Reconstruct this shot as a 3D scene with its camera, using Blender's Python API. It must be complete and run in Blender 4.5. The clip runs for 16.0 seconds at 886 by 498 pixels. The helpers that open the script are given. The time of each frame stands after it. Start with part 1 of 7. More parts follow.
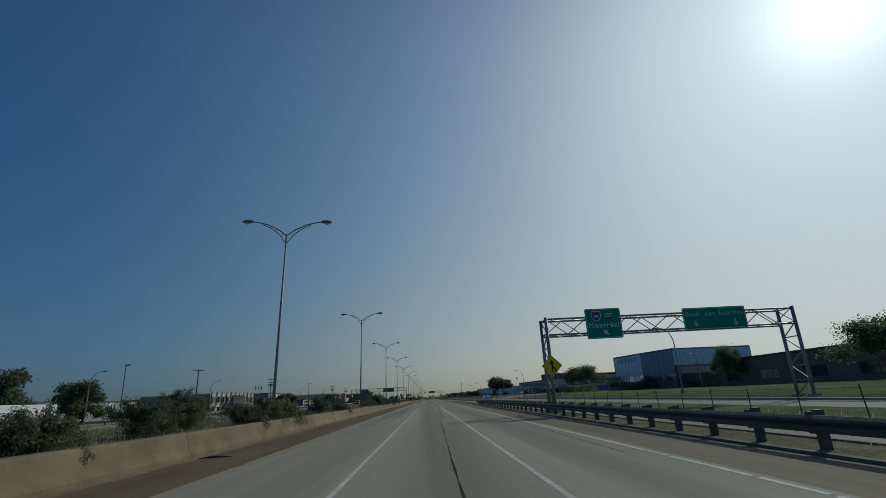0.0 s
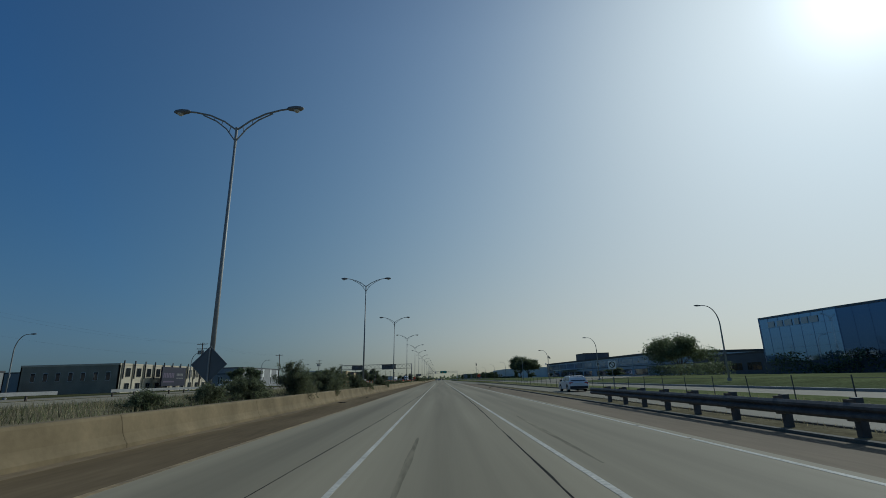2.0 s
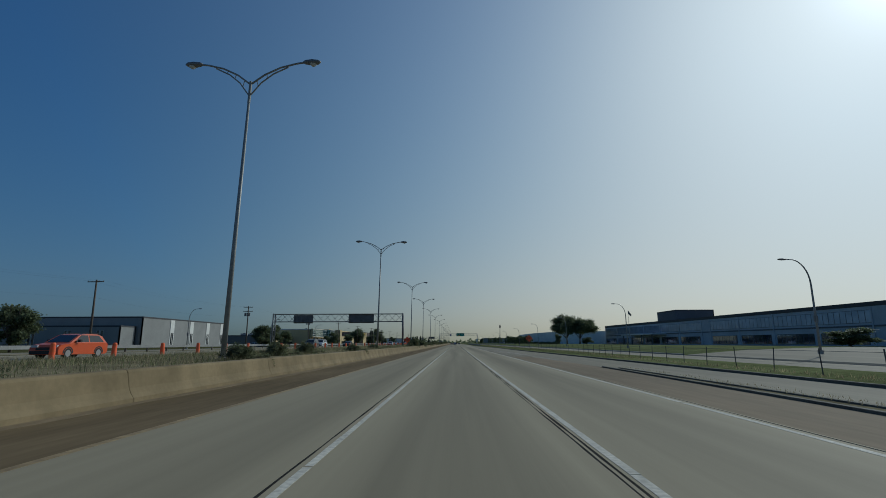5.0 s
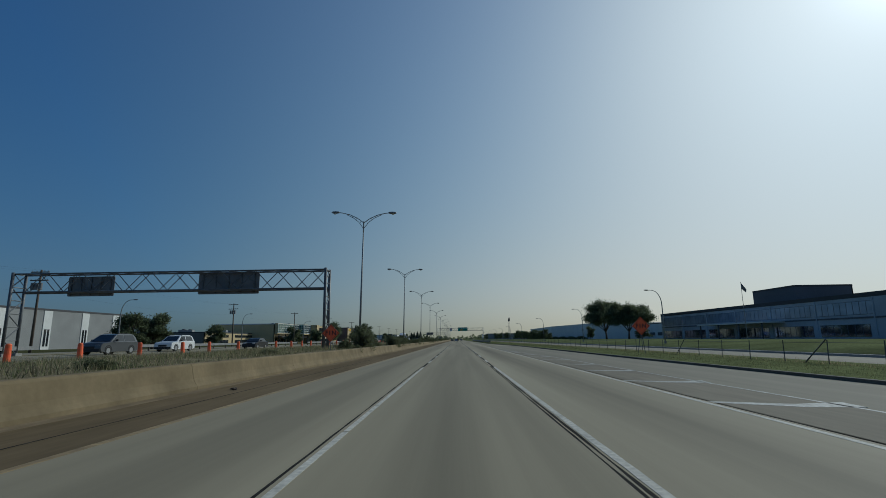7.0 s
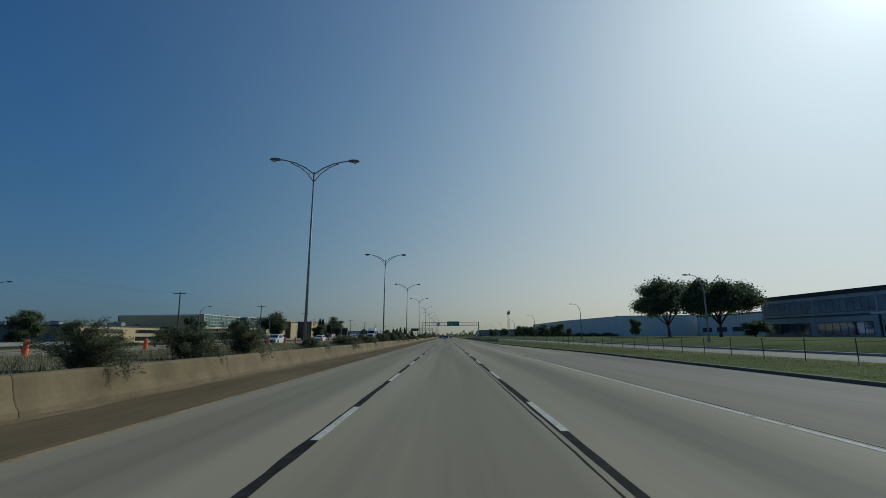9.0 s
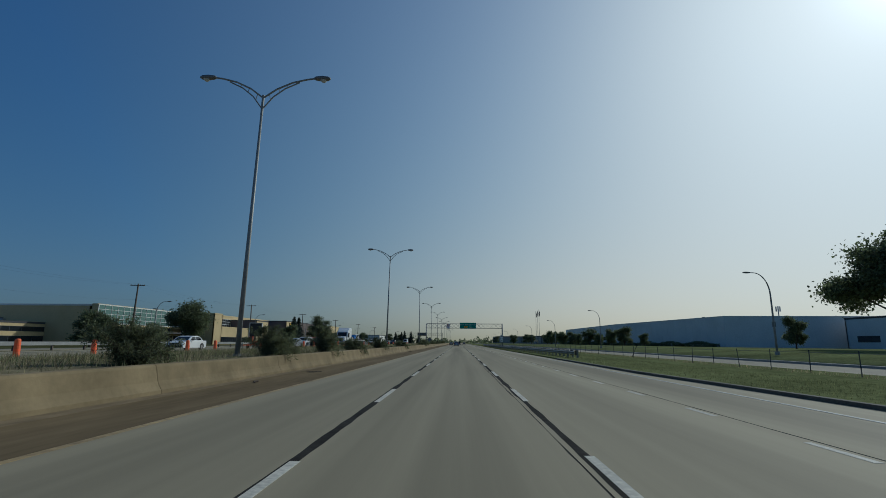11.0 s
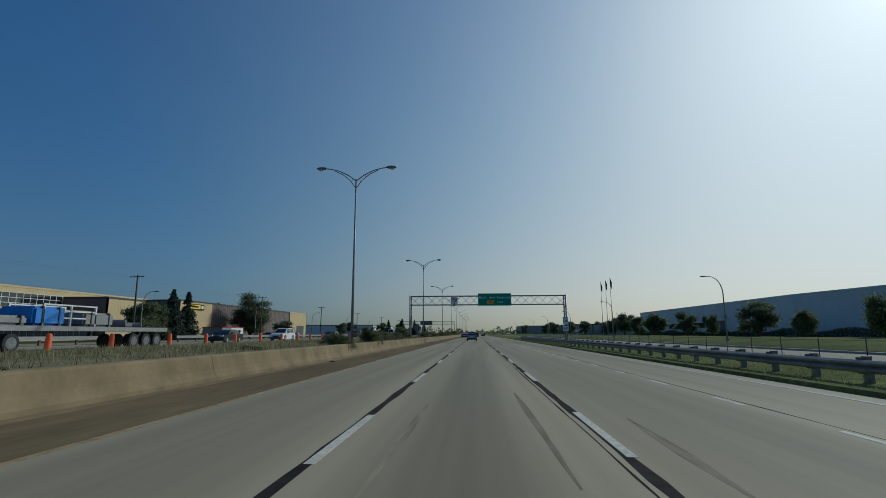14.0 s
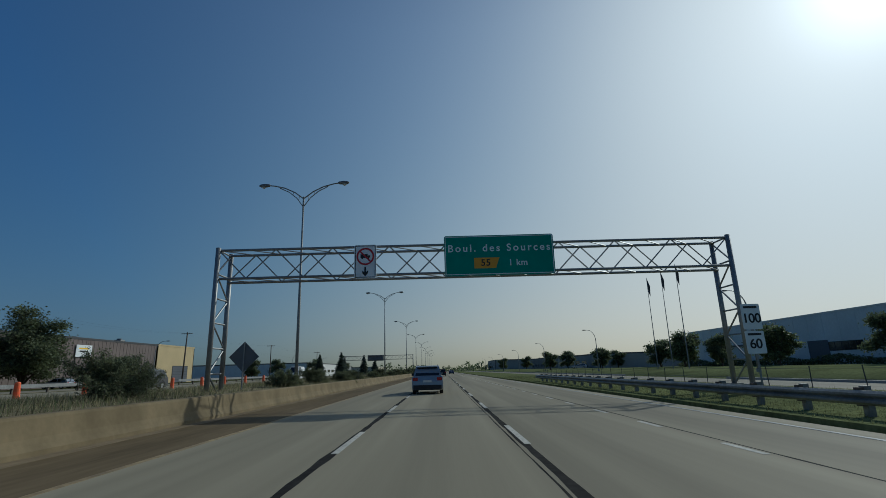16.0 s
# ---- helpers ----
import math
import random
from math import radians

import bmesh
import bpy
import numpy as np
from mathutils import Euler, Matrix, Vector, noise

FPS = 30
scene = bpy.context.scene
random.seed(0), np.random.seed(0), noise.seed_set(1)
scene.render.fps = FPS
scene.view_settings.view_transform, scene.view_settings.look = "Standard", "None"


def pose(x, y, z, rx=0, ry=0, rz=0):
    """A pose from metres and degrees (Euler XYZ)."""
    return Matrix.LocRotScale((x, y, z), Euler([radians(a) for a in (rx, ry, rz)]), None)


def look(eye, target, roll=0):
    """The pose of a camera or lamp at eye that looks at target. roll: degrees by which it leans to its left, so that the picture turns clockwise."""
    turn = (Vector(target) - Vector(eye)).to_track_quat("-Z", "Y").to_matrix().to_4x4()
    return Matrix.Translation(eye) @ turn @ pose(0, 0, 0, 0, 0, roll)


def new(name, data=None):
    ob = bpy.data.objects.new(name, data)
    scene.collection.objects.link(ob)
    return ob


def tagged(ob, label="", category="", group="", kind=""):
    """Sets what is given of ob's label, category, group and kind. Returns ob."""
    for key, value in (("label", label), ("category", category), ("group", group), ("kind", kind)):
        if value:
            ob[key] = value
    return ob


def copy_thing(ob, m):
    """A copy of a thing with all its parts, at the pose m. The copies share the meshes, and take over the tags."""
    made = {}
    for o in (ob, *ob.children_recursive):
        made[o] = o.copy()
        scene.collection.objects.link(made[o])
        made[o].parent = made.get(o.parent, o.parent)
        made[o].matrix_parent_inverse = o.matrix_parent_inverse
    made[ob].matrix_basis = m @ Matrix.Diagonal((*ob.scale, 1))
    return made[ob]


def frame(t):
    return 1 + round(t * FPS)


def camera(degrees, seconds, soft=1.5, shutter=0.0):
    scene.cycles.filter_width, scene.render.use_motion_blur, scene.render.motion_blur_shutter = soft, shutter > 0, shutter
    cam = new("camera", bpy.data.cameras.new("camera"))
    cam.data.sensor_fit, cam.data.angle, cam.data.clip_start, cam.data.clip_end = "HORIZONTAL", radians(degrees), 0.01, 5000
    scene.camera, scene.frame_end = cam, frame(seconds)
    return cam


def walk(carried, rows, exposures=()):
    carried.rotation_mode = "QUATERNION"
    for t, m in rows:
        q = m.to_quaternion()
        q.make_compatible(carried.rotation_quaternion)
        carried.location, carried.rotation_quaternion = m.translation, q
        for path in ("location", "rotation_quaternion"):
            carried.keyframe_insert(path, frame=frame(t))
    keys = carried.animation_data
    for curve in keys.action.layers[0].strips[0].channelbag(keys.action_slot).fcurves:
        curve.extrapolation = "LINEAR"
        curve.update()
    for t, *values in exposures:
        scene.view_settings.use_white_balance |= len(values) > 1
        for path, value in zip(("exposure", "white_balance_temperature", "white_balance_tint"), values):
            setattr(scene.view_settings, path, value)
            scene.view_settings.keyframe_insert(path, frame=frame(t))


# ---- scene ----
cam = camera(84.7, 16.0, 0.8)
# seconds, place of the eye, heading to the left, tilt up, lean
PATH = [
    (0.0, -0.14, -0.23, 1.44, -2.54, 16.97, -3.11),
    (0.5, -0.11, 14.31, 1.41, -4.46, 18.00, -3.93),
    (1.0, -0.18, 28.72, 1.43, -3.33, 17.48, -3.28),
    (1.5, -0.30, 43.49, 1.42, -1.98, 15.94, -2.03),
    (2.0, -0.34, 58.49, 1.39, -0.80, 14.96, -1.56),
    (2.5, -0.20, 73.41, 1.42, 0.20, 13.78, -1.02),
    (3.0, -0.21, 88.38, 1.38, 0.91, 13.20, -1.34),
    (3.5, -0.21, 103.53, 1.42, 1.89, 12.66, -0.88),
    (4.0, -0.22, 118.86, 1.42, 1.99, 11.65, -0.20),
    (4.5, -0.14, 134.01, 1.39, 1.51, 11.13, 0.04),
    (7.0, -0.04, 209.12, 1.40, 1.52, 10.53, -0.69),
    (7.5, 0.08, 224.29, 1.42, 0.63, 9.92, -0.35),
    (8.0, 0.06, 239.08, 1.40, 0.01, 10.11, -0.45),
    (8.5, 0.02, 253.91, 1.42, 0.19, 9.99, -0.42),
    (9.0, 0.05, 268.68, 1.41, 0.29, 10.17, -0.55),
    (11.5, 0.16, 342.38, 1.41, 2.61, 10.89, 0.48),
    (12.0, 0.08, 357.09, 1.42, 3.58, 10.83, 0.42),
    (12.5, 0.12, 371.77, 1.41, 4.41, 10.61, 0.88),
    (13.0, 0.16, 386.52, 1.42, 4.77, 10.62, -0.39),
    (13.5, 0.17, 401.46, 1.42, 5.69, 9.93, 0.53),
    (14.0, 0.04, 416.21, 1.40, 3.80, 9.87, -0.14),
    (14.5, 0.02, 430.91, 1.42, 0.83, 10.39, 0.55),
    (15.0, 0.06, 445.87, 1.41, 0.93, 11.63, 2.30),
    (15.5, 0.23, 460.94, 1.42, 0.71, 13.08, 0.70),
    (16.0, 0.20, 476.08, 1.42, -0.47, 14.01, -1.63),
]


def aim(x, y, z, yaw, pitch, roll):
    a, b = radians(yaw), radians(pitch)
    way = Vector((-math.sin(a) * math.cos(b), math.cos(a) * math.cos(b), math.sin(b)))
    eye = Vector((x, y, z))
    return look(eye, eye + way * 10, roll)


walk(cam, [(t, aim(x, y, z, a, b, c)) for t, x, y, z, a, b, c in PATH], [(0.0, -0.8, 5550, 0), (1.0, -0.7, 5550, 0), (2.5, -0.66, 5550, 0), (11.5, -0.6, 5550, 0), (13.0, -0.55, 5550, 0), (13.5, -0.38, 5550, 0), (14.0, -0.52, 5550, 0), (15.0, -0.72, 5550, 0), (16.0, -0.68, 5550, 0)])

# ---- light ----
SUN = Vector((0.626, 0.568, 0.535)).normalized()
world = bpy.data.worlds.new("sky")
scene.world = world
world.use_nodes = True
wn = world.node_tree.nodes
sky = wn.new("ShaderNodeTexSky")
sky.sky_type = "NISHITA"
sky.sun_disc = False
sky.sun_elevation = math.asin(SUN.z)
sky.sun_rotation = math.atan2(SUN.x, SUN.y)
sky.air_density, sky.dust_density, sky.ozone_density = 1.0, 2.2, 4.0
# the summer haze, which spreads the light widely round the sun
haze = wn.new("ShaderNodeTexSky")
haze.sky_type = "HOSEK_WILKIE"
haze.sun_direction = SUN
haze.turbidity = 5.2
haze.ground_albedo = 0.2
clear = wn.new("ShaderNodeVectorMath")
clear.operation = "SCALE"
clear.inputs["Scale"].default_value = 0.2
milky = wn.new("ShaderNodeVectorMath")
milky.operation = "SCALE"
milky.inputs["Scale"].default_value = 255.0
both = wn.new("ShaderNodeVectorMath")
both.operation = "ADD"
world.node_tree.links.new(sky.outputs["Color"], clear.inputs[0])
deep = wn.new("ShaderNodeGamma")
deep.inputs["Gamma"].default_value = 1.88
world.node_tree.links.new(haze.outputs["Color"], deep.inputs["Color"])
world.node_tree.links.new(deep.outputs["Color"], milky.inputs[0])
world.node_tree.links.new(clear.outputs["Vector"], both.inputs[0])
# thick haze scatters its own light away again, which levels it off towards the sun
thick = wn.new("ShaderNodeVectorMath")
thick.operation = "MULTIPLY_ADD"
thick.inputs[1].default_value = (0.06, 0.065, 0.069)
thick.inputs[2].default_value = (1.0, 1.0, 1.0)
level = wn.new("ShaderNodeVectorMath")
level.operation = "DIVIDE"
world.node_tree.links.new(milky.outputs["Vector"], thick.inputs[0])
world.node_tree.links.new(milky.outputs["Vector"], level.inputs[0])
world.node_tree.links.new(thick.outputs["Vector"], level.inputs[1])
world.node_tree.links.new(level.outputs["Vector"], both.inputs[1])
wn["Background"].inputs["Strength"].default_value = 0.075


# how the layer of summer haze lies: c is the cosine of the angle from the sun, e the sine of the height over the horizon
def sum_of(*terms):
    """A node chain for a sum of products; each term is a number and the sockets it multiplies."""
    total = None
    for k, *socks in terms:
        last = None
        for q in socks:
            n = wn.new("ShaderNodeMath")
            n.operation = "MULTIPLY"
            if last is None:
                n.inputs[0].default_value = k
            else:
                world.node_tree.links.new(last, n.inputs[0])
            world.node_tree.links.new(q, n.inputs[1])
            last = n.outputs["Value"]
        n = wn.new("ShaderNodeMath")
        n.operation = "ADD"
        for i, q in enumerate((total, last)):
            if q is None:
                n.inputs[i].default_value = 0.0 if i == 0 else k
            else:
                world.node_tree.links.new(q, n.inputs[i])
        total = n.outputs["Value"]
    return total


def within(sock, lo, hi):
    n = wn.new("ShaderNodeClamp")
    n.inputs["Min"].default_value, n.inputs["Max"].default_value = lo, hi
    world.node_tree.links.new(sock, n.inputs["Value"])
    return n.outputs["Result"]


def doubling(sock):
    n = wn.new("ShaderNodeMath")
    n.operation = "POWER"
    n.inputs[0].default_value = 2.0
    world.node_tree.links.new(sock, n.inputs[1])
    return n.outputs["Value"]


heading = wn.new("ShaderNodeTexCoord").outputs["Generated"]
toward = wn.new("ShaderNodeVectorMath")
toward.operation = "DOT_PRODUCT"
toward.inputs[1].default_value = SUN
world.node_tree.links.new(heading, toward.inputs[0])
height = wn.new("ShaderNodeSeparateXYZ")
world.node_tree.links.new(heading, height.inputs["Vector"])
c = within(toward.outputs["Value"], 0.05, 1.0)
cc = within(toward.outputs["Value"], 0.22, 0.97)
e = within(height.outputs["Z"], 0.02, 0.62)
depth = sum_of((-0.788,), (-0.629, c), (4.59, c, c), (-3.929, c, c, c), (1.836, e), (-0.654, e, e), (-0.109, e, c))
ruddy = sum_of((-0.783,), (2.524, cc), (-1.918, cc, cc), (0.088, e))
bluish = sum_of((0.467,), (-1.866, cc), (1.553, cc, cc), (-0.018, e))
tint = wn.new("ShaderNodeCombineXYZ")
for i, (r, b) in enumerate(((0.83, -0.1), (-0.17, -0.1), (-0.17, 0.9))):
    world.node_tree.links.new(doubling(sum_of((1.0, depth), (r, ruddy), (b, bluish))), tint.inputs[i])
layered = wn.new("ShaderNodeVectorMath")
layered.operation = "MULTIPLY"
world.node_tree.links.new(both.outputs["Vector"], layered.inputs[0])
world.node_tree.links.new(tint.outputs["Vector"], layered.inputs[1])
# the white aureole close round the sun
ring = sum_of((11.0, doubling(sum_of((-400.0,), (400.0, c)))))
aureole = wn.new("ShaderNodeVectorMath")
aureole.operation = "ADD"
world.node_tree.links.new(layered.outputs["Vector"], aureole.inputs[0])
world.node_tree.links.new(ring, aureole.inputs[1])
world.node_tree.links.new(aureole.outputs["Vector"], wn["Background"].inputs["Color"])

sun = new("sun", bpy.data.lights.new("sun", "SUN"))
sun.data.energy, sun.data.angle, sun.data.color = 2.6, radians(0.6), (1.0, 0.93, 0.82)
sun.matrix_world = look((0, 0, 60), Vector((0, 0, 60)) - SUN)


# ---- materials ----
def mat(name, color, rough=0.7, metal=0.0, grain=0.0, grain_size=0.1, stain=0.0, stain_size=2.0, bump=0.0, bump_size=0.05,
        vary=0.0, stretch=(1, 1, 1), spec=0.5, island=0.0):
    """A surface with variation at two scales: fine grain and broad stains, plus relief and a shift from piece to piece."""
    m = bpy.data.materials.new(name)
    m.use_nodes = True
    n, l = m.node_tree.nodes, m.node_tree.links
    b = n["Principled BSDF"]
    b.inputs["Roughness"].default_value, b.inputs["Metallic"].default_value = rough, metal
    b.inputs["Specular IOR Level"].default_value = spec
    geo = n.new("ShaderNodeNewGeometry")
    mp = n.new("ShaderNodeMapping")
    mp.inputs["Scale"].default_value = stretch
    l.new(geo.outputs["Position"], mp.inputs["Vector"])
    value = None

    def times(sock, lo, hi):
        nonlocal value
        r = n.new("ShaderNodeMapRange")
        r.inputs["From Min"].default_value, r.inputs["From Max"].default_value = 0.3, 0.7
        r.inputs["To Min"].default_value, r.inputs["To Max"].default_value = lo, hi
        l.new(sock, r.inputs["Value"])
        if value is None:
            value = r.outputs["Result"]
        else:
            mu = n.new("ShaderNodeMath")
            mu.operation = "MULTIPLY"
            l.new(value, mu.inputs[0])
            l.new(r.outputs["Result"], mu.inputs[1])
            value = mu.outputs["Value"]

    def noise_at(size, detail=4.0):
        t = n.new("ShaderNodeTexNoise")
        t.inputs["Scale"].default_value, t.inputs["Detail"].default_value = 1.0 / size, detail
        l.new(mp.outputs["Vector"], t.inputs["Vector"])
        return t.outputs["Fac"]

    if grain:
        times(noise_at(grain_size), 1 - grain, 1 + grain)
    if stain:
        times(noise_at(stain_size), 1 - stain, 1 + stain)
    if vary:
        o = n.new("ShaderNodeObjectInfo")
        times(o.outputs["Random"], 1 - vary, 1 + vary)
    if island:
        times(geo.outputs["Random Per Island"], 1 - island, 1 + island)
    base = n.new("ShaderNodeRGB")
    base.outputs[0].default_value = (*color, 1)
    if value is not None:
        mix = n.new("ShaderNodeVectorMath")
        mix.operation = "SCALE"
        l.new(base.outputs[0], mix.inputs[0])
        l.new(value, mix.inputs["Scale"])
        l.new(mix.outputs["Vector"], b.inputs["Base Color"])
    else:
        l.new(base.outputs[0], b.inputs["Base Color"])
    if bump:
        bp = n.new("ShaderNodeBump")
        bp.inputs["Strength"].default_value, bp.inputs["Distance"].default_value = bump, bump_size * 0.3
        l.new(noise_at(bump_size), bp.inputs["Height"])
        l.new(bp.outputs["Normal"], b.inputs["Normal"])
    return m


def leaf_mat(name, color, vary=0.4):
    m = mat(name, color, rough=0.6, island=vary, stain=0.25, stain_size=1.5, spec=0.3)
    n, l = m.node_tree.nodes, m.node_tree.links
    b = n["Principled BSDF"]
    tr = n.new("ShaderNodeBsdfTranslucent")
    l.new(b.inputs["Base Color"].links[0].from_socket, tr.inputs["Color"])
    mixs = n.new("ShaderNodeMixShader")
    mixs.inputs["Fac"].default_value = 0.5
    l.new(b.outputs["BSDF"], mixs.inputs[1])
    l.new(tr.outputs["BSDF"], mixs.inputs[2])
    l.new(mixs.outputs["Shader"], n["Material Output"].inputs["Surface"])
    return m


M_LANE = mat("worn_concrete_pavement", (0.304, 0.262, 0.177), 0.75, grain=0.07, grain_size=0.5, stain=0.24, stain_size=1.5, bump=0.1, bump_size=0.05, stretch=(1, 0.02, 1), spec=0.12)


def lane_wear(m, width, depth):
    """Wheel tracks polished pale and an oily stripe along the middle of each lane."""
    n, l = m.node_tree.nodes, m.node_tree.links
    b = n["Principled BSDF"]
    geo = n.new("ShaderNodeNewGeometry")
    split = n.new("ShaderNodeSeparateXYZ")
    l.new(geo.outputs["Position"], split.inputs["Vector"])
    wob = n.new("ShaderNodeTexNoise")
    wob.inputs["Scale"].default_value = 0.05
    l.new(geo.outputs["Position"], wob.inputs["Vector"])
    last = split.outputs["X"]
    for op, v in (("ADD", wob.outputs["Fac"]), ("MULTIPLY", 2 * math.pi / width), ("SUBTRACT", math.pi / width), ("COSINE", 0), ("MULTIPLY", -depth), ("ADD", 1.0)):
        q = n.new("ShaderNodeMath")
        q.operation = op
        l.new(last, q.inputs[0])
        if isinstance(v, (int, float)):
            q.inputs[1].default_value = v
        else:
            l.new(v, q.inputs[1])
        last = q.outputs["Value"]
    mix = n.new("ShaderNodeVectorMath")
    mix.operation = "SCALE"
    l.new(b.inputs["Base Color"].links[0].from_socket, mix.inputs[0])
    l.new(last, mix.inputs["Scale"])
    l.new(mix.outputs["Vector"], b.inputs["Base Color"])


lane_wear(M_LANE, 3.6, 0.1)
M_SHOULDER = mat("brown_asphalt_shoulder", (0.165, 0.123, 0.07), 0.85, grain=0.1, grain_size=0.15, stain=0.2, stain_size=1.2, bump=0.2, bump_size=0.05, stretch=(1, 0.12, 1), spec=0.04)
M_SHOULDER_PALE = mat("pale_brown_asphalt_shoulder", (0.222, 0.17, 0.108), 0.85, grain=0.08, grain_size=0.2, stain=0.18, stain_size=1.5, bump=0.2, bump_size=0.05, stretch=(1, 0.1, 1), spec=0.12)
M_GORE = mat("worn_grey_brown_asphalt", (0.24, 0.208, 0.152), 0.85, grain=0.08, grain_size=0.2, stain=0.16, stain_size=1.2, stretch=(1, 0.1, 1), spec=0.08)
M_DUST = mat("drifted_road_dust", (0.215, 0.164, 0.1), 0.95, grain=0.15, grain_size=0.2, stain=0.2, stain_size=0.9, stretch=(1, 0.3, 1), spec=0.1)
M_RAMP = mat("grey_asphalt", (0.262, 0.232, 0.17), 0.8, grain=0.06, grain_size=0.3, stain=0.14, stain_size=1.6, bump=0.12, bump_size=0.05, stretch=(1, 0.03, 1), spec=0.1)
M_TAR = mat("crack_sealing_tar", (0.034, 0.031, 0.027), 0.8, grain=0.3, grain_size=0.2, stain=0.3, stain_size=1.0, spec=0.03)
M_PAINT = mat("white_road_paint", (0.56, 0.525, 0.44), 0.7, grain=0.22, grain_size=0.08, stain=0.15, stain_size=1.0, spec=0.15)
M_PAINT_OLD = mat("worn_white_road_paint", (0.36, 0.35, 0.31), 0.7, grain=0.35, grain_size=0.12, stain=0.3, stain_size=0.8)
M_YELLOW = mat("faded_yellow_road_paint", (0.31, 0.22, 0.1), 0.7, grain=0.3, grain_size=0.15, stain=0.3, stain_size=1.5)
M_BARRIER = mat("tan_barrier_concrete", (0.222, 0.172, 0.098), 0.85, grain=0.06, grain_size=0.12, stain=0.22, stain_size=1.1, bump=0.25, bump_size=0.04, vary=0.06, spec=0.12)
M_KERB = mat("kerb_concrete", (0.15, 0.14, 0.115), 0.85, grain=0.15, grain_size=0.08, stain=0.2, stain_size=1.5, bump=0.3, bump_size=0.04, spec=0.12)
M_DIRT = mat("dry_dirt", (0.2, 0.172, 0.105), 0.95, grain=0.3, grain_size=0.12, stain=0.3, stain_size=1.5, bump=0.6, bump_size=0.1, spec=0.0)
M_GRASS = mat("mown_grass", (0.165, 0.18, 0.08), 1.0, grain=0.3, grain_size=0.25, stain=0.25, stain_size=6.0, bump=0.7, bump_size=0.12, spec=0.0)
M_FIELD = mat("rough_grassland", (0.085, 0.085, 0.04), 0.95, grain=0.3, grain_size=0.8, stain=0.35, stain_size=14.0, bump=0.6, bump_size=0.3, spec=0.0)
M_STEEL = mat("galvanised_steel", (0.29, 0.29, 0.285), 0.5, 0.45, grain=0.12, grain_size=0.15, stain=0.12, stain_size=1.0)
M_POLE = mat("weathered_zinc_pole", (0.28, 0.28, 0.265), 0.5, 0.1, grain=0.12, grain_size=0.15, stain=0.15, stain_size=1.2)
M_DARKSTEEL = mat("weathered_steel", (0.16, 0.165, 0.17), 0.6, 0.5, grain=0.2, grain_size=0.2, stain=0.2, stain_size=1.0)
# weathered steel, its base colour darkened to stand for faces turned from the sun
M_BACKLIT_STEEL = mat("weathered_backlit_steel", (0.085, 0.085, 0.085), 0.7, 0.15, grain=0.25, grain_size=0.15, stain=0.25, stain_size=1.2)
M_LUMI = mat("lamp_housing_grey", (0.2, 0.2, 0.2), 0.5, 0.3)
M_LENS = mat("lamp_glass", (0.55, 0.56, 0.55), 0.2)
M_WOOD = mat("weathered_utility_wood", (0.13, 0.1, 0.075), 0.9, grain=0.3, grain_size=0.1, stretch=(1, 1, 0.1), bump=0.4, bump_size=0.05)
M_GREEN = mat("green_sign_sheeting", (0.004, 0.27, 0.18), 0.45, grain=0.05, grain_size=0.4, stain=0.06, stain_size=1.0)
M_SIGNWHITE = mat("white_sign_sheeting", (0.88, 0.89, 0.87), 0.45, stain=0.05, stain_size=0.6)
M_SIGNFADED = mat("faded_white_sheeting", (0.42, 0.56, 0.5), 0.5, stain=0.25, stain_size=0.3)
M_SIGNBLACK = mat("black_sign_sheeting", (0.015, 0.015, 0.015), 0.5)
M_SIGNYELLOW = mat("yellow_sign_sheeting", (0.98, 0.62, 0.01), 0.45, stain=0.06, stain_size=0.5)
M_SIGNORANGE = mat("orange_sign_sheeting", (1.0, 0.15, 0.045), 0.45, stain=0.06, stain_size=0.5)
M_SIGNAMBER = mat("amber_exit_tab", (0.8, 0.36, 0.02), 0.45)
M_SIGNRED = mat("red_sign_sheeting", (0.5, 0.02, 0.03), 0.45)
M_SIGNBLUE = mat("blue_sign_sheeting", (0.02, 0.06, 0.35), 0.45)
M_BACK = mat("bare_aluminium_sign_back", (0.2, 0.2, 0.2), 0.6, 0.5, stain=0.15, stain_size=1.0)
M_BARK = mat("bark", (0.1, 0.075, 0.055), 0.95, grain=0.3, grain_size=0.1, bump=0.6, bump_size=0.08)
M_LEAF = leaf_mat("tree_leaves", (0.16, 0.19, 0.09))
M_LEAF_DARK = leaf_mat("dark_tree_leaves", (0.14, 0.165, 0.085))
M_SHRUB = leaf_mat("grey_green_shrub_leaves", (0.15, 0.165, 0.085))
M_SPRUCE = leaf_mat("spruce_needles", (0.06, 0.08, 0.06))
M_WEED = leaf_mat("dry_weeds", (0.32, 0.27, 0.155), 0.4)
M_WEEDGREEN = leaf_mat("green_weeds", (0.18, 0.19, 0.085), 0.4)
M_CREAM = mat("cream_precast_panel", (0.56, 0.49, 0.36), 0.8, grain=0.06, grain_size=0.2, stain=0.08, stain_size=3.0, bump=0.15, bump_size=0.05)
M_BUFF = mat("buff_metal_cladding", (0.56, 0.43, 0.22), 0.65, grain=0.05, grain_size=0.3, stain=0.06, stain_size=4.0)
M_BROWN = mat("brown_metal_cladding", (0.17, 0.13, 0.115), 0.7, grain=0.06, grain_size=0.3, stain=0.1, stain_size=4.0)
M_GREYWALL = mat("grey_block_wall", (0.28, 0.28, 0.27), 0.8, grain=0.08, grain_size=0.2, stain=0.1, stain_size=4.0)
M_WHITEWALL = mat("white_painted_panel", (0.72, 0.71, 0.67), 0.7, grain=0.05, grain_size=0.2, stain=0.06, stain_size=2.0)
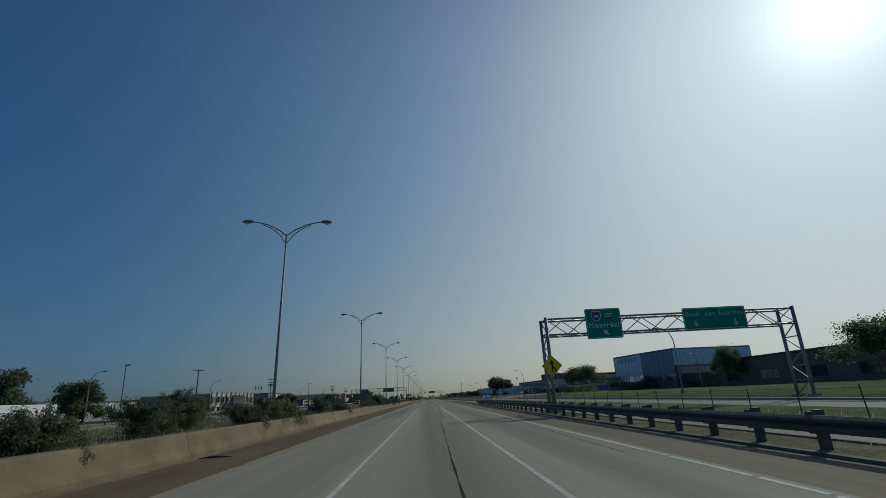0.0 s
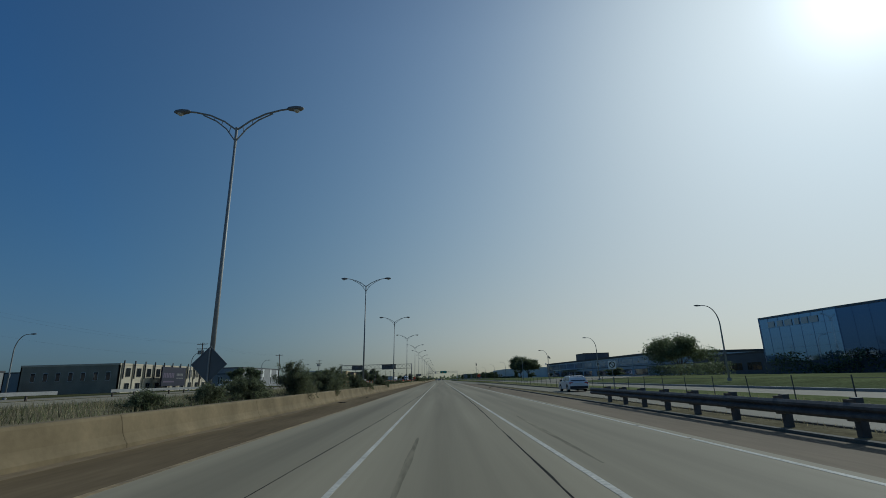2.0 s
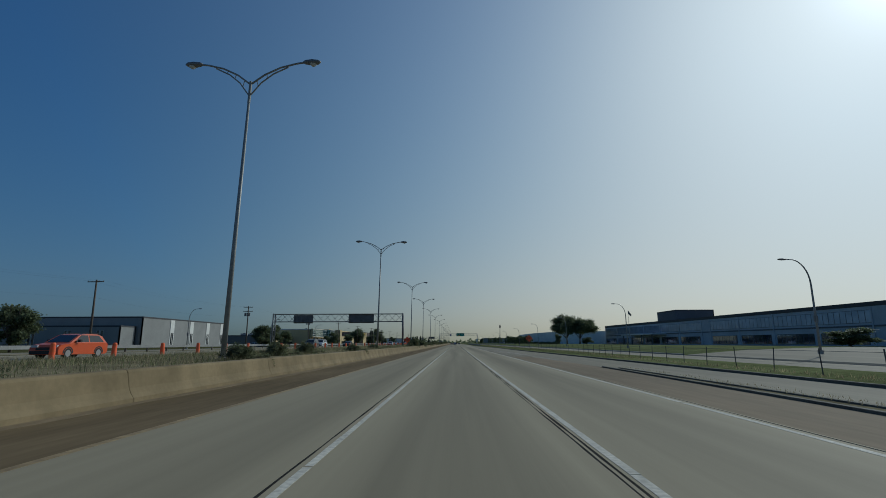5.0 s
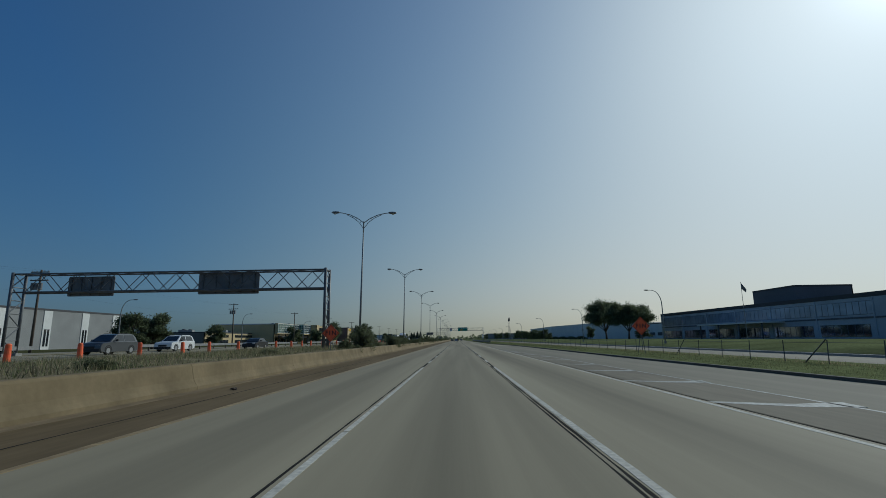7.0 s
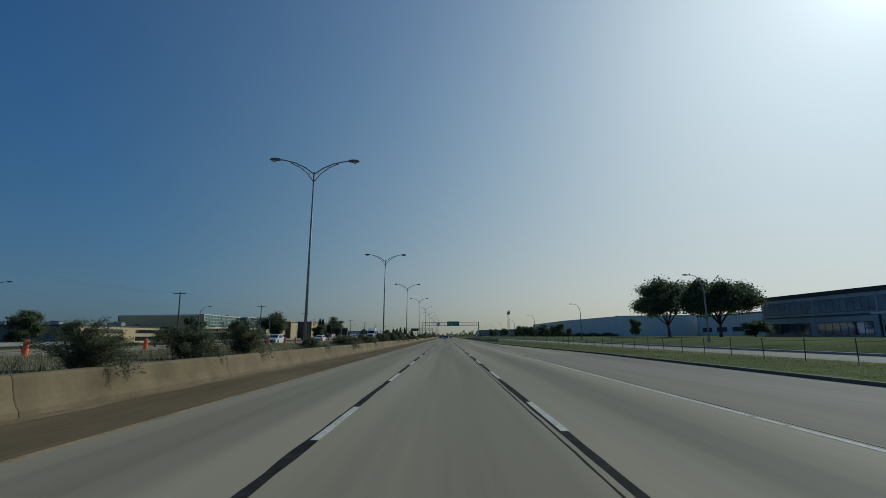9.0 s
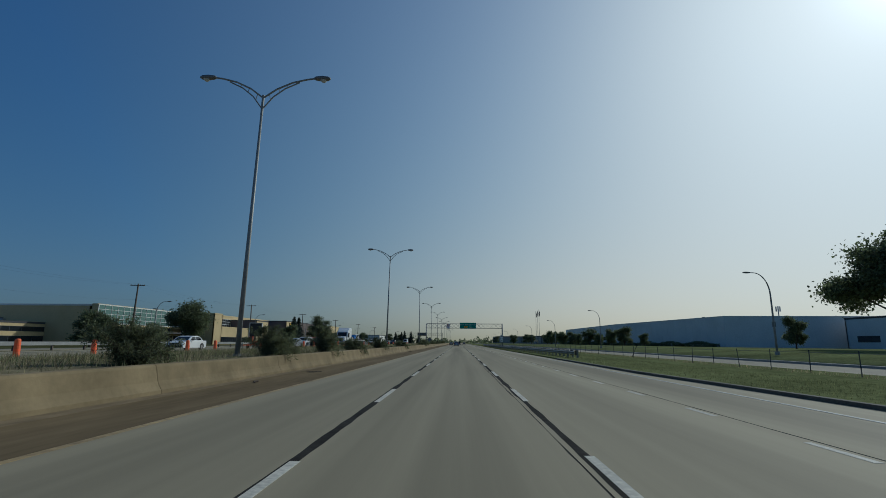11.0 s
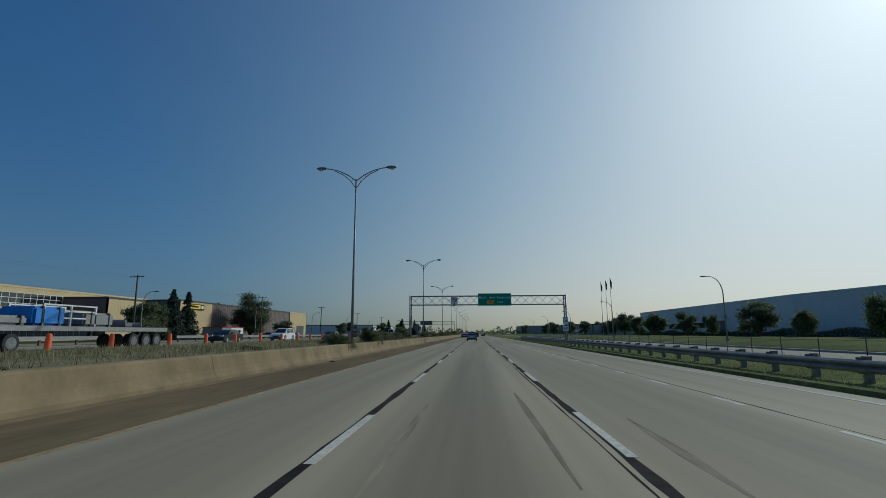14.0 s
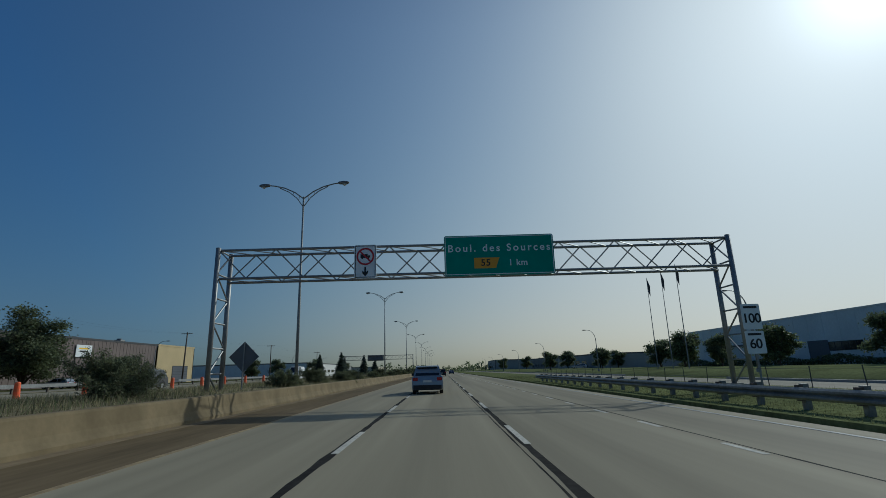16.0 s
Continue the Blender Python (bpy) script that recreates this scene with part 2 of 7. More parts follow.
M_GALV = mat("weathered_galvanised_steel", (0.2, 0.2, 0.19), 0.5, 0.3, grain=0.15, grain_size=0.1, stain=0.3, stain_size=0.8)
M_SLATE = mat("slate_blue_metal_cladding", (0.42, 0.45, 0.5), 0.55, grain=0.05, grain_size=0.3, stain=0.12, stain_size=4.0)
M_PANEGREY = mat("hazy_blue_window_glass", (0.36, 0.42, 0.52), 0.2, 0.35, stain=0.2, stain_size=2.5)
M_BLUEWALL = mat("blue_grey_metal_cladding", (0.64, 0.66, 0.66), 0.5, grain=0.05, grain_size=0.3, stain=0.08, stain_size=5.0)
# darker wall colour for the office sides that lie out of the sun
M_SHADEWALL = mat("shaded_office_wall", (0.32, 0.275, 0.2), 0.85, grain=0.1, grain_size=0.2, stain=0.16, stain_size=3.0)
M_DARKWALL = mat("dark_metal_cladding", (0.09, 0.1, 0.12), 0.6, grain=0.08, grain_size=0.3, stain=0.12, stain_size=5.0)
M_ROOF = mat("roof_gravel", (0.3, 0.29, 0.27), 0.9, grain=0.2, grain_size=0.3)
M_NAVY = mat("navy_billboard_vinyl", (0.012, 0.014, 0.034), 0.5, stain=0.1, stain_size=2.0)
M_VIOLET = mat("faded_violet_vinyl", (0.11, 0.085, 0.135), 0.5)
M_ENDWALL = mat("shaded_grey_brown_wall", (0.2, 0.185, 0.165), 0.85, grain=0.1, grain_size=0.2, stain=0.14, stain_size=4.0)
M_TRIM = mat("dark_roof_trim", (0.05, 0.05, 0.055), 0.6)
M_WINDOW = mat("dark_window_glass", (0.02, 0.025, 0.03), 0.06, spec=0.8)
M_MIRROR = mat("blue_reflective_glass", (0.34, 0.46, 0.62), 0.04, 0.9)
# dark copy of the blue glass; on the glass building it carries reflected trees
M_MIRROR_DARK = mat("dark_blue_glass_and_reflection", (0.14, 0.2, 0.32), 0.05, 0.9)
M_TEAL = mat("teal_curtain_glass", (0.1, 0.19, 0.19), 0.05, 0.75)
M_DRUM = mat("orange_plastic", (0.9, 0.16, 0.05), 0.5, stain=0.1, stain_size=0.4)
M_RUBBER = mat("tyre_rubber", (0.02, 0.02, 0.02), 0.8)
M_RIM = mat("alloy_rim", (0.45, 0.45, 0.46), 0.35, 0.8)
M_AUTOGLASS = mat("tinted_car_glass", (0.012, 0.014, 0.016), 0.05, spec=0.8)
M_TAIL = mat("red_tail_lamp", (0.4, 0.012, 0.012), 0.2)
M_HEAD = mat("clear_head_lamp", (0.6, 0.6, 0.6), 0.1)
M_PLASTIC = mat("black_plastic_trim", (0.02, 0.02, 0.022), 0.6)
M_CONC = mat("footing_concrete", (0.35, 0.33, 0.3), 0.85, grain=0.15, grain_size=0.1)


def paint(name, color, metal=0.3):
    return mat(name, color, 0.28, metal, stain=0.05, stain_size=0.8, spec=0.6)


P_SILVER = paint("silver_car_paint", (0.3, 0.32, 0.36), 0.4)
P_WHITE = paint("white_car_paint", (0.75, 0.75, 0.74), 0.0)
P_BLACK = paint("black_car_paint", (0.02, 0.021, 0.024), 0.2)
P_GREY = paint("grey_car_paint", (0.12, 0.125, 0.13), 0.4)
P_ORANGE = paint("orange_red_car_paint", (0.6, 0.1, 0.03), 0.0)
P_BLUE = paint("dark_blue_car_paint", (0.03, 0.05, 0.1), 0.3)
M_TARP = mat("blue_tarpaulin", (0.03, 0.2, 0.6), 0.6, bump=0.4, bump_size=0.2)


# ---- building blocks ----
def box(bm, x0, x1, y0, y1, z0, z1, m=None):
    v = [bm.verts.new((x, y, z)) for z in (z0, z1) for x, y in ((x0, y0), (x1, y0), (x1, y1), (x0, y1))]
    if m is not None:
        for q in v:
            q.co = m @ q.co
    for a in ((3, 2, 1, 0), (4, 5, 6, 7), (0, 1, 5, 4), (1, 2, 6, 5), (2, 3, 7, 6), (3, 0, 4, 7)):
        bm.faces.new([v[i] for i in a])
    return v


def rings(bm, loops, cap=True, closed=True):
    """Skins a row of vertex loops of the same length."""
    rows = [[bm.verts.new(p) for p in lp] for lp in loops]
    k = len(rows[0])
    for a, b in zip(rows, rows[1:]):
        for i in range(k if closed else k - 1):
            j = (i + 1) % k
            bm.faces.new((a[i], a[j], b[j], b[i]))
    if cap and closed:
        bm.faces.new(list(reversed(rows[0])))
        bm.faces.new(rows[-1])
    return rows


def tube(bm, pts, radii, sides=8):
    pts = [Vector(p) for p in pts]
    if not hasattr(radii, "__len__"):
        radii = [radii] * len(pts)
    loops = []
    for i, p in enumerate(pts):
        d = (pts[min(i + 1, len(pts) - 1)] - pts[max(i - 1, 0)]).normalized()
        side = d.cross(Vector((0, 0, 1)) if abs(d.z) < 0.9 else Vector((0, 1, 0))).normalized()
        up = side.cross(d)
        loops.append([p + radii[i] * (math.cos(2 * math.pi * k / sides) * side + math.sin(2 * math.pi * k / sides) * up) for k in range(sides)])
    rings(bm, loops)


def prism(bm, poly, z0, z1):
    rings(bm, [[(x, y, z0) for x, y in poly], [(x, y, z1) for x, y in poly]])


def mesh_of(bm, name, material, smooth=False):
    bmesh.ops.recalc_face_normals(bm, faces=bm.faces)
    me = bpy.data.meshes.new(name)
    bm.to_mesh(me)
    bm.free()
    me.materials.append(material)
    if smooth:
        for p in me.polygons:
            p.use_smooth = True
    return me


def part(name, bm, material, parent, label="", smooth=False):
    ob = new(name, mesh_of(bm, name, material, smooth))
    ob.parent = parent
    if label:
        ob["label"] = label
    return ob


def share(name, me, parent, m):
    ob = new(name, me)
    ob.parent = parent
    ob.matrix_basis = m
    return ob


def thing(name, label, category, group="", kind="", at=(0, 0, 0), turn=0.0):
    ob = new(name)
    ob.empty_display_size = 0.3
    ob.matrix_basis = pose(*at, 0, 0, turn)
    return tagged(ob, label, category, group, kind)


def structure(name, bm, material, label, category, smooth=False):
    return tagged(new(name, mesh_of(bm, name, material, smooth)), label, category, kind="structure")


def raw(name, verts, faces, material):
    me = bpy.data.meshes.new(name)
    me.from_pydata([tuple(v) for v in verts], [], faces)
    me.materials.append(material)
    return me


def strip(bm, pts_a, pts_b, z0, z1):
    """A flat slab between two edges given as points of the plan."""
    rings(bm, [[(*a, z0), (*c, z0), (*c, z1), (*a, z1)] for a, c in zip(pts_a, pts_b)])


def lerp_at(table, y):
    for (y0, v0), (y1, v1) in zip(table, table[1:]):
        if y <= y1:
            return v0 + (v1 - v0) * max(0, (y - y0)) / (y1 - y0)
    return table[-1][1]


# ---- ground and road ----
Y0, Y1 = -60.0, 1500.0
OPP = 0.45  # height of the opposite carriageway

bm = bmesh.new()
prism(bm, [(-3500, -1500), (3500, -1500), (3500, 4500), (-3500, 4500)], -0.6, -0.12)
structure("ground", bm, M_FIELD, "rough dry grassland reaching to the horizon", "ground")

bm = bmesh.new()
strip(bm, [(-5.22, Y0), (-5.22, 0), (-5.22, 100), (-5.22, Y1)], [(5.1, Y0), (5.1, 0), (5.5, 100), (5.5, Y1)], -0.3, 0.0)
structure("road", bm, M_LANE, "worn grey concrete motorway carriageway with three lanes", "road")

bm = bmesh.new()
strip(bm, [(-8.0, Y0), (-8.0, Y1)], [(-5.22, Y0), (-5.22, Y1)], -0.3, -0.004)
structure("shoulder_median", bm, M_SHOULDER, "dusty brown asphalt shoulder beside the barrier", "shoulder")

bm = bmesh.new()
strip(bm, [(5.1, -60), (5.1, 0), (5.5, 100), (5.5, 180), (5.5, 232)], [(7.2, -60), (7.2, 0), (7.75, 100), (8.3, 180), (5.9, 232)], -0.3, -0.004)
structure("shoulder_outer", bm, M_SHOULDER_PALE, "dusty brown asphalt shoulder along the outer lane", "shoulder")

bm = bmesh.new()
strip(bm, [(9.1, -60), (9.1, 100), (9.0, 168), (8.3, 180), (5.9, 232), (5.5, 240), (5.5, 305)],
      [(13.2, -60), (13.2, 100), (13.0, 168), (12.8, 180), (12.0, 222), (11.6, 240), (11.4, 305)], -0.3, -0.008)
structure("ramp", bm, M_RAMP, "grey asphalt entrance ramp merging into the motorway", "road")

bm = bmesh.new()
strip(bm, [(5.5, 305), (5.5, 352), (5.5, 1500)], [(11.4, 305), (8.7, 352), (8.7, 1500)], -0.3, -0.004)
structure("outer_lane", bm, M_LANE, "worn grey concrete outer lane where the ramp has merged", "road")

# narrow dirt island between shoulder and ramp
bm = bmesh.new()
strip(bm, [(7.4, -60), (7.4, 0), (7.95, 100), (8.5, 176)], [(8.95, -60), (8.95, 0), (8.95, 100), (8.6, 176)], -0.2, 0.05)
structure("island", bm, M_DIRT, "narrow strip of dry dirt between shoulder and ramp", "verge")
bm = bmesh.new()
strip(bm, [(7.22, -60), (7.22, 0), (7.76, 100), (8.3, 178)], [(7.4, -60), (7.4, 0), (7.95, 100), (8.45, 178)], -0.2, 0.06)
strip(bm, [(8.95, -60), (8.95, 100), (8.6, 176)], [(9.1, -60), (9.1, 100), (8.75, 176)], -0.2, 0.09)
strip(bm, [(13.2, -60), (13.2, 100), (13.0, 168), (12.8, 180), (12.0, 222), (11.6, 240), (11.4, 305), (8.7, 352), (8.7, 372)],
      [(13.4, -60), (13.4, 100), (13.2, 168), (13.0, 180), (12.2, 222), (11.8, 240), (11.6, 305), (8.9, 352), (8.9, 372)], -0.2, 0.1)
structure("kerb", bm, M_KERB, "low weathered concrete kerb along the ramp", "kerb")

# verge and lawns on the outer side
bm = bmesh.new()
va = [(13.4, -60), (13.4, 100), (13.2, 168), (13.0, 180), (12.2, 222), (11.8, 240), (11.6, 305), (8.9, 352), (8.9, 1500)]
vb = [(18.6, y) for _, y in va]
strip(bm, va, vb, -0.2, 0.1)
structure("verge", bm, M_GRASS, "dull green grass verge between ramp and fence", "verge")
bm = bmesh.new()
strip(bm, [(18.6, -60), (18.6, 1500)], [(25.0, -60), (25.0, 1500)], -0.2, 0.02)
structure("service_road", bm, M_RAMP, "pale grey asphalt service road behind the fence", "road")
bm = bmesh.new()
for a, b in ((-60, 150), (205, 520), (545, 1500)):
    strip(bm, [(25.0, a), (25.0, b)], [(25.35, a), (25.35, b)], -0.2, 0.17)
structure("service_road_kerb", bm, M_CONC, "pale concrete kerb along the service road", "kerb")
bm = bmesh.new()
rows = []
for y in range(-60, 1501, 12):
    rows.append([(x, y, z + 0.12 * noise.noise((x * 0.05, y * 0.02, 0))) for x, z in ((24.95, -0.15), (25.3, 0.1), (32, 0.62), (42, 0.85), (56, 0.7), (90, 0.6), (300, 0.5), (420, -0.1))])
rings(bm, rows, cap=False, closed=False)
structure("lawn", bm, M_GRASS, "mown green lawn rising gently from the service road", "lawn", True)
bm = bmesh.new()
rows = []
for y in (156, 168, 180, 192, 204):
    rows.append([(x, y, z + 0.04 + 0.12 * noise.noise((x * 0.05, y * 0.02, 0))) for x, z in ((24.9, -0.15), (25.3, 0.1), (32, 0.62), (42, 0.85), (56, 0.7))])
rings(bm, rows, cap=False, closed=False)
structure("parking_apron", bm, M_RAMP, "grey asphalt parking apron in front of the warehouse", "road")

# raised median strip and the opposite carriageway
bm = bmesh.new()
rows = []
for y in range(-60, 1501, 6):
    rows.append([(x, y, z + 0.1 * noise.noise((x * 0.6, y * 0.25, 3))) for x, z in ((-8.15, 0.45), (-8.6, 0.62), (-9.8, 0.7), (-12.0, 0.74), (-15.0, 0.68), (-18.0, 0.6), (-20.8, OPP + 0.06), (-21.6, OPP - 0.12))])
rings(bm, rows, cap=False, closed=False)
structure("median_strip", bm, M_DIRT, "raised median of dry earth overgrown with weeds", "verge", True)
bm = bmesh.new()
strip(bm, [(-36.0, Y0), (-36.0, Y1)], [(-21.2, Y0), (-21.2, Y1)], -0.3, OPP)
structure("opposite_road", bm, M_LANE, "worn grey concrete opposite carriageway behind the median", "road")
bm = bmesh.new()
rows = []
for y in range(-60, 1501, 15):
    rows.append([(x, y, z) for x, z in ((-36.0, OPP - 0.02), (-38.5, 0.42), (-41, 0.35), (-48.5, 0.3), (-52, 0.35), (-60, 0.25), (-110, 0.2), (-400, 0.1), (-420, -0.3))])
rings(bm, rows, cap=False, closed=False)
structure("bank", bm, M_FIELD, "dry grass ground beyond the opposite carriageway", "verge", True)
bm = bmesh.new()
strip(bm, [(-48.0, Y0), (-48.0, Y1)], [(-41.2, Y0), (-41.2, Y1)], 0.1, 0.42)
structure("far_service_road", bm, M_RAMP, "grey asphalt service road in front of the factories", "road")

# ---- road markings and sealed cracks ----
markings = thing("road_markings", "white and yellow painted lane lines, partly worn", "marking", kind="structure")


def line(x0, y0, x1, y1, w, material, name="stripe", z=0.004):
    b = bmesh.new()
    n = max(1, int(abs(y1 - y0) / 30))
    a = [(x0 + (x1 - x0) * i / n, y0 + (y1 - y0) * i / n) for i in range(n + 1)]
    strip(b, [(x - w / 2, y) for x, y in a], [(x + w / 2, y) for x, y in a], -0.02, z)
    return part(name, b, material, markings)


SOLID_END = 234.6


def worn_line(path, w, seed, wear):
    """A painted line with chipped edges, broken where the slabs have cracked through it."""
    rng = random.Random(seed)
    b = bmesh.new()
    for (x0, y0), (x1, y1) in zip(path, path[1:]):
        y = y0
        while y < y1 - 0.05:
            step = min(rng.uniform(0.8, 3.2), y1 - y)
            gap = rng.choice((0.0, 0.02, 0.05, 0.22)) * wear
            ends = []
            for yy in (y, y + step * 0.5, y + step - gap):
                x = x0 + (x1 - x0) * (yy - y0) / (y1 - y0)
                ends.append((x - w / 2 * rng.uniform(0.86, 1.06), x + w / 2 * rng.uniform(0.86, 1.06), yy))
            strip(b, [(l, yy) for l, _, yy in ends], [(r, yy) for _, r, yy in ends], -0.02, 0.004)
            y += step
    part("lane_line", b, M_PAINT, markings)


worn_line([(-1.8, Y0), (-1.8, 120), (-1.8, SOLID_END)], 0.1, 1, 0.3)
worn_line([(1.81, Y0), (1.81, 120), (1.81, SOLID_END)], 0.12, 2, 0.3)
worn_line([(4.85, Y0), (4.95, 25), (5.2, 110), (5.3, 298)], 0.12, 3, 0.6)
line(-5.15, Y0, -5.15, Y1, 0.13, M_YELLOW, "edge_line")
line(8.0, 330, 8.0, Y1, 0.12, M_PAINT_OLD, "edge_line")
b = bmesh.new()
box(b, -0.065, 0.065, -0.2, 3.05, -0.02, 0.004)
dash = mesh_of(b, "dash", M_PAINT)
for k in range(-4, 84):
    y = 276.0 + 9.12 * k
    if y > SOLID_END + 3:
        share("dash", dash, markings, pose(-1.8, y, 0))
        share("dash", dash, markings, pose(1.81, y + 0.5, 0))
b = bmesh.new()
box(b, -0.06, 0.06, 0, 1.25, -0.02, 0.004)
short = mesh_of(b, "short_dash", M_PAINT)
for k in range(100):
    share("short_dash", short, markings, pose(5.26, 299.45 + 3.85 * k, 0))
# painted gore: two edge lines and slanting bars
for x0, y0, x1, y1 in ((8.3, 190, 7.1, 247), (7.1, 247, 6.75, 251.5), (6.75, 251.5, 5.5, 266)):
    line(x0, y0, x1, y1, 0.09, M_PAINT_OLD, "gore_line", 0.003)
for k in range(-2, 10):
    y = 258.6 - 5.5 * k
    w = (0.6, 1.05, 1.2)[k + 2] if k < 1 else 0.95 + 0.22 * k
    b = bmesh.new()
    strip(b, [(5.42, y), (5.42 + w * 0.55, y - 0.75), (5.42 + w, y - 0.9)], [(5.42, y + 0.25), (5.42 + w * 0.6, y - 0.3), (5.42 + w * 1.05, y - 0.1)], -0.02, 0.003)
    part("gore_bar", b, M_PAINT_OLD, markings)
bm = bmesh.new()
strip(bm, [(5.42, 200), (5.42, 247), (5.42, 251.5), (5.42, 266)], [(8.1, 200), (7.05, 247), (6.7, 251.5), (5.5, 266)], -0.02, 0.0)
structure("gore", bm, M_GORE, "brown asphalt gore between carriageway and ramp", "road")

sealing = thing("crack_sealing", "black tar sealing along the slab joints", "marking", kind="structure")


def seam(name, pts, w, jitter, material=M_TAR, z=0.002):
    b = bmesh.new()
    left, right = [], []
    for (x0, y0, w0), (x1, y1, w1) in zip(pts, pts[1:]):
        n = max(1, int((y1 - y0) / 0.6))
        for i in range(n):
            f = i / n
            x, y, ww = x0 + (x1 - x0) * f, y0 + (y1 - y0) * f, w0 + (w1 - w0) * f
            ww *= 1 + jitter * (noise.noise((x, y * 0.7, 5)) + 0.6 * noise.noise((x, y * 3.1, 2)))
            x += 0.012 * noise.noise((x, y * 0.4, 9)) + 0.008 * noise.noise((x, y * 2.3, 4))
            left.append((x - w * ww, y))
            right.append((x + w * ww, y))
    strip(b, left, right, -0.02, z)
    part(name, b, material, sealing)


# one crack wanders from the lane's middle to the line beside it, the later joints are sealed broadly
seam("seam", [(0.12, -20, 0.35), (0.35, 12, 0.4), (0.62, 34, 0.25)], 0.05, 0.8)
seam("seam", [(0.78, 36, 0.3), (1.0, 52, 0.35), (1.22, 66, 0.3), (1.5, 84, 0.35), (1.66, 108, 0.4), (1.68, 150, 0.35), (1.7, 236, 0.4)], 0.05, 0.9)
seam("seam", [(1.14, 36, 0.2), (1.05, 41, 0.3), (1.1, 46, 0.1)], 0.05, 0.9)
seam("seam", [(1.58, 92, 0.15), (1.6, 130, 0.3), (1.61, 190, 0.25), (1.63, 236, 0.3)], 0.05, 0.9)
seam("seam", [(-3.2, 52, 0.15), (-2.5, 78, 0.25), (-2.02, 108, 0.3), (-1.95, 150, 0.3), (-1.92, 236, 0.35)], 0.05, 0.8)
seam("seam", [(1.77, 232, 0.8), (1.77, 250, 1.3), (1.76, 300, 1.45), (1.76, 560, 1.5), (1.76, 900, 1.5)], 0.05, 0.5)
seam("seam", [(-1.83, 232, 0.8), (-1.83, 250, 1.5), (-1.83, 300, 1.45), (-1.84, 560, 1.45), (-1.84, 900, 1.45)], 0.05, 0.5)
seam("seam", [(1.6, 236, 0.25), (1.6, 560, 0.3), (1.6, 900, 0.3)], 0.05, 0.9)
seam("seam", [(4.4, 12, 0.25), (5.0, 60, 0.3), (5.42, 112, 0.35), (5.45, 290, 0.4), (5.4, 560, 0.5), (5.4, 900, 0.5)], 0.04, 0.8)

M_SKID = mat("faint_tyre_rubber", (0.252, 0.221, 0.153), 0.85, grain=0.25, grain_size=0.12, stain=0.3, stain_size=0.8, stretch=(1, 0.1, 1), spec=0.05)
for x0, y0, x1, y1 in ((-1.02, 420.5, -0.92, 427), (0.98, 421, 0.93, 429), (2.35, 419, 2.55, 425.5), (2.3, 67, 2.5, 78), (-0.95, 64, -0.9, 72), (3.3, 38, 3.5, 52), (-2.9, 36, -2.6, 50)):
    xm, ym = (x0 + x1) / 2, (y0 + y1) / 2
    seam("tyre_mark", [(x0, y0, 0.2), (xm, ym, 1.1), (x1, y1, 0.15)], 0.07, 0.6, M_SKID, 0.0015)
for x, y in ((-6.85, 456.5), (-6.7, 351.0), (-6.9, 142.0)):
    b = bmesh.new()
    for k in range(5):
        cx, cy, r = x + random.uniform(-0.3, 0.3), y + random.uniform(-0.3, 0.3), random.uniform(0.1, 0.22)
        ring = [(cx + r * (1.2 + 0.6 * noise.noise((q, k, x))) * math.cos(q * 0.7), cy + r * (1 + 0.6 * noise.noise((q, k, y))) * math.sin(q * 0.7)) for q in range(9)]
        lo, hi = [b.verts.new((px, py, -0.02)) for px, py in ring], [b.verts.new((px, py, -0.001 + 0.0004 * k)) for px, py in ring]
        b.faces.new(hi)
        for q in range(9):
            b.faces.new((lo[q], lo[(q + 1) % 9], hi[(q + 1) % 9], hi[q]))
    part("oil_stain", b, M_TAR, sealing)
seam("seam", [(-6.3, 204, 0.2), (-6.25, 222, 0.35), (-6.3, 246, 0.1)], 0.04, 0.8, M_TAR, 0.0005)

# ---- median barrier, cast in lengths ----
barrier = thing("median_barrier", "tan cast concrete median barrier with stained joints", "barrier", kind="structure")
PROFILE = [(-8.35, -0.2), (-8.35, 0.77), (-8.15, 0.77), (-8.1, 0.755), (-8.07, 0.7), (-7.99, 0.33), (-7.93, 0.2), (-7.86, 0.1), (-7.83, -0.2)]
SEG = 9.0
b = bmesh.new()
rings(b, [[(x - 0.007 * g, y, z - 0.007 * g * (z > 0.5)) for x, z in PROFILE] for y, g in ((0.0, 1), (0.02, 0), (SEG / 2, 0), (SEG - 0.03, 0), (SEG - 0.012, 1))])
seg = mesh_of(b, "barrier_length", M_BARRIER)
k = 0
y = -55.0
while y < 900:
    share("barrier_length", seg, barrier, pose(0, y, 0.012 * noise.noise((y * 0.02, 0, 0)), 0, 0, 0))
    y += SEG


# ---- blown dust along the shoulder ----
def drift(name, x0, x1, side, seed):
    """A thin sheet of dust from x0 on, with a ragged edge at about x1."""
    b = bmesh.new()
    near, ragged = [], []
    y = Y0
    while y < 640:
        near.append((x0, y))
        ragged.append((x1 + side * (0.16 * noise.noise((y * 0.5, seed, 0)) + 0.22 * noise.noise((y * 0.09, seed, 4))), y))
        y += 1.3
    if side > 0:
        strip(b, near, ragged, -0.05, 0.0)
    else:
        strip(b, ragged, near, -0.05, 0.0)
    structure(name, b, M_DUST, "tan dust drifted along the shoulder", "dust")


drift("dust_barrier", -7.9, -7.42, 1, 3)


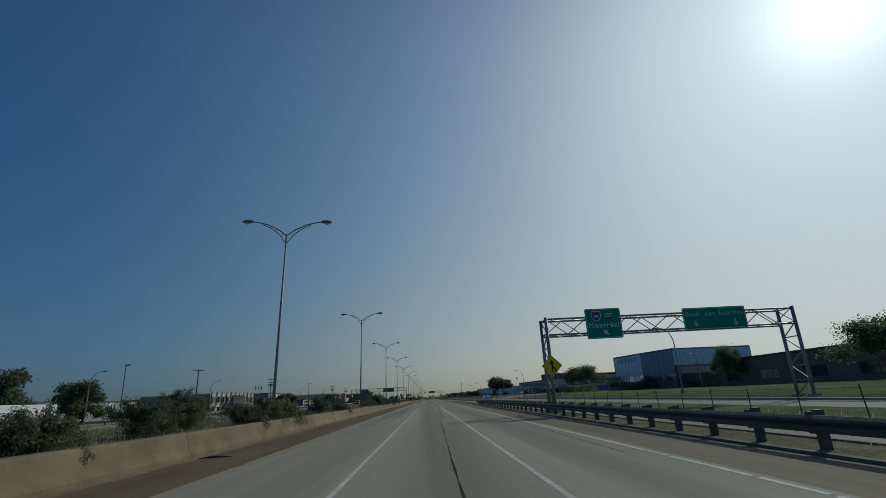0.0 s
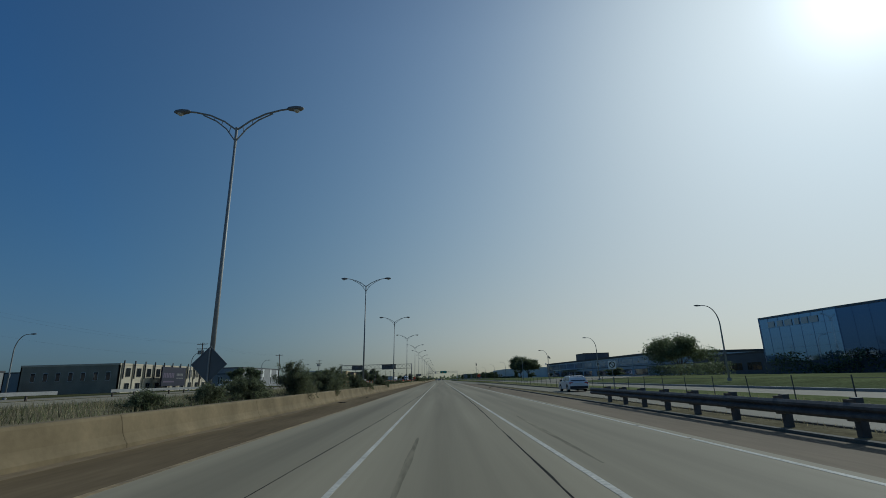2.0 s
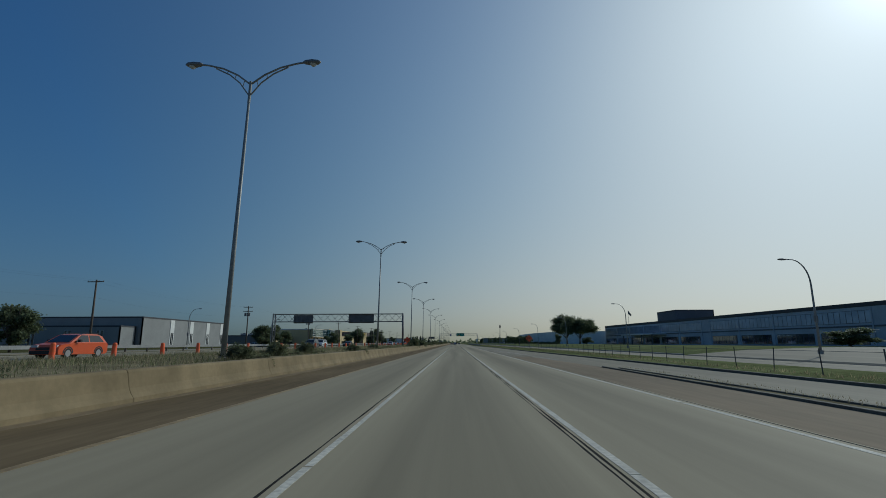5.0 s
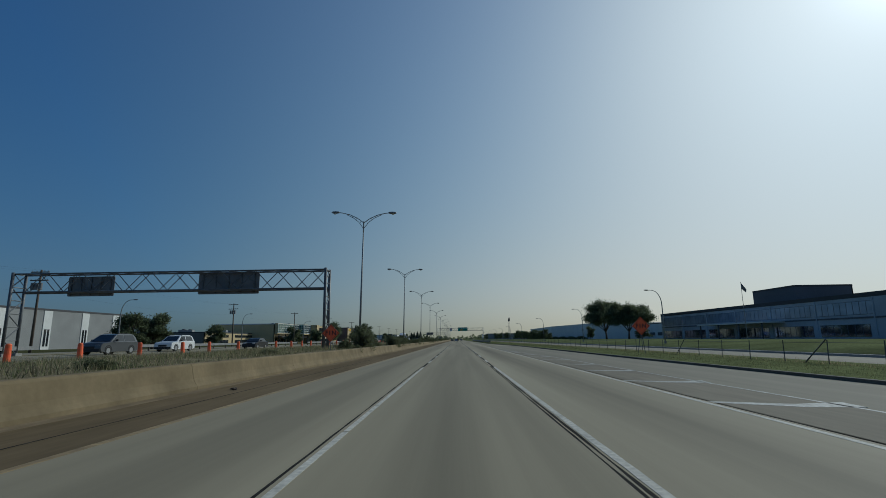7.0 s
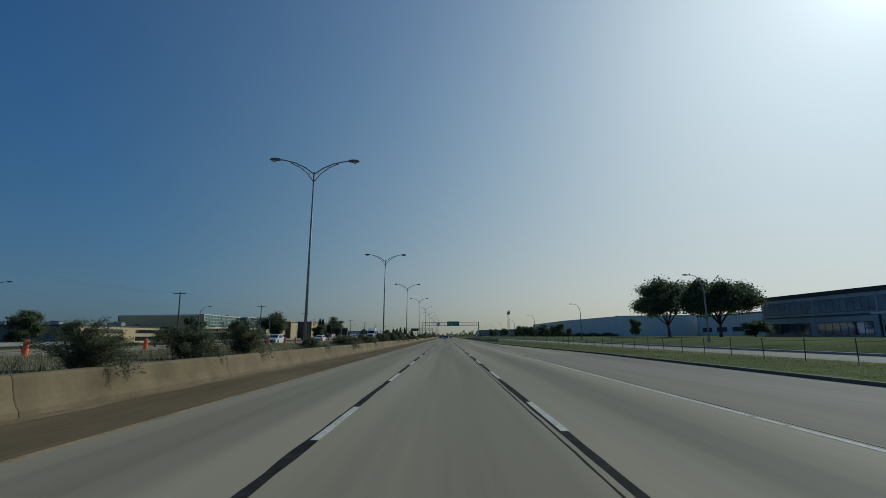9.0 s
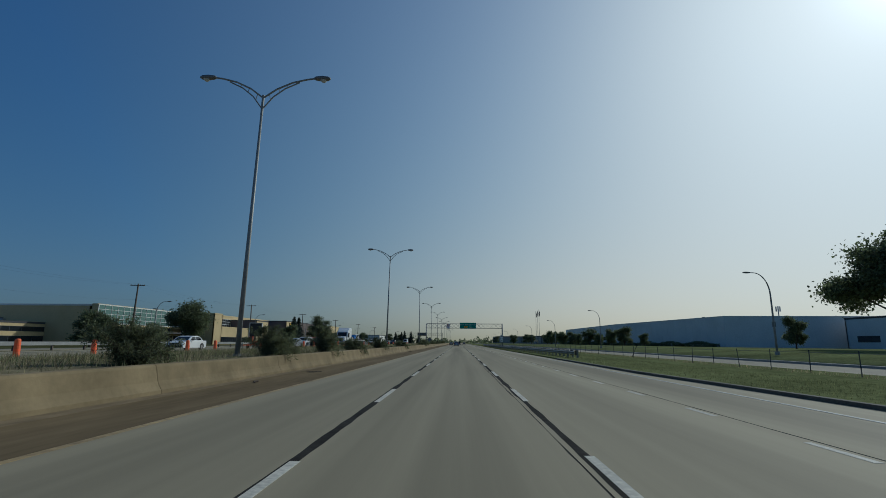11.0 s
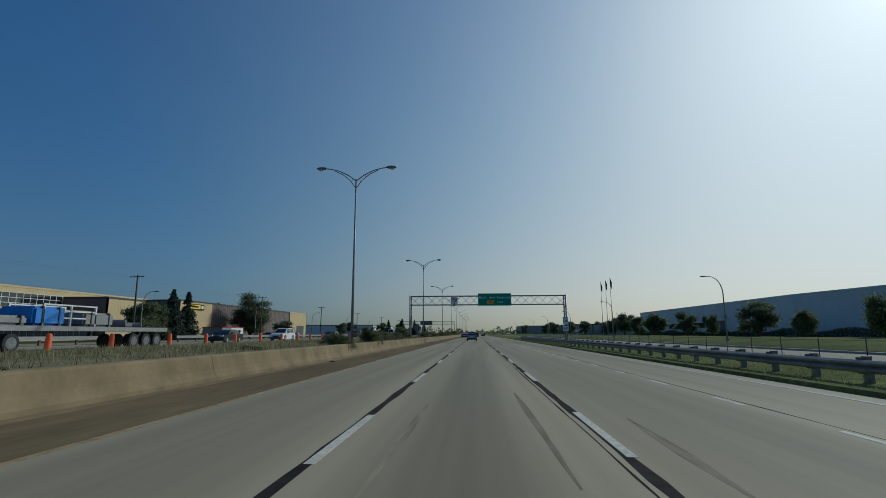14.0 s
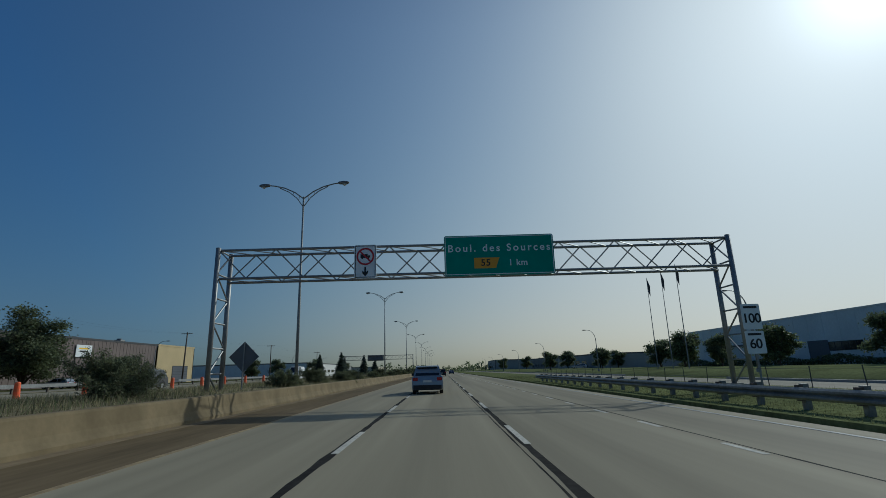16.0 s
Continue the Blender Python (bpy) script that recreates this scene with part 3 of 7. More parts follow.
# ---- lighting columns ----
def median_lamp():
    t = thing("street_lamp", "tall galvanised double-arm street lamp rooted in the median", "street lamp", "median lamps")
    b = bmesh.new()
    tube(b, [(0, 0, -0.25), (0, 0, 0.2)], 0.2, 8)
    part("base", b, M_CONC, t)
    b = bmesh.new()
    tube(b, [(0, 0, 0.15), (0, 0, 5), (0, 0, 13.0)], [0.125, 0.105, 0.06], 12)
    part("pole", b, M_POLE, t, smooth=True)
    b = bmesh.new()
    tube(b, [(0, 0, 12.6), (0, 0, 13.75)], 0.075, 8)
    part("collar", b, M_POLE, t)
    for s in (-1, 1):
        b = bmesh.new()
        up = [(0, 0, 13.6), (s * 0.7, 0, 14.12), (s * 1.5, 0, 14.5), (s * 2.3, 0, 14.7), (s * 2.75, 0, 14.76)]
        lo = [(0, 0, 12.95), (s * 0.55, 0, 13.68), (s * 1.15, 0, 14.16), (s * 1.9, 0, 14.52)]
        tube(b, up, 0.046, 6)
        tube(b, lo, 0.036, 6)
        for p, q in (((s * 0.32, 0, 13.84), (s * 0.4, 0, 13.48)), ((s * 0.8, 0, 14.17), (s * 0.85, 0, 13.93)), ((s * 1.25, 0, 14.38), (s * 1.28, 0, 14.22))):
            tube(b, [p, q], 0.02, 5)
        arm = part("arm", b, M_POLE, t)
        b = bmesh.new()
        secs = []
        for f, w, h, dz in ((0.0, 0.05, 0.05, 0), (0.12, 0.13, 0.11, 0), (0.45, 0.18, 0.15, -0.01), (0.75, 0.15, 0.12, -0.01), (0.9, 0.05, 0.04, 0)):
            x = s * (2.65 + f)
            secs.append([(x, w * math.cos(a), 14.77 + dz + h * math.sin(a)) for a in [2 * math.pi * i / 10 for i in range(10)]])
        rings(b, secs)
        head = part("lamp_head", b, M_LUMI, t, "dark grey cobra-head lantern", True)
        b = bmesh.new()
        tube(b, [(s * 3.18, 0, 14.65), (s * 3.18, 0, 14.61), (s * 3.18, 0, 14.55)], [0.17, 0.15, 0.08], 10)
        part("lens", b, M_LENS, head)
    return t


# place along the road, offset, height of the fork
LAMPS = [(-53, -11, 14.4), (-8, -11, 14.4), (37, -11, 14.47), (82, -10.85, 14.5), (127, -10.5, 14.4), (171.4, -10.45, 14.28), (214.6, -10.28, 14.0), (260.4, -10.0, 13.98),
         (305.5, -10.3, 14.15), (351.3, -10.3, 14.16), (401.8, -10.5, 14.36), (456.6, -10.25, 14.6), (511.8, -10.2, 14.65)] + [(511.8 + 55 * k, -10.2, 14.7) for k in range(1, 9)]
lamp = median_lamp()
for i, (y, x, top) in enumerate(LAMPS):
    lean = 1.7 if y < 60 else 1.0 if y < 420 else 0.0
    m = pose(x - 0.24 * lean, y, 0.6, 0, lean + random.uniform(-0.2, 0.2), random.uniform(-3, 3)) @ Matrix.Diagonal((1, 1, (top - 0.6) / 13.6, 1))
    if i:
        copy_thing(lamp, m)
    else:
        first = m
lamp.matrix_basis = first


def side_lamp():
    t = thing("street_lamp", "galvanised street lamp with one long curved arm", "street lamp", "roadside lamps")
    b = bmesh.new()
    tube(b, [(0, 0, 0), (0, 0, 0.3)], 0.2, 8)
    part("base", b, M_CONC, t)
    b = bmesh.new()
    pts = [(0, 0, 0.2), (0, 0, 3.0), (0, 0, 5.4)]
    rad = [0.095, 0.08, 0.065]
    for i in range(1, 9):
        a = radians(i * 10.5)
        pts.append((-1.35 * (1 - math.cos(a)), 0, 5.4 + 2.0 * math.sin(a)))
        rad.append(0.062 - 0.003 * i)
    pts.append((-1.75, 0, 7.42))
    rad.append(0.035)
    tube(b, pts, rad, 10)
    part("pole", b, M_POLE, t, smooth=True)
    b = bmesh.new()
    box(b, -0.13, 0.13, -0.07, 0.07, 2.5, 2.95)
    part("junction_box", b, M_LUMI, t)
    b = bmesh.new()
    secs = []
    for f, w, h in ((0, 0.04, 0.04), (0.1, 0.1, 0.07), (0.4, 0.14, 0.09), (0.62, 0.1, 0.06), (0.7, 0.04, 0.03)):
        secs.append([(-1.65 - f, w * math.cos(q), 7.42 + h * math.sin(q)) for q in [2 * math.pi * i / 8 for i in range(8)]])
    rings(b, secs)
    part("lamp_head", b, M_LUMI, t, "slim grey lantern", True)
    return t


RIGHT_LAMPS = [-22, 18, 56.4, 107.5, 147.5, 188, 233, 278.6, 323, 373, 427.8, 474.5, 521, 567, 614, 661, 708, 755, 802]
sl = side_lamp()
sl.matrix_basis = pose(28.9, RIGHT_LAMPS[0], 0.45)
for y in RIGHT_LAMPS[1:]:
    copy_thing(sl, pose(28.7 if y < 100 else 28.0 if y < 200 else 28.8 if y < 360 else 28.6, y, 0.48, 0, 0, random.uniform(-4, 4)))
copy_thing(sl, pose(44.6, 81, 0.6) @ Matrix.Diagonal((0.9, 0.9, 0.77, 1)))
for y in (36, 75, 116.3, 158, 197.5, 239, 280, 321.4, 367, 406.5, 446, 486, 524, 562.5, 602, 642, 682, 722):
    copy_thing(sl, pose(-49.6, y, 0.3, 0, 0, 180 + random.uniform(-4, 4)))


# ---- sign gantries ----
def lettering(txt, size, x, z, y, material, parent, name="lettering", spread=1.1):
    c = bpy.data.curves.new(name, "FONT")
    c.body, c.size, c.extrude, c.align_x, c.align_y, c.space_character = txt, size, 0.004, "CENTER", "CENTER", spread
    c.offset = 0.016 * size
    tmp = bpy.data.objects.new(name, c)
    scene.collection.objects.link(tmp)
    me = bpy.data.meshes.new_from_object(tmp.evaluated_get(bpy.context.evaluated_depsgraph_get()))
    bpy.data.objects.remove(tmp)
    me.materials.clear()
    me.materials.append(material)
    ob = new(name, me)
    ob.parent = parent
    ob.matrix_basis = pose(x, y, z, 90, 0, 0)
    return ob


def plate(bm, x0, x1, z0, z1, y, th=0.03, r=0.06):
    pts = []
    for cx, cz, a0 in ((x1 - r, z0 + r, -90), (x1 - r, z1 - r, 0), (x0 + r, z1 - r, 90), (x0 + r, z0 + r, 180)):
        for i in range(4):
            a = radians(a0 + 30 * i)
            pts.append((cx + r * math.cos(a), cz + r * math.sin(a)))
    rings(bm, [[(x, y, z) for x, z in pts], [(x, y + th, z) for x, z in pts]])


def gantry(name, label, x0, x1, y, ztop, zbot, material=M_STEEL, base=0.2, depth=1.3, lean=0.0):
    t = thing(name, label, "sign gantry", at=(0, y, 0))
    for x in (x0, x1):
        for d in (0, depth):
            b = bmesh.new()
            off = 0.75 if x == x0 else -0.75
            xx = x + (off if d else 0) * lean
            tube(b, [(xx, d, base), (xx, d, ztop + 0.12)], 0.125, 10)
            part("post", b, material, t, smooth=True)
            b = bmesh.new()
            box(b, xx - 0.3, xx + 0.3, d - 0.3, d + 0.3, -0.3, base + 0.06)
            part("footing", b, M_CONC, t)
        h = ztop - base
        n = 6
        for i in range(n):
            b = bmesh.new()
            za, zb = base + h * i / n, base + h * (i + 1) / n
            off = (0.75 if x == x0 else -0.75) * lean
            p, q = ((x, 0.0), (x + off, depth)) if i % 2 else ((x + off, depth), (x, 0.0))
            tube(b, [(p[0], p[1], za), (q[0], q[1], zb)], 0.045, 6)
            part("brace", b, material, t)
            b = bmesh.new()
            tube(b, [(x, 0, zb), (x + off, depth, zb)], 0.045, 6)
            part("brace", b, material, t)
    for d in (0.12, depth - 0.12):
        for z in (ztop, zbot):
            b = bmesh.new()
            tube(b, [(x0, d, z), (x1, d, z)], 0.07, 8)
            part("chord", b, material, t)
    n = int((x1 - x0) / 1.45)
    w = (x1 - x0) / n
    b = bmesh.new()
    tube(b, [(0, 0, 0), (w, 0, ztop - zbot)], 0.035, 5)
    up = mesh_of(b, "web", material)
    b = bmesh.new()
    tube(b, [(0, 0, ztop - zbot), (w, 0, 0)], 0.035, 5)
    dn = mesh_of(b, "web", material)
    b = bmesh.new()
    tube(b, [(0, 0, 0), (w, depth - 0.24, 0)], 0.03, 5)
    lace = mesh_of(b, "lacing", material)
    for i in range(n):
        x = x0 + w * i
        share("web", up if i % 2 else dn, t, pose(x, 0.12, zbot))
        share("web", dn if i % 2 else up, t, pose(x, depth - 0.12, zbot))
        for z in (ztop, zbot):
            share("lacing", lace, t, pose(x, 0.12, z))
    return t


# gantry over the entrance ramp, with two direction signs and a merge warning
ga = gantry("sign_gantry", "galvanised truss gantry with two green direction signs", 8.66, 27.3, 35.1, 6.53, 5.38, base=0.3, depth=1.6)


def sign(name, label, x0, x1, z0, z1, y, face, border=M_SIGNWHITE, th=0.05):
    t = thing(name, label, "road sign", at=((x0 + x1) / 2, y, z0))
    w, h = (x1 - x0) / 2, z1 - z0
    b = bmesh.new()
    plate(b, -w, w, 0, h, 0, th, 0.1)
    part("panel", b, face, t)
    if border is not None:
        b = bmesh.new()
        g, k = 0.045, 0.035
        for a in ((-w + g, w - g, g, g + k), (-w + g, w - g, h - g - k, h - g), (-w + g, -w + g + k, g + k, h - g - k), (w - g - k, w - g, g + k, h - g - k)):
            box(b, a[0], a[1], -0.004, 0.002, a[2], a[3])
        part("border", b, border, t)
    for x in (-w * 0.6, w * 0.6):
        b = bmesh.new()
        box(b, x - 0.04, x + 0.04, th, th + 0.1, 0.05, h - 0.05)
        part("bracket", b, M_STEEL, t)
    return t


def arrow(parent, x, z, size, turn, material):
    b = bmesh.new()
    s = size
    poly = [(-0.09, -0.5), (0.09, -0.5), (0.09, 0.05), (0.3, -0.12), (0.3, 0.14), (0, 0.5), (-0.3, 0.14), (-0.3, -0.12), (-0.09, 0.05)]
    c, q = math.cos(radians(turn)), math.sin(radians(turn))
    pts = [(s * (u * c - v * q), s * (u * q + v * c)) for u, v in poly]
    rings(b, [[(x + u, -0.006, z + v) for u, v in pts], [(x + u, 0.002, z + v) for u, v in pts]])
    part("arrow", b, material, parent)


s1 = sign("direction_sign", "green motorway sign with white lettering and a route shield", 11.55, 14.18, 4.92, 7.1, 34.95, M_GREEN)
lettering("Montréal", 0.5, 0, 0.95, -0.004, M_SIGNWHITE, s1, spread=1.26)
lettering("EST", 0.36, 0.42, 1.66, -0.004, M_SIGNWHITE, s1)
b = bmesh.new()
sh = [(-0.3, 0.26), (0, 0.3), (0.3, 0.26), (0.32, -0.05), (0.18, -0.25), (0, -0.34), (-0.18, -0.25), (-0.32, -0.05)]
rings(b, [[(-0.5 + u, -0.006, 1.64 + v) for u, v in sh], [(-0.5 + u, 0.002, 1.64 + v) for u, v in sh]])
shield = part("shield", b, M_SIGNBLUE, s1, "blue route shield")
b = bmesh.new()
rings(b, [[(-0.5 + 1.18 * u, -0.002, 1.66 + 1.2 * v) for u, v in sh], [(-0.5 + 1.18 * u, 0.002, 1.66 + 1.2 * v) for u, v in sh]])
part("shield_border", b, M_SIGNWHITE, s1)
b = bmesh.new()
box(b, -0.8, -0.2, -0.008, 0.002, 1.86, 1.95)
part("shield_band", b, M_SIGNRED, s1)
lettering("40", 0.33, -0.5, 1.6, -0.008, M_SIGNWHITE, s1)
arrow(s1, 0.1, 0.42, 0.5, 45, M_SIGNWHITE)
s2 = sign("direction_sign", "green motorway sign with faded lettering and two down arrows", 18.83, 23.57, 5.21, 6.83, 34.95, M_GREEN)
lettering("Boul. des Sources", 0.5, 0, 1.15, -0.004, M_SIGNFADED, s2, spread=1.2)
arrow(s2, -1.5, 0.45, 0.55, 180, M_SIGNFADED)
arrow(s2, 1.5, 0.45, 0.55, 180, M_SIGNFADED)


def diamond(name, label, half, face, at, border=M_SIGNBLACK):
    t = thing(name, label, "road sign", at=at)
    b = bmesh.new()
    r = half * 0.1
    pts = [(0, -half), (r, -half + r), (half - r, -r), (half, 0), (half - r, r), (r, half - r), (0, half), (-r, half - r), (-half + r, r), (-half, 0), (-half + r, -r), (-r, -half + r)]
    rings(b, [[(u, 0, v) for u, v in pts], [(u, 0.02, v) for u, v in pts]])
    part("panel", b, face, t)
    b = bmesh.new()
    for i in range(4):
        a = radians(90 * i)
        p = Vector((0, half * 0.9))
        q = Vector((half * 0.9, 0))
        m2 = Matrix.Rotation(a, 2)
        p, q, p2, q2 = m2 @ p, m2 @ q, m2 @ (p * 0.955), m2 @ (q * 0.955)
        rings(b, [[(u.x, -0.004, u.y) for u in (p, q, q2, p2)], [(u.x, 0.001, u.y) for u in (p, q, q2, p2)]])
    part("border", b, border, t)
    return t


d = diamond("warning_sign", "yellow diamond merge warning sign on the gantry post", 0.74, M_SIGNYELLOW, (8.7, 34.9, 3.19))
b = bmesh.new()
pts = [(-0.05, -0.42), (0.05, -0.42), (0.05, 0.12), (0.17, 0.12), (0.0, 0.42), (-0.17, 0.12), (-0.05, 0.12)]
rings(b, [[(u, -0.006, v) for u, v in pts], [(u, 0.001, v) for u, v in pts]])
pts = [(0.05, -0.1), (0.22, -0.42), (0.31, -0.38), (0.1, 0.02), (0.05, 0.02)]
rings(b, [[(u, -0.007, v) for u, v in pts], [(u, 0.001, v) for u, v in pts]])
part("symbol", b, M_SIGNBLACK, d)
b = bmesh.new()
tube(b, [(-0.05, 0.06, -0.8), (-0.05, 0.06, 0.75)], 0.04, 6)
part("post", b, M_STEEL, d)

# gantry over the opposite carriageway, seen from behind
gb = gantry("sign_gantry", "galvanised truss gantry over the opposite carriageway", -37.6, -10.9, 249.0, 7.28, 5.72, M_DARKSTEEL, base=0.6)
for x0, x1, z0, z1 in ((-22.3, -17.0, 5.45, 7.25), (-33.8, -29.7, 5.43, 7.15)):
    s = thing("direction_sign", "motorway sign seen from its bare metal back", "road sign", at=((x0 + x1) / 2, 250.35, z0))
    w = (x1 - x0) / 2
    b = bmesh.new()
    plate(b, -w, w, 0, z1 - z0, 0, 0.04, 0.1)
    part("panel", b, M_BACK, s)
    for i in range(5):
        x = -w * 0.85 + w * 1.7 * i / 4
        b = bmesh.new()
        box(b, x - 0.04, x + 0.04, -0.08, 0, 0.1, z1 - z0 - 0.1)
        part("stiffener", b, M_DARKSTEEL, s)
gd = gantry("sign_gantry", "distant truss gantry over the opposite carriageway", -38.0, -11.0, 668.0, 7.6, 6.1, M_DARKSTEEL, base=0.6)
s = thing("direction_sign", "distant motorway sign seen from its bare metal back", "road sign", at=(-25.5, 669.35, 5.7))
b = bmesh.new()
plate(b, -3.1, 3.1, 0, 2.2, 0, 0.04, 0.1)
part("panel", b, M_BACK, s)

# gantry across the carriageway at the end of the drive
gc = gantry("sign_gantry", "galvanised truss gantry spanning the whole carriageway", -11.35, 15.42, 500.8, 7.84, 6.33, base=0.3, depth=1.45, lean=0.08)
s3 = sign("direction_sign", "green motorway sign with white lettering and amber exit tab", 0.46, 6.16, 6.1, 8.22, 500.6, M_GREEN)
lettering("Boul. des Sources", 0.54, 0, 1.42, -0.004, M_SIGNWHITE, s3, spread=1.34)
b = bmesh.new()
pts = [(-1.32, 0.36), (-0.2, 0.36), (0.0, 0.92), (-1.32, 0.92)]
rings(b, [[(u, -0.006, v) for u, v in pts], [(u, 0.002, v) for u, v in pts]])
part("exit_tab", b, M_SIGNAMBER, s3, "amber exit number tab")
lettering("55", 0.48, -0.72, 0.64, -0.008, M_SIGNBLACK, s3)
lettering("1 km", 0.46, 0.95, 0.62, -0.004, M_SIGNWHITE, s3)
s4 = sign("lane_sign", "white no-trucks lane sign with a black down arrow", -4.2, -3.06, 6.1, 7.87, 500.6, M_SIGNWHITE, M_SIGNBLACK)
b = bmesh.new()
o, i_ = [], []
for k in range(28):
    a = 2 * math.pi * k / 28
    o.append((0.46 * math.cos(a), 1.15 + 0.46 * math.sin(a)))
    i_.append((0.37 * math.cos(a), 1.15 + 0.37 * math.sin(a)))
for k in range(28):
    j = (k + 1) % 28
    rings(b, [[(u, -0.008, v) for u, v in (o[k], o[j], i_[j], i_[k])], [(u, 0.001, v) for u, v in (o[k], o[j], i_[j], i_[k])]])
rings(b, [[(u, -0.01, v) for u, v in ((-0.3, 1.4), (-0.25, 1.46), (0.3, 0.9), (0.25, 0.84))], [(u, 0.001, v) for u, v in ((-0.3, 1.4), (-0.25, 1.46), (0.3, 0.9), (0.25, 0.84))]])
part("prohibition_ring", b, M_SIGNRED, s4, "dark red ring and bar")
b = bmesh.new()
box(b, -0.25, 0.12, -0.006, 0.001, 1.08, 1.27)
box(b, 0.13, 0.25, -0.006, 0.001, 1.08, 1.2)
box(b, -0.2, -0.12, -0.006, 0.001, 1.02, 1.08)
box(b, 0.12, 0.2, -0.006, 0.001, 1.02, 1.08)
part("truck_symbol", b, M_SIGNBLACK, s4)
arrow(s4, 0, 0.35, 0.5, 180, M_SIGNBLACK)

sp = thing("speed_sign", "white speed limit sign with two numbers on a steel post", "road sign", at=(14.98, 499.3, 0.15))
b = bmesh.new()
tube(b, [(0, 0.07, -0.3), (0, 0.07, 3.9)], 0.05, 6)
part("post", b, M_STEEL, sp)
for z0, h, big in ((2.75, 1.2, "100"), (1.62, 1.05, "60")):
    b = bmesh.new()
    plate(b, -0.45, 0.45, z0, z0 + h, 0, 0.02, 0.05)
    pl = part("panel", b, M_SIGNWHITE, sp)
    lettering(big, 0.62, 0, z0 + h * 0.42, -0.004, M_SIGNBLACK, sp, "number", 0.95)
    b = bmesh.new()
    box(b, -0.32, 0.32, -0.004, 0.001, z0 + h - 0.2, z0 + h - 0.1)
    part("caption_bar", b, M_SIGNBLACK, sp)


# ---- plants ----
def leaves(n, place, size, seed, droop=0.0, slim=0.28):
    """Small separate leaf quads: place(rng, n) gives their centres."""
    rng = np.random.default_rng(seed)
    c = place(rng, n)
    n = len(c)
    u = rng.normal(size=(n, 3))
    u[:, 2] -= droop
    u /= np.linalg.norm(u, axis=1)[:, None]
    v = np.cross(u, rng.normal(size=(n, 3)))
    v /= np.linalg.norm(v, axis=1)[:, None]
    s = size * rng.uniform(0.55, 1.35, (n, 1))
    q = np.stack([c - u * s * 0.5, c + v * s * slim, c + u * s * 0.5, c - v * s * slim], 1).reshape(-1, 3)
    return q, [(4 * i, 4 * i + 1, 4 * i + 2, 4 * i + 3) for i in range(n)]


def in_crown(h, w, fork, seed, dome):
    """Leaf places in soft bunches round a crown; dome: the height, as a share, at which an umbrella crown ends below."""
    def place(rng, n):
        k = 64 if dome else 52 if w > 7 else 24
        low = h * dome if dome else fork * 0.7
        a = rng.uniform(0, 2 * np.pi, k)
        if dome:
            out = np.sqrt(rng.random(k)) * (0.86 + 0.16 * np.sin(3 * a + seed) + rng.uniform(-0.1, 0.08, k))
            top = np.sqrt(np.clip(1 - 0.8 * out ** 2, 0.05, 1)) * (0.92 + 0.1 * np.sin(5 * a + seed))
            z = low + (h - low) * top * rng.uniform(0.35, 0.95, k) ** 0.8
            size = w * rng.uniform(0.035, 0.06, k)
        else:
            e = np.arcsin(rng.uniform(-1.0, 1.0, k))
            far = rng.uniform(0.2, 0.86, k) ** 0.6 * (0.9 + 0.24 * np.sin(3 * a + seed) * np.cos(2 * e + seed) + rng.uniform(-0.24, 0.16, k))
            out = far * np.cos(e)
            z = low + (h - low) * (0.44 + 0.5 * far * np.sin(e))
            size = w * rng.uniform(0.035, 0.09, k)
        c = np.stack([w * 0.46 * out * np.cos(a), w * 0.46 * out * np.sin(a), z], 1)
        pick = rng.choice(k, n, p=size ** 1.6 / (size ** 1.6).sum())
        q = c[pick] + rng.normal(size=(n, 3)) * size[pick][:, None] * (1, 1, 0.72)
        q[:, 2] = np.where(q[:, 2] < low, low + 0.4 * (low - q[:, 2]), q[:, 2])
        return q

    return place


def tree(seed, h, w, material, name="tree", label="leafy roadside tree with a broad dark crown", n=5200, leaf=0.5, trunk=0.26, group="", dome=0.0):
    rng = random.Random(seed)
    t = thing(name, label, "tree", group)
    b = bmesh.new()
    r = h * 0.018 + 0.05
    lean = rng.uniform(-0.3, 0.3)
    fork = h * trunk
    tube(b, [(0, 0, -0.3), (lean * 0.3, 0, fork * 0.6), (lean * 0.6, 0.1, fork)], [r * 1.35, r, r * 0.85], 8)
    for i in range(9):
        a = 2 * math.pi * i / 9 + rng.uniform(-0.3, 0.3)
        far = w * 0.5 * rng.uniform(0.45, 0.8) * (0.4 if i % 3 == 0 else 1)
        top = h * (0.86 if i % 3 == 0 else rng.uniform(0.5, 0.75))
        end = (far * math.cos(a), far * math.sin(a), top)
        tube(b, [(lean * 0.6, 0.1, fork * 0.95), (end[0] * 0.45, end[1] * 0.45, fork + (top - fork) * 0.5), end], [r * 0.55, r * 0.35, r * 0.1], 6)
    part("trunk", b, M_BARK, t, smooth=True)
    v, f = leaves(n, in_crown(h, w, fork, seed, dome), leaf, seed)
    ob = new("crown", raw("crown", v, f, material))
    ob.parent = t
    return t


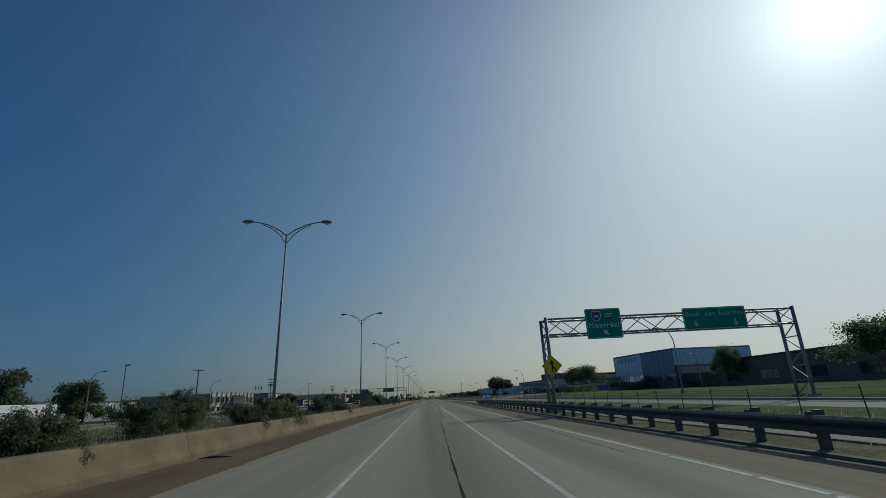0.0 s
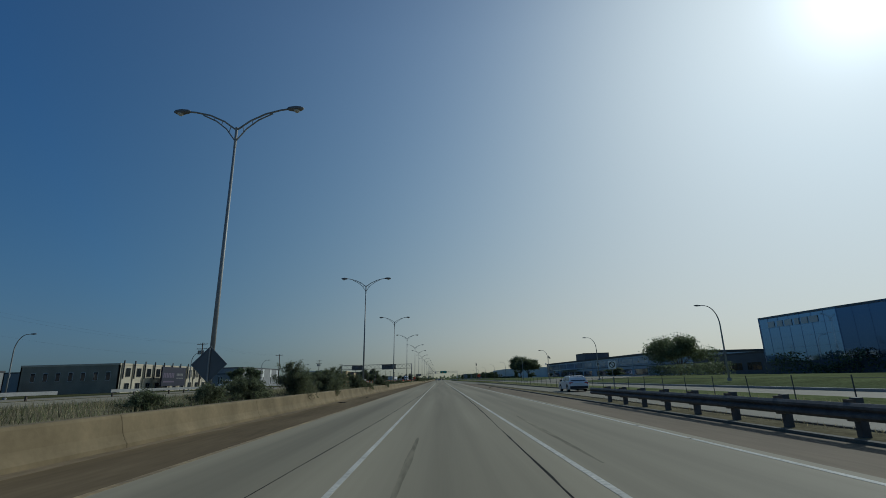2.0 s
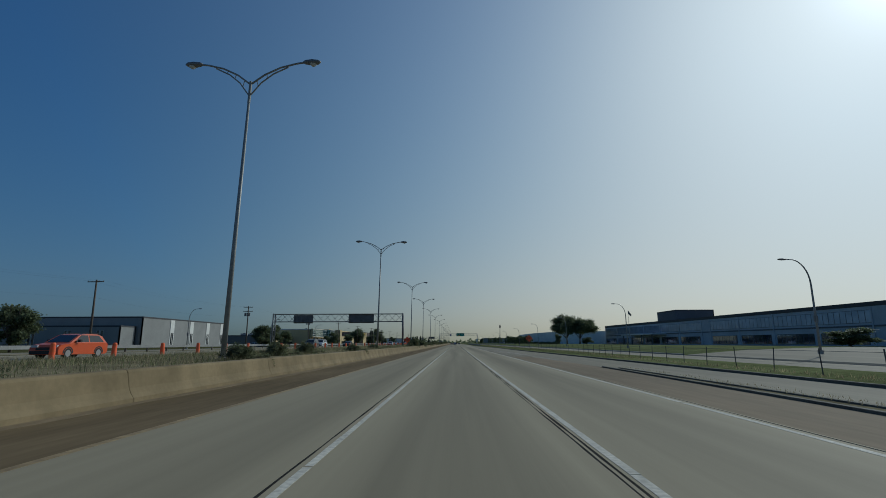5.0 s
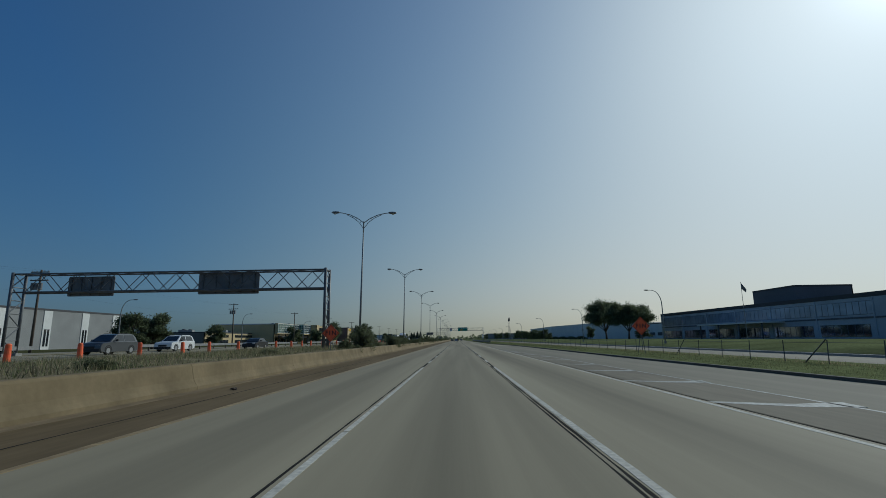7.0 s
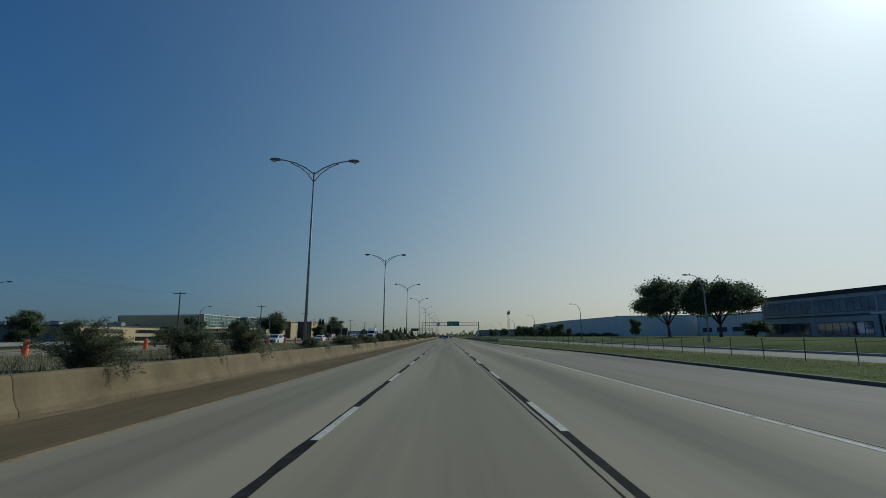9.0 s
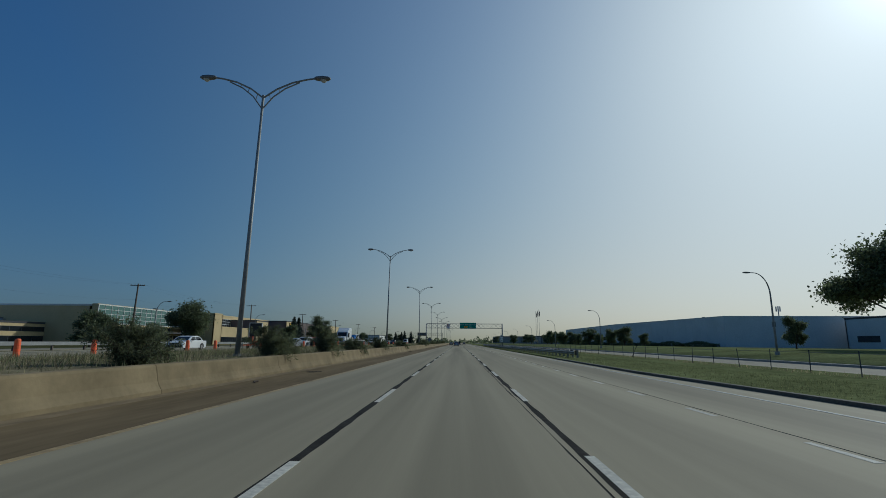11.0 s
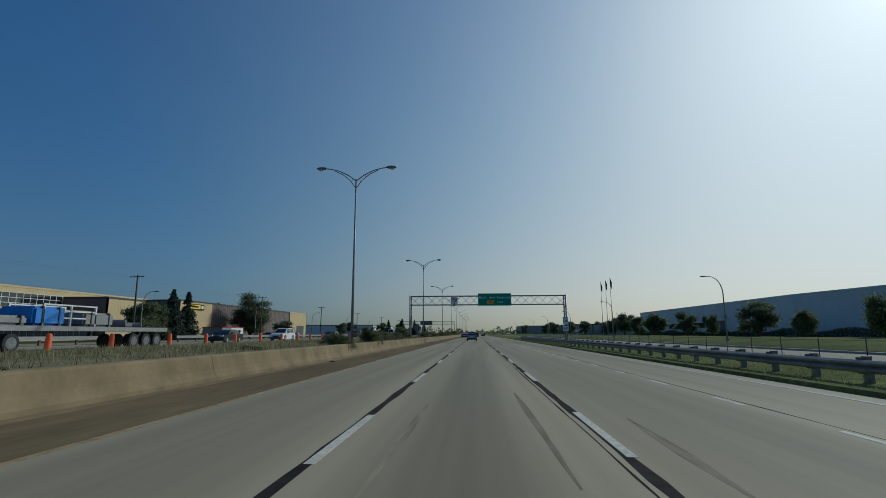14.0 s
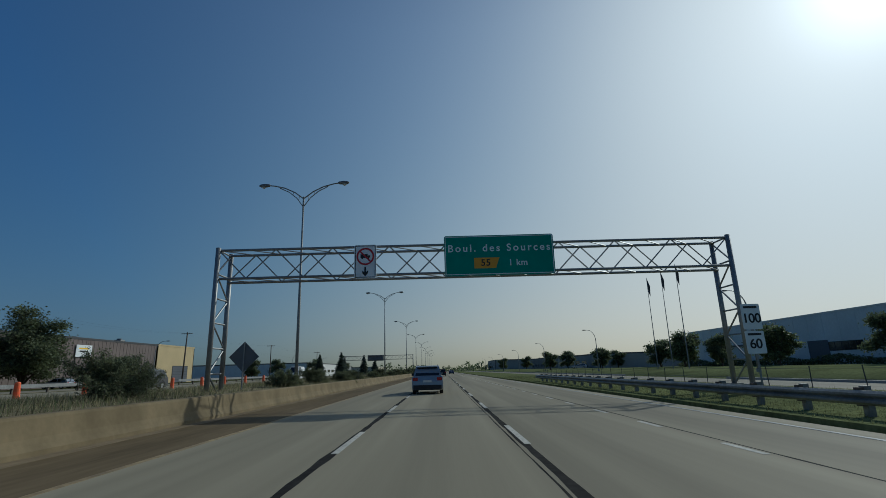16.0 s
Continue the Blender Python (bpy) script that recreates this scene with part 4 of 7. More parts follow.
def spruce(seed, h, w, label="dark pointed spruce beside the dealership"):
    rng = np.random.default_rng(seed)
    t = thing("spruce_tree", label, "tree")
    b = bmesh.new()
    tube(b, [(0, 0, -0.2), (0, 0, h * 0.98)], [h * 0.02, 0.02], 7)
    part("trunk", b, M_BARK, t)
    tiers = int(h * 2.6)
    pts = []
    for i in range(tiers):
        f = i / tiers
        z = h * (0.06 + 0.92 * f)
        rad = w * 0.5 * (1 - f) ** 0.85 * rng.uniform(0.8, 1.1)
        for k in range(max(7, int(30 * (1 - f)))):
            a = rng.uniform(0, 2 * math.pi)
            m = 14
            s = np.linspace(0.15, 1, m) * rng.uniform(0.75, 1.1)
            pts.append(np.stack([rad * s * math.cos(a), rad * s * math.sin(a), z - 0.28 * rad * s ** 1.5], 1) + rng.normal(size=(m, 3)) * 0.09)
    pts = np.concatenate(pts)
    v, f = leaves(len(pts), lambda g, n: pts, 0.46, seed + 1, 0.6)
    ob = new("crown", raw("crown", v, f, M_SPRUCE))
    ob.parent = t
    return t


def shrub(seed, h, w, label="wispy grey-green shrub growing over the barrier", n=17000, leaf=0.1, material=None, hang=7):
    """A bush of fine plumes; some of its boughs arch to the road side and hang down over the barrier."""
    rng = np.random.default_rng(seed)
    t = thing("shrub", label, "shrub", "median shrubs")
    b = bmesh.new()
    pts = []
    total = 34 + hang
    for i in range(total):
        over = i >= 34
        a = rng.uniform(-0.9, 0.9) if over else rng.uniform(0, 2 * math.pi)
        reach = rng.uniform(0.95, 1.3) if over else w * 0.5 * rng.uniform(0.15, 1.0)
        top = h * rng.uniform(0.25, 0.4) if over else h * rng.uniform(0.5, 1.05) * (1 - 0.45 * (reach / (w * 0.5)) ** 2)
        e = np.array([reach * math.cos(a), reach * math.sin(a), top])
        mid = np.array([e[0] * 0.5, e[1] * 0.5, top * 0.75])
        tip = e + np.array([0.16, 0.1 * rng.normal(), -top - rng.uniform(0.0, 0.3)]) if over else e + np.array([e[0] * 0.2, e[1] * 0.2, rng.uniform(-0.12, 0.16) * h])
        tube(b, [(0.1 * e[0], 0.1 * e[1], 0), tuple(mid), tuple(e), tuple(tip)], [0.022, 0.014, 0.008, 0.003], 4)
        m = n // total
        f = rng.random(m)[:, None] ** 0.75
        g = np.where(f < 0.5, mid * (2 * f), np.where(f < 0.8, mid + (e - mid) * (f - 0.5) / 0.3, e + (tip - e) * (f - 0.8) / 0.2))
        pts.append(g + rng.normal(size=(m, 3)) * (0.05 + 0.055 * w * (1.15 - f)))
    part("stem", b, M_BARK, t)
    pts = np.concatenate(pts)
    pts[:, 2] = np.where((pts[:, 2] < -0.1) & (pts[:, 0] < 0.8), 0.05, pts[:, 2])
    v, f = leaves(len(pts), lambda g, k: pts, leaf, seed + 7, 0.2, 0.13)
    ob = new("foliage", raw("foliage", v, f, material or M_SHRUB))
    ob.parent = t
    return t


SHRUBS = [shrub(11, 1.5, 2.3), shrub(12, 1.05, 1.9), shrub(13, 2.1, 2.6), shrub(14, 0.75, 1.5, n=9000, hang=3)]
# y, x, which, scale
PLANTED = [(12, -9.4, 1, 1.0), (17, -9.6, 0, .9), (21, -10.2, 2, .8), (25, -9.2, 0, .75), (28.5, -9.3, 2, .65), (31, -9.0, 1, 1.1), (34, -10.6, 0, .55), (39, -9.6, 3, .5),
           (44, -9.8, 2, .68), (47, -10.8, 3, .9), (51, -9.1, 1, .8), (55, -9.9, 0, .8), (64.5, -12, 3, 1.05), (74.5, -9.6, 3, .8), (79, -9.7, 3, 1.0), (84, -10.2, 0, .8),
           (89, -9.2, 2, .95), (91, -9.6, 0, 1.0), (96.5, -9.1, 0, 1.0), (102.3, -10.0, 2, .85), (110.2, -9.2, 2, .66), (114.6, -8.9, 1, .7), (121, -10, 3, 1), (130.5, -8.8, 0, .8), (138, -10.2, 3, .9), (147, -9.5, 3, .8), (158, -9.8, 1, .7),
           (170, -9.4, 3, .9), (181, -9.9, 3, 1), (193, -9.3, 3, .8), (207, -9.8, 3, .8), (223, -10.4, 3, .4), (236, -10.4, 3, .4), (250, -9.4, 3, 1.0), (255.5, -9.2, 2, 1.0), (257, -9.6, 0, 1.0), (264, -9.8, 0, .8),
           (274.3, -8.9, 2, .7), (276.6, -9.1, 0, .85), (281, -9.1, 2, .6), (286.5, -9.3, 0, .85), (291, -9.3, 2, .75), (302, -9.2, 3, 1), (312, -9.0, 1, .9), (318, -9.4, 1, .8), (325, -9.2, 0, .7), (333, -9.6, 3, 1),
           (342, -9.6, 0, 1.0), (351.5, -9.2, 2, .72), (353.5, -9.4, 0, .8), (360.5, -9.0, 2, .85), (369.5, -8.9, 1, 1.0), (381.5, -8.9, 2, .6), (392, -9.8, 3, .8), (404, -8.9, 1, .95), (413, -9.6, 3, .8),
           (425, -10.4, 3, .45), (438, -10.2, 3, .3), (447.6, -9.0, 1, .75), (457, -9.1, 2, .62), (461.5, -9.6, 0, .75), (464.5, -9.4, 0, .75), (468.5, -9.5, 1, .8), (472.3, -9.4, 0, .68), (486, -9.8, 3, 1.0), (494, -11.8, 0, 1.25), (496, -12.2, 2, .8),
           (507, -9.6, 1, 1.0), (515, -9.9, 0, .9), (524, -9.4, 1, .9), (533, -10, 0, .8), (545, -9.4, 1, .9), (556, -9.8, 0, 1.0), (570, -9.5, 1, 1.0), (585, -9.7, 0, 1.0), (600, -9.5, 1, 1.2), (620, -9.6, 0, 1.2), (645, -9.6, 0, 1.3)]
for y, x, k, s in PLANTED:
    m = pose(x, y, 0.62, 0, 0, random.uniform(-22, 22)) @ Matrix.Diagonal((1, s * 1.05, s, 1))
    copy_thing(SHRUBS[k], m)
for k, (y, x) in enumerate(((5, -9.6), (82.3, -9.5), (105.8, -10.2), (176, -10.0))):
    SHRUBS[k].matrix_basis = pose(x, y, 0.62)


def blades(name, label, n, seed, place, hmin, hmax, material, width=0.035):
    """Standing blades and stalks, far too many to count."""
    rng = np.random.default_rng(seed)
    p = place(rng, n)
    n = len(p)
    h = rng.uniform(hmin, hmax, n) * rng.uniform(0.5, 1, n)
    a = rng.uniform(0, 2 * np.pi, n)
    w = width * rng.uniform(0.6, 1.6, n)
    d = np.stack([np.cos(a) * w, np.sin(a) * w, 0 * a], 1)
    tip = np.stack([rng.normal(size=n) * h * 0.3, rng.normal(size=n) * h * 0.3, h], 1)
    v = np.stack([p - d, p + d, p + tip], 1).reshape(-1, 3)
    ob = new(name, raw(name, v, [(3 * i, 3 * i + 1, 3 * i + 2) for i in range(n)], material))
    return tagged(ob, label, "weeds", kind="stuff")


def median_spots(lo, hi):
    def f(rng, n):
        y = rng.uniform(-20, 640, n)
        x = rng.uniform(lo, hi, n)
        keep = np.sin(y * 0.35 + 2 * np.sin(y * 0.11)) + np.sin(x * 2.1 + y * 0.2) * 0.6 > rng.uniform(-1.9, 1.2, n)
        return np.stack([x, y, np.interp(x, [-20.8, -18, -15, -12, -9.8, -8.6], [OPP + 0.05, 0.58, 0.66, 0.72, 0.68, 0.6])], 1)[keep]
    return f


blades("dry_weeds", "dry straw-coloured weeds covering the median", 360000, 3, median_spots(-21.0, -8.3), 0.1, 0.46, M_WEED, 0.009)
blades("green_weeds", "low green weeds spread over the median", 300000, 4, median_spots(-20.5, -8.25), 0.08, 0.4, M_WEEDGREEN, 0.01)


def verge_spots(table, spread, z, y0, y1):
    def f(rng, n):
        y = rng.uniform(y0, y1, n)
        x = np.interp(y, [q for q, _ in table], [v for _, v in table]) + rng.uniform(0, spread, n)
        return np.stack([x, y, 0 * x + z], 1)
    return f


blades("island_weeds", "sparse dry weeds on the dirt strip", 5000, 5, verge_spots([(-20, 7.95), (0, 7.95), (100, 8.3), (176, 8.45)], 0.7, 0.1, -10, 176), 0.03, 0.11, M_WEED, 0.008)
blades("verge_grass", "ragged green grass along the kerb", 120000, 6,
       verge_spots([(180, 13.1), (222, 12.3), (305, 11.7), (352, 9.0), (700, 9.0)], 5.0, 0.09, 190, 560), 0.04, 0.13, M_WEEDGREEN, 0.01)
blades("fence_weeds", "rough weeds growing along the fence", 16000, 8, verge_spots([(-20, 13.6), (190, 13.6), (215, 16), (560, 16.2)], 1.4, 0.09, 0, 560), 0.06, 0.3, M_WEED, 0.012)


# ---- guardrails and fence ----
def guardrail(name, label, path, x_height=0.74, steel=M_BACKLIT_STEEL):
    t = thing(name, label, "guardrail")
    prof = [(-0.02, 0.0), (-0.1, 0.06), (-0.1, 0.11), (-0.03, 0.165), (-0.1, 0.22), (-0.1, 0.27), (-0.02, 0.33), (0.0, 0.33), (-0.06, 0.27), (-0.06, 0.22), (0.01, 0.165), (-0.06, 0.11), (-0.06, 0.06), (0.0, 0.0)]
    pts = []
    for (x0, y0), (x1, y1) in zip(path, path[1:]):
        n = max(1, round((y1 - y0) / 4.0))
        pts += [(x0 + (x1 - x0) * i / n, y0 + (y1 - y0) * i / n) for i in range(n)]
    pts.append(path[-1])
    for a, c in zip(pts, pts[1:]):
        b = bmesh.new()
        rings(b, [[(q[0] + u, q[1] + e, x_height - 0.33 + v) for u, v in prof] for q, e in ((a, 0), (c, 0.1))])
        part("beam", b, steel, t)
    b = bmesh.new()
    box(b, 0.14, 0.3, -0.08, 0.08, -0.4, x_height + 0.09)
    post = mesh_of(b, "post", steel)
    b = bmesh.new()
    box(b, 0.0, 0.14, -0.075, 0.075, x_height - 0.36, x_height + 0.06)
    block = mesh_of(b, "spacer", M_WOOD)
    for a, c in zip(pts, pts[1:]):
        for f in (0.0, 0.5):
            m = pose(a[0] + (c[0] - a[0]) * f, a[1] + (c[1] - a[1]) * f, 0.0)
            share("post", post, t, m)
            share("spacer", block, t, m)
    return t


guardrail("guardrail", "weathered steel guardrail, dark as backlit, on blocked posts beside the shoulder", [(7.5, -40), (7.5, 0), (7.75, 60), (7.95, 86)], 0.72)
guardrail("guardrail", "weathered galvanised guardrail along the grass verge", [(10.65, 373), (10.5, 384), (10.2, 400), (10.0, 440), (9.9, 528)], 0.7, M_GALV)
# guardrail on the far side of the opposite carriageway
t = thing("guardrail", "pale steel guardrail beyond the opposite carriageway", "guardrail")
for y in range(60, 620, 8):
    if (y // 8) % 9 == 4:
        continue
    b = bmesh.new()
    box(b, -37.6, -37.5, y, y + 8.02, OPP + 0.45, OPP + 0.78)
    part("beam", b, M_STEEL, t)
    for k in (0.5, 4.5):
        b = bmesh.new()
        box(b, -37.75, -37.6, y + k, y + k + 0.15, 0.2, OPP + 0.72)
        part("post", b, M_WOOD, t)

fence = thing("wire_fence", "low wire fence on thin dark steel posts", "fence")
b = bmesh.new()
tube(b, [(0, 0, -0.2), (0, 0, 1.08)], 0.024, 6)
fp = mesh_of(b, "post", M_BACKLIT_STEEL)
FENCE = [(-40, 14.1), (100, 14.1), (180, 14.3), (215, 16.6), (300, 16.8), (420, 17.0), (560, 17.0)]
for i in range(200):
    y = -38 + 3.0 * i
    share("post", fp, fence, pose(lerp_at(FENCE, y), y, 0.08, random.uniform(-3, 3), random.uniform(-3, 3), 0))
for z in (0.6, 1.05):
    for (ya, xa), (yb, xb) in zip(FENCE, FENCE[1:]):
        b = bmesh.new()
        tube(b, [(xa, ya, z), (xb, yb, z)], 0.008, 4)
        part("wire", b, M_DARKSTEEL, fence)
for y in (232, 246, 375):
    b = bmesh.new()
    x = lerp_at(FENCE, y)
    tube(b, [(x, y, 1.2), (x + 0.05, y + 1.6, 0.1)], 0.03, 6)
    part("stay", b, M_DARKSTEEL, fence)


# ---- utility poles with wires ----
def utility_pole(arms, transformer):
    t = thing("utility_pole", "dark wooden utility pole with crossarms", "utility pole", "utility poles")
    b = bmesh.new()
    tube(b, [(0, 0, -0.5), (0, 0, 9.95)], [0.17, 0.11], 9)
    part("pole", b, M_WOOD, t, smooth=True)
    for k in range(arms):
        b = bmesh.new()
        z = 9.65 - 1.0 * k
        box(b, -1.15, 1.15, -0.17, -0.07, z - 0.06, z + 0.06)
        arm = part("crossarm", b, M_WOOD, t)
        for x in (-1.05, -0.45, 0.45, 1.05):
            b = bmesh.new()
            tube(b, [(x, -0.12, z + 0.06), (x, -0.12, z + 0.2)], [0.045, 0.03], 6)
            part("insulator", b, M_LUMI, arm)
    if transformer:
        for x in (-0.5, 0.0, 0.5):
            b = bmesh.new()
            tube(b, [(x, -0.4, 7.5), (x, -0.4, 8.3)], 0.2, 10)
            part("transformer", b, M_LUMI, t)
    return t


up1, up2 = utility_pole(1, False), utility_pole(2, True)
up1.matrix_basis, up2.matrix_basis = pose(-51, 50, 0.3, 0, 0, 6), pose(-51, 165, 0.3, 0, 0, -5)
POLES = [(50, -51), (112.4, -51), (165, -51), (216, -50.6), (266, -50.2), (322, -52), (362, -51), (403, -51), (447, -51), (486, -50.7), (530, -51), (575, -51), (625, -51), (680, -51), (740, -51)]
for y, x in POLES:
    if y not in (50, 165):
        copy_thing(up2 if y in (266, 322) else up1, pose(x, y, 0.3, 0, random.uniform(-1.5, 1.5), random.uniform(-8, 8)))
wires = thing("overhead_wires", "thin black overhead wires sagging between the poles", "wires")
for (ya, xa), (yb, xb) in zip(POLES, POLES[1:]):
    for off, z in ((-1.05, 10.1), (1.05, 10.1), (0.1, 7.7)):
        b = bmesh.new()
        tube(b, [(xa + (xb - xa) * f + off, ya + (yb - ya) * f, z - 3.2 * f * (1 - f)) for f in [i / 8 for i in range(9)]], 0.004, 4)
        part("wire", b, M_PLASTIC, wires)

# ---- trees ----
T1 = tree(21, 12.6, 16.0, M_LEAF_DARK, label="broad old tree with an open spreading crown on the lawn", n=42000, leaf=0.4, trunk=0.2, dome=0.24)
T1.matrix_basis = pose(53, 386, 0.7) @ Matrix.Scale(1.1, 4)
T2 = tree(22, 11.8, 16.5, M_LEAF_DARK, label="broad tree with a flat spreading crown on the lawn", n=42000, leaf=0.4, trunk=0.2, dome=0.24)
T2.matrix_basis = pose(54, 366, 0.7) @ Matrix.Diagonal((1, 1, 1.04, 1))
T3 = tree(23, 8.8, 14.0, M_LEAF, label="dense rounded tree beside the warehouse", n=19000, leaf=0.34, trunk=0.15, dome=0.22)
T3.matrix_basis = pose(53.2, 169.5, 0.7) @ Matrix.Diagonal((1.12, 1.12, 1, 1))
copy_thing(T3, pose(53, 54, 0.5, 0, 0, 40) @ Matrix.Scale(0.84, 4))
copy_thing(T3, pose(61, 99.5, 0.5, 0, 0, 75) @ Matrix.Diagonal((0.42, 0.42, 0.92, 1)))
T6 = tree(27, 9.8, 9.4, M_LEAF_DARK, label="dense dark tree beside the service road", n=30000, leaf=0.34, trunk=0.14)
T6.matrix_basis = pose(-56, 428, 0.2)
T7 = tree(29, 12.8, 10.6, M_LEAF_DARK, label="tall ragged tree in front of the dealership", n=36000, leaf=0.34, trunk=0.06)
T7.matrix_basis = pose(-65, 554, 0.2, 0, 0, 310) @ Matrix.Diagonal((1.22, 1.22, 0.97, 1))
T4 = tree(24, 5.8, 5.4, M_LEAF_DARK, label="young rounded street tree on the lawn", n=11000, leaf=0.27, trunk=0.1, group="lawn trees")
T4.matrix_basis = pose(44.5, 461.7, 0.7)
T5 = tree(26, 5.8, 5.0, M_LEAF, label="young upright street tree on the lawn", n=10000, leaf=0.27, trunk=0.12, group="lawn trees")
T5.matrix_basis = pose(44.5, 473, 0.7)
for i, (y, s) in enumerate(((447.8, .62), (486, .78), (497, 1.1), (512.2, .85), (524.7, 1.0), (542.3, 1.15), (555, 1.0), (567, 1.35), (577, 1.1))):
    wide = 0.85 + 0.4 * ((i * 0.37) % 1)
    copy_thing((T4, T5)[i % 2], pose(44.5 + 1.5 * noise.noise((y, 2, 0)), y, 0.7, 0, 0, 57 * i) @ Matrix.Diagonal((s * wide, s * wide, s, 1)))
for x, y, s in ((40, 600, 1.0), (33, 628, 1.05), (44, 650, 1.2), (58, 640, 1.1), (70, 700, 1.4), (30, 720, 1.1), (48, 760, 1.4), (-60, 501, 1.35), (-62, 507, 1.3), (-57, 380, 1.2), (-60, 207, 1.15), (-57, 211, 1.2),
                (-58, 295, 1.25), (-57, 300, 1.3), (-60, 305, 1.2), (-55, 66, 1.5), (-52, 78, 1.25), (-58, 84, 1.3), (-70, 350, 1.2), (-80, 455, 1.1), (-55, 400, 1.1), (-62, 640, 1.2), (-48, 665, 1.3), (-44, 700, 1.3), (-70, 690, 1.5)):
    copy_thing(T4, pose(x, y, 0.25 if x < 0 else 0.7, 0, 0, (x * 37 + y * 11) % 360) @ Matrix.Scale(s, 4))["label"] = "rounded leafy tree beside the service road"
copy_thing(T4, pose(-62, 571, 0.25, 0, 0, 140) @ Matrix.Diagonal((1.5, 1.5, 1.05, 1)))["label"] = "wide dark tree in front of the dealership"
copy_thing(T4, pose(57, 222, 0.6, 0, 0, 30) @ Matrix.Diagonal((1.35, 1.35, 0.55, 1)))["label"] = "wide dark bush on the lawn before the warehouse"
copy_thing(T4, pose(53, 407, 0.7, 0, 0, 200) @ Matrix.Diagonal((0.75, 0.75, 1.0, 1)))["label"] = "small upright tree beside the broad trees"
copy_thing(T4, pose(54, 355, 0.6, 0, 0, 80) @ Matrix.Diagonal((1.05, 1.05, 0.6, 1)))["label"] = "low dark bush beside the warehouse corner"
S1 = spruce(31, 10.8, 7.6)
S1.matrix_basis = pose(-63, 514.2, 0.25)
S2 = spruce(32, 10.7, 7.0)
S2.matrix_basis = pose(-63, 519.6, 0.25)
for x, y, s in ((61, 148, .75), (-40, 640, .7), (-36, 655, .8), (-42, 690, .8), (-30, 700, .7), (-38, 720, .9)):
    copy_thing(S1, pose(x, y, 0.3, 0, 0, y * 7 % 360) @ Matrix.Scale(s, 4))
H1 = thing("hedge", "dark clipped hedge along the lawn", "hedge")
v, f = leaves(5000, lambda g, n: np.stack([g.uniform(44, 47, n), g.uniform(138, 166, n), 0.5 + 2.4 * g.random(n) ** 0.6], 1), 0.3, 41)
ob = new("foliage", raw("foliage", v, f, M_LEAF_DARK))
ob.parent = H1
H3 = thing("hedge", "dark untrimmed shrubs at the foot of the glass building", "hedge")
v, f = leaves(7000, lambda g, n: (lambda u: np.stack([49 + 26 * u + g.uniform(-1.5, 0.8, n), 131 - 25 * np.minimum(u * 1.6, 1) + g.uniform(-1, 1, n), 0.6 + (2.2 + 1.1 * np.sin(u * 37)) * g.random(n) ** 0.6], 1))(g.random(n)), 0.34, 43)
ob = new("foliage", raw("foliage", v, f, M_LEAF_DARK))
ob.parent = H3
H2 = thing("hedge", "low dark shrubs along the foot of the warehouse wall", "hedge")
v, f = leaves(26000, lambda g, n: (lambda y: np.stack([np.interp(y, [450, 505, 590], [62, 54.5, 54]) + g.uniform(-1.2, 0.6, n), y, 0.5 + (1.3 + 0.35 * np.sin(y * 0.5)) * g.random(n) ** 0.7], 1))(g.uniform(448, 588, n)), 0.3, 42)
ob = new("foliage", raw("foliage", v, f, M_LEAF_DARK))
ob.parent = H2
far = thing("far_woods", "hazy dark tree line along the horizon", "woods", kind="stuff")
far.empty_display_size = 1


def woods(name, n, seed, xs, y0, y1, h):
    def place(g, n):
        y = g.uniform(y0, y1, n)
        x = g.uniform(xs[0], xs[1], n)
        top = h * (0.6 + 0.4 * np.sin(x * 0.21 + y * 0.05) * np.sin(x * 0.05 + 1) + 0.25 * np.sin(x * 0.63))
        return np.stack([x, y, top * g.random(n) ** 0.6], 1)
    v, f = leaves(n, place, 2.4, seed)
    ob = new(name, raw(name, v, f, M_LEAF_DARK))
    ob.parent = far


woods("tree_line", 4200, 51, (14, 420), 880, 960, 8)
woods("tree_line", 4200, 52, (-420, -14), 900, 980, 8)
woods("tree_line", 2200, 53, (-60, 60), 1350, 1400, 8)
woods("tree_line", 1800, 54, (-260, -140), 520, 640, 9)
woods("tree_line", 1800, 55, (-320, -170), 200, 420, 9)


# ---- buildings ----
def quadwall(bm, p, q, z0, z1, th=0.4, back=1):
    """A wall slab from p to q in plan; its thickness lies to the left of the way (back=1) or to the right."""
    p, q = Vector(p), Vector(q)
    d = (q - p).normalized()
    n = Vector((-d.y, d.x)) * th * back
    prism(bm, [tuple(p), tuple(q), tuple(q + n), tuple(p + n)], z0, z1)


def on_wall(bm, p, q, a0, a1, z0, z1, out, depth=0.06):
    """A box on the wall line p-q, from a0 to a1 metres along it, standing out to the right of the way."""
    p, q = Vector(p), Vector(q)
    d = (q - p).normalized()
    n = Vector((d.y, -d.x))
    c = [p + d * a0 + n * (out - depth), p + d * a1 + n * (out - depth), p + d * a1 + n * out, p + d * a0 + n * out]
    prism(bm, [tuple(v) for v in c], z0, z1)


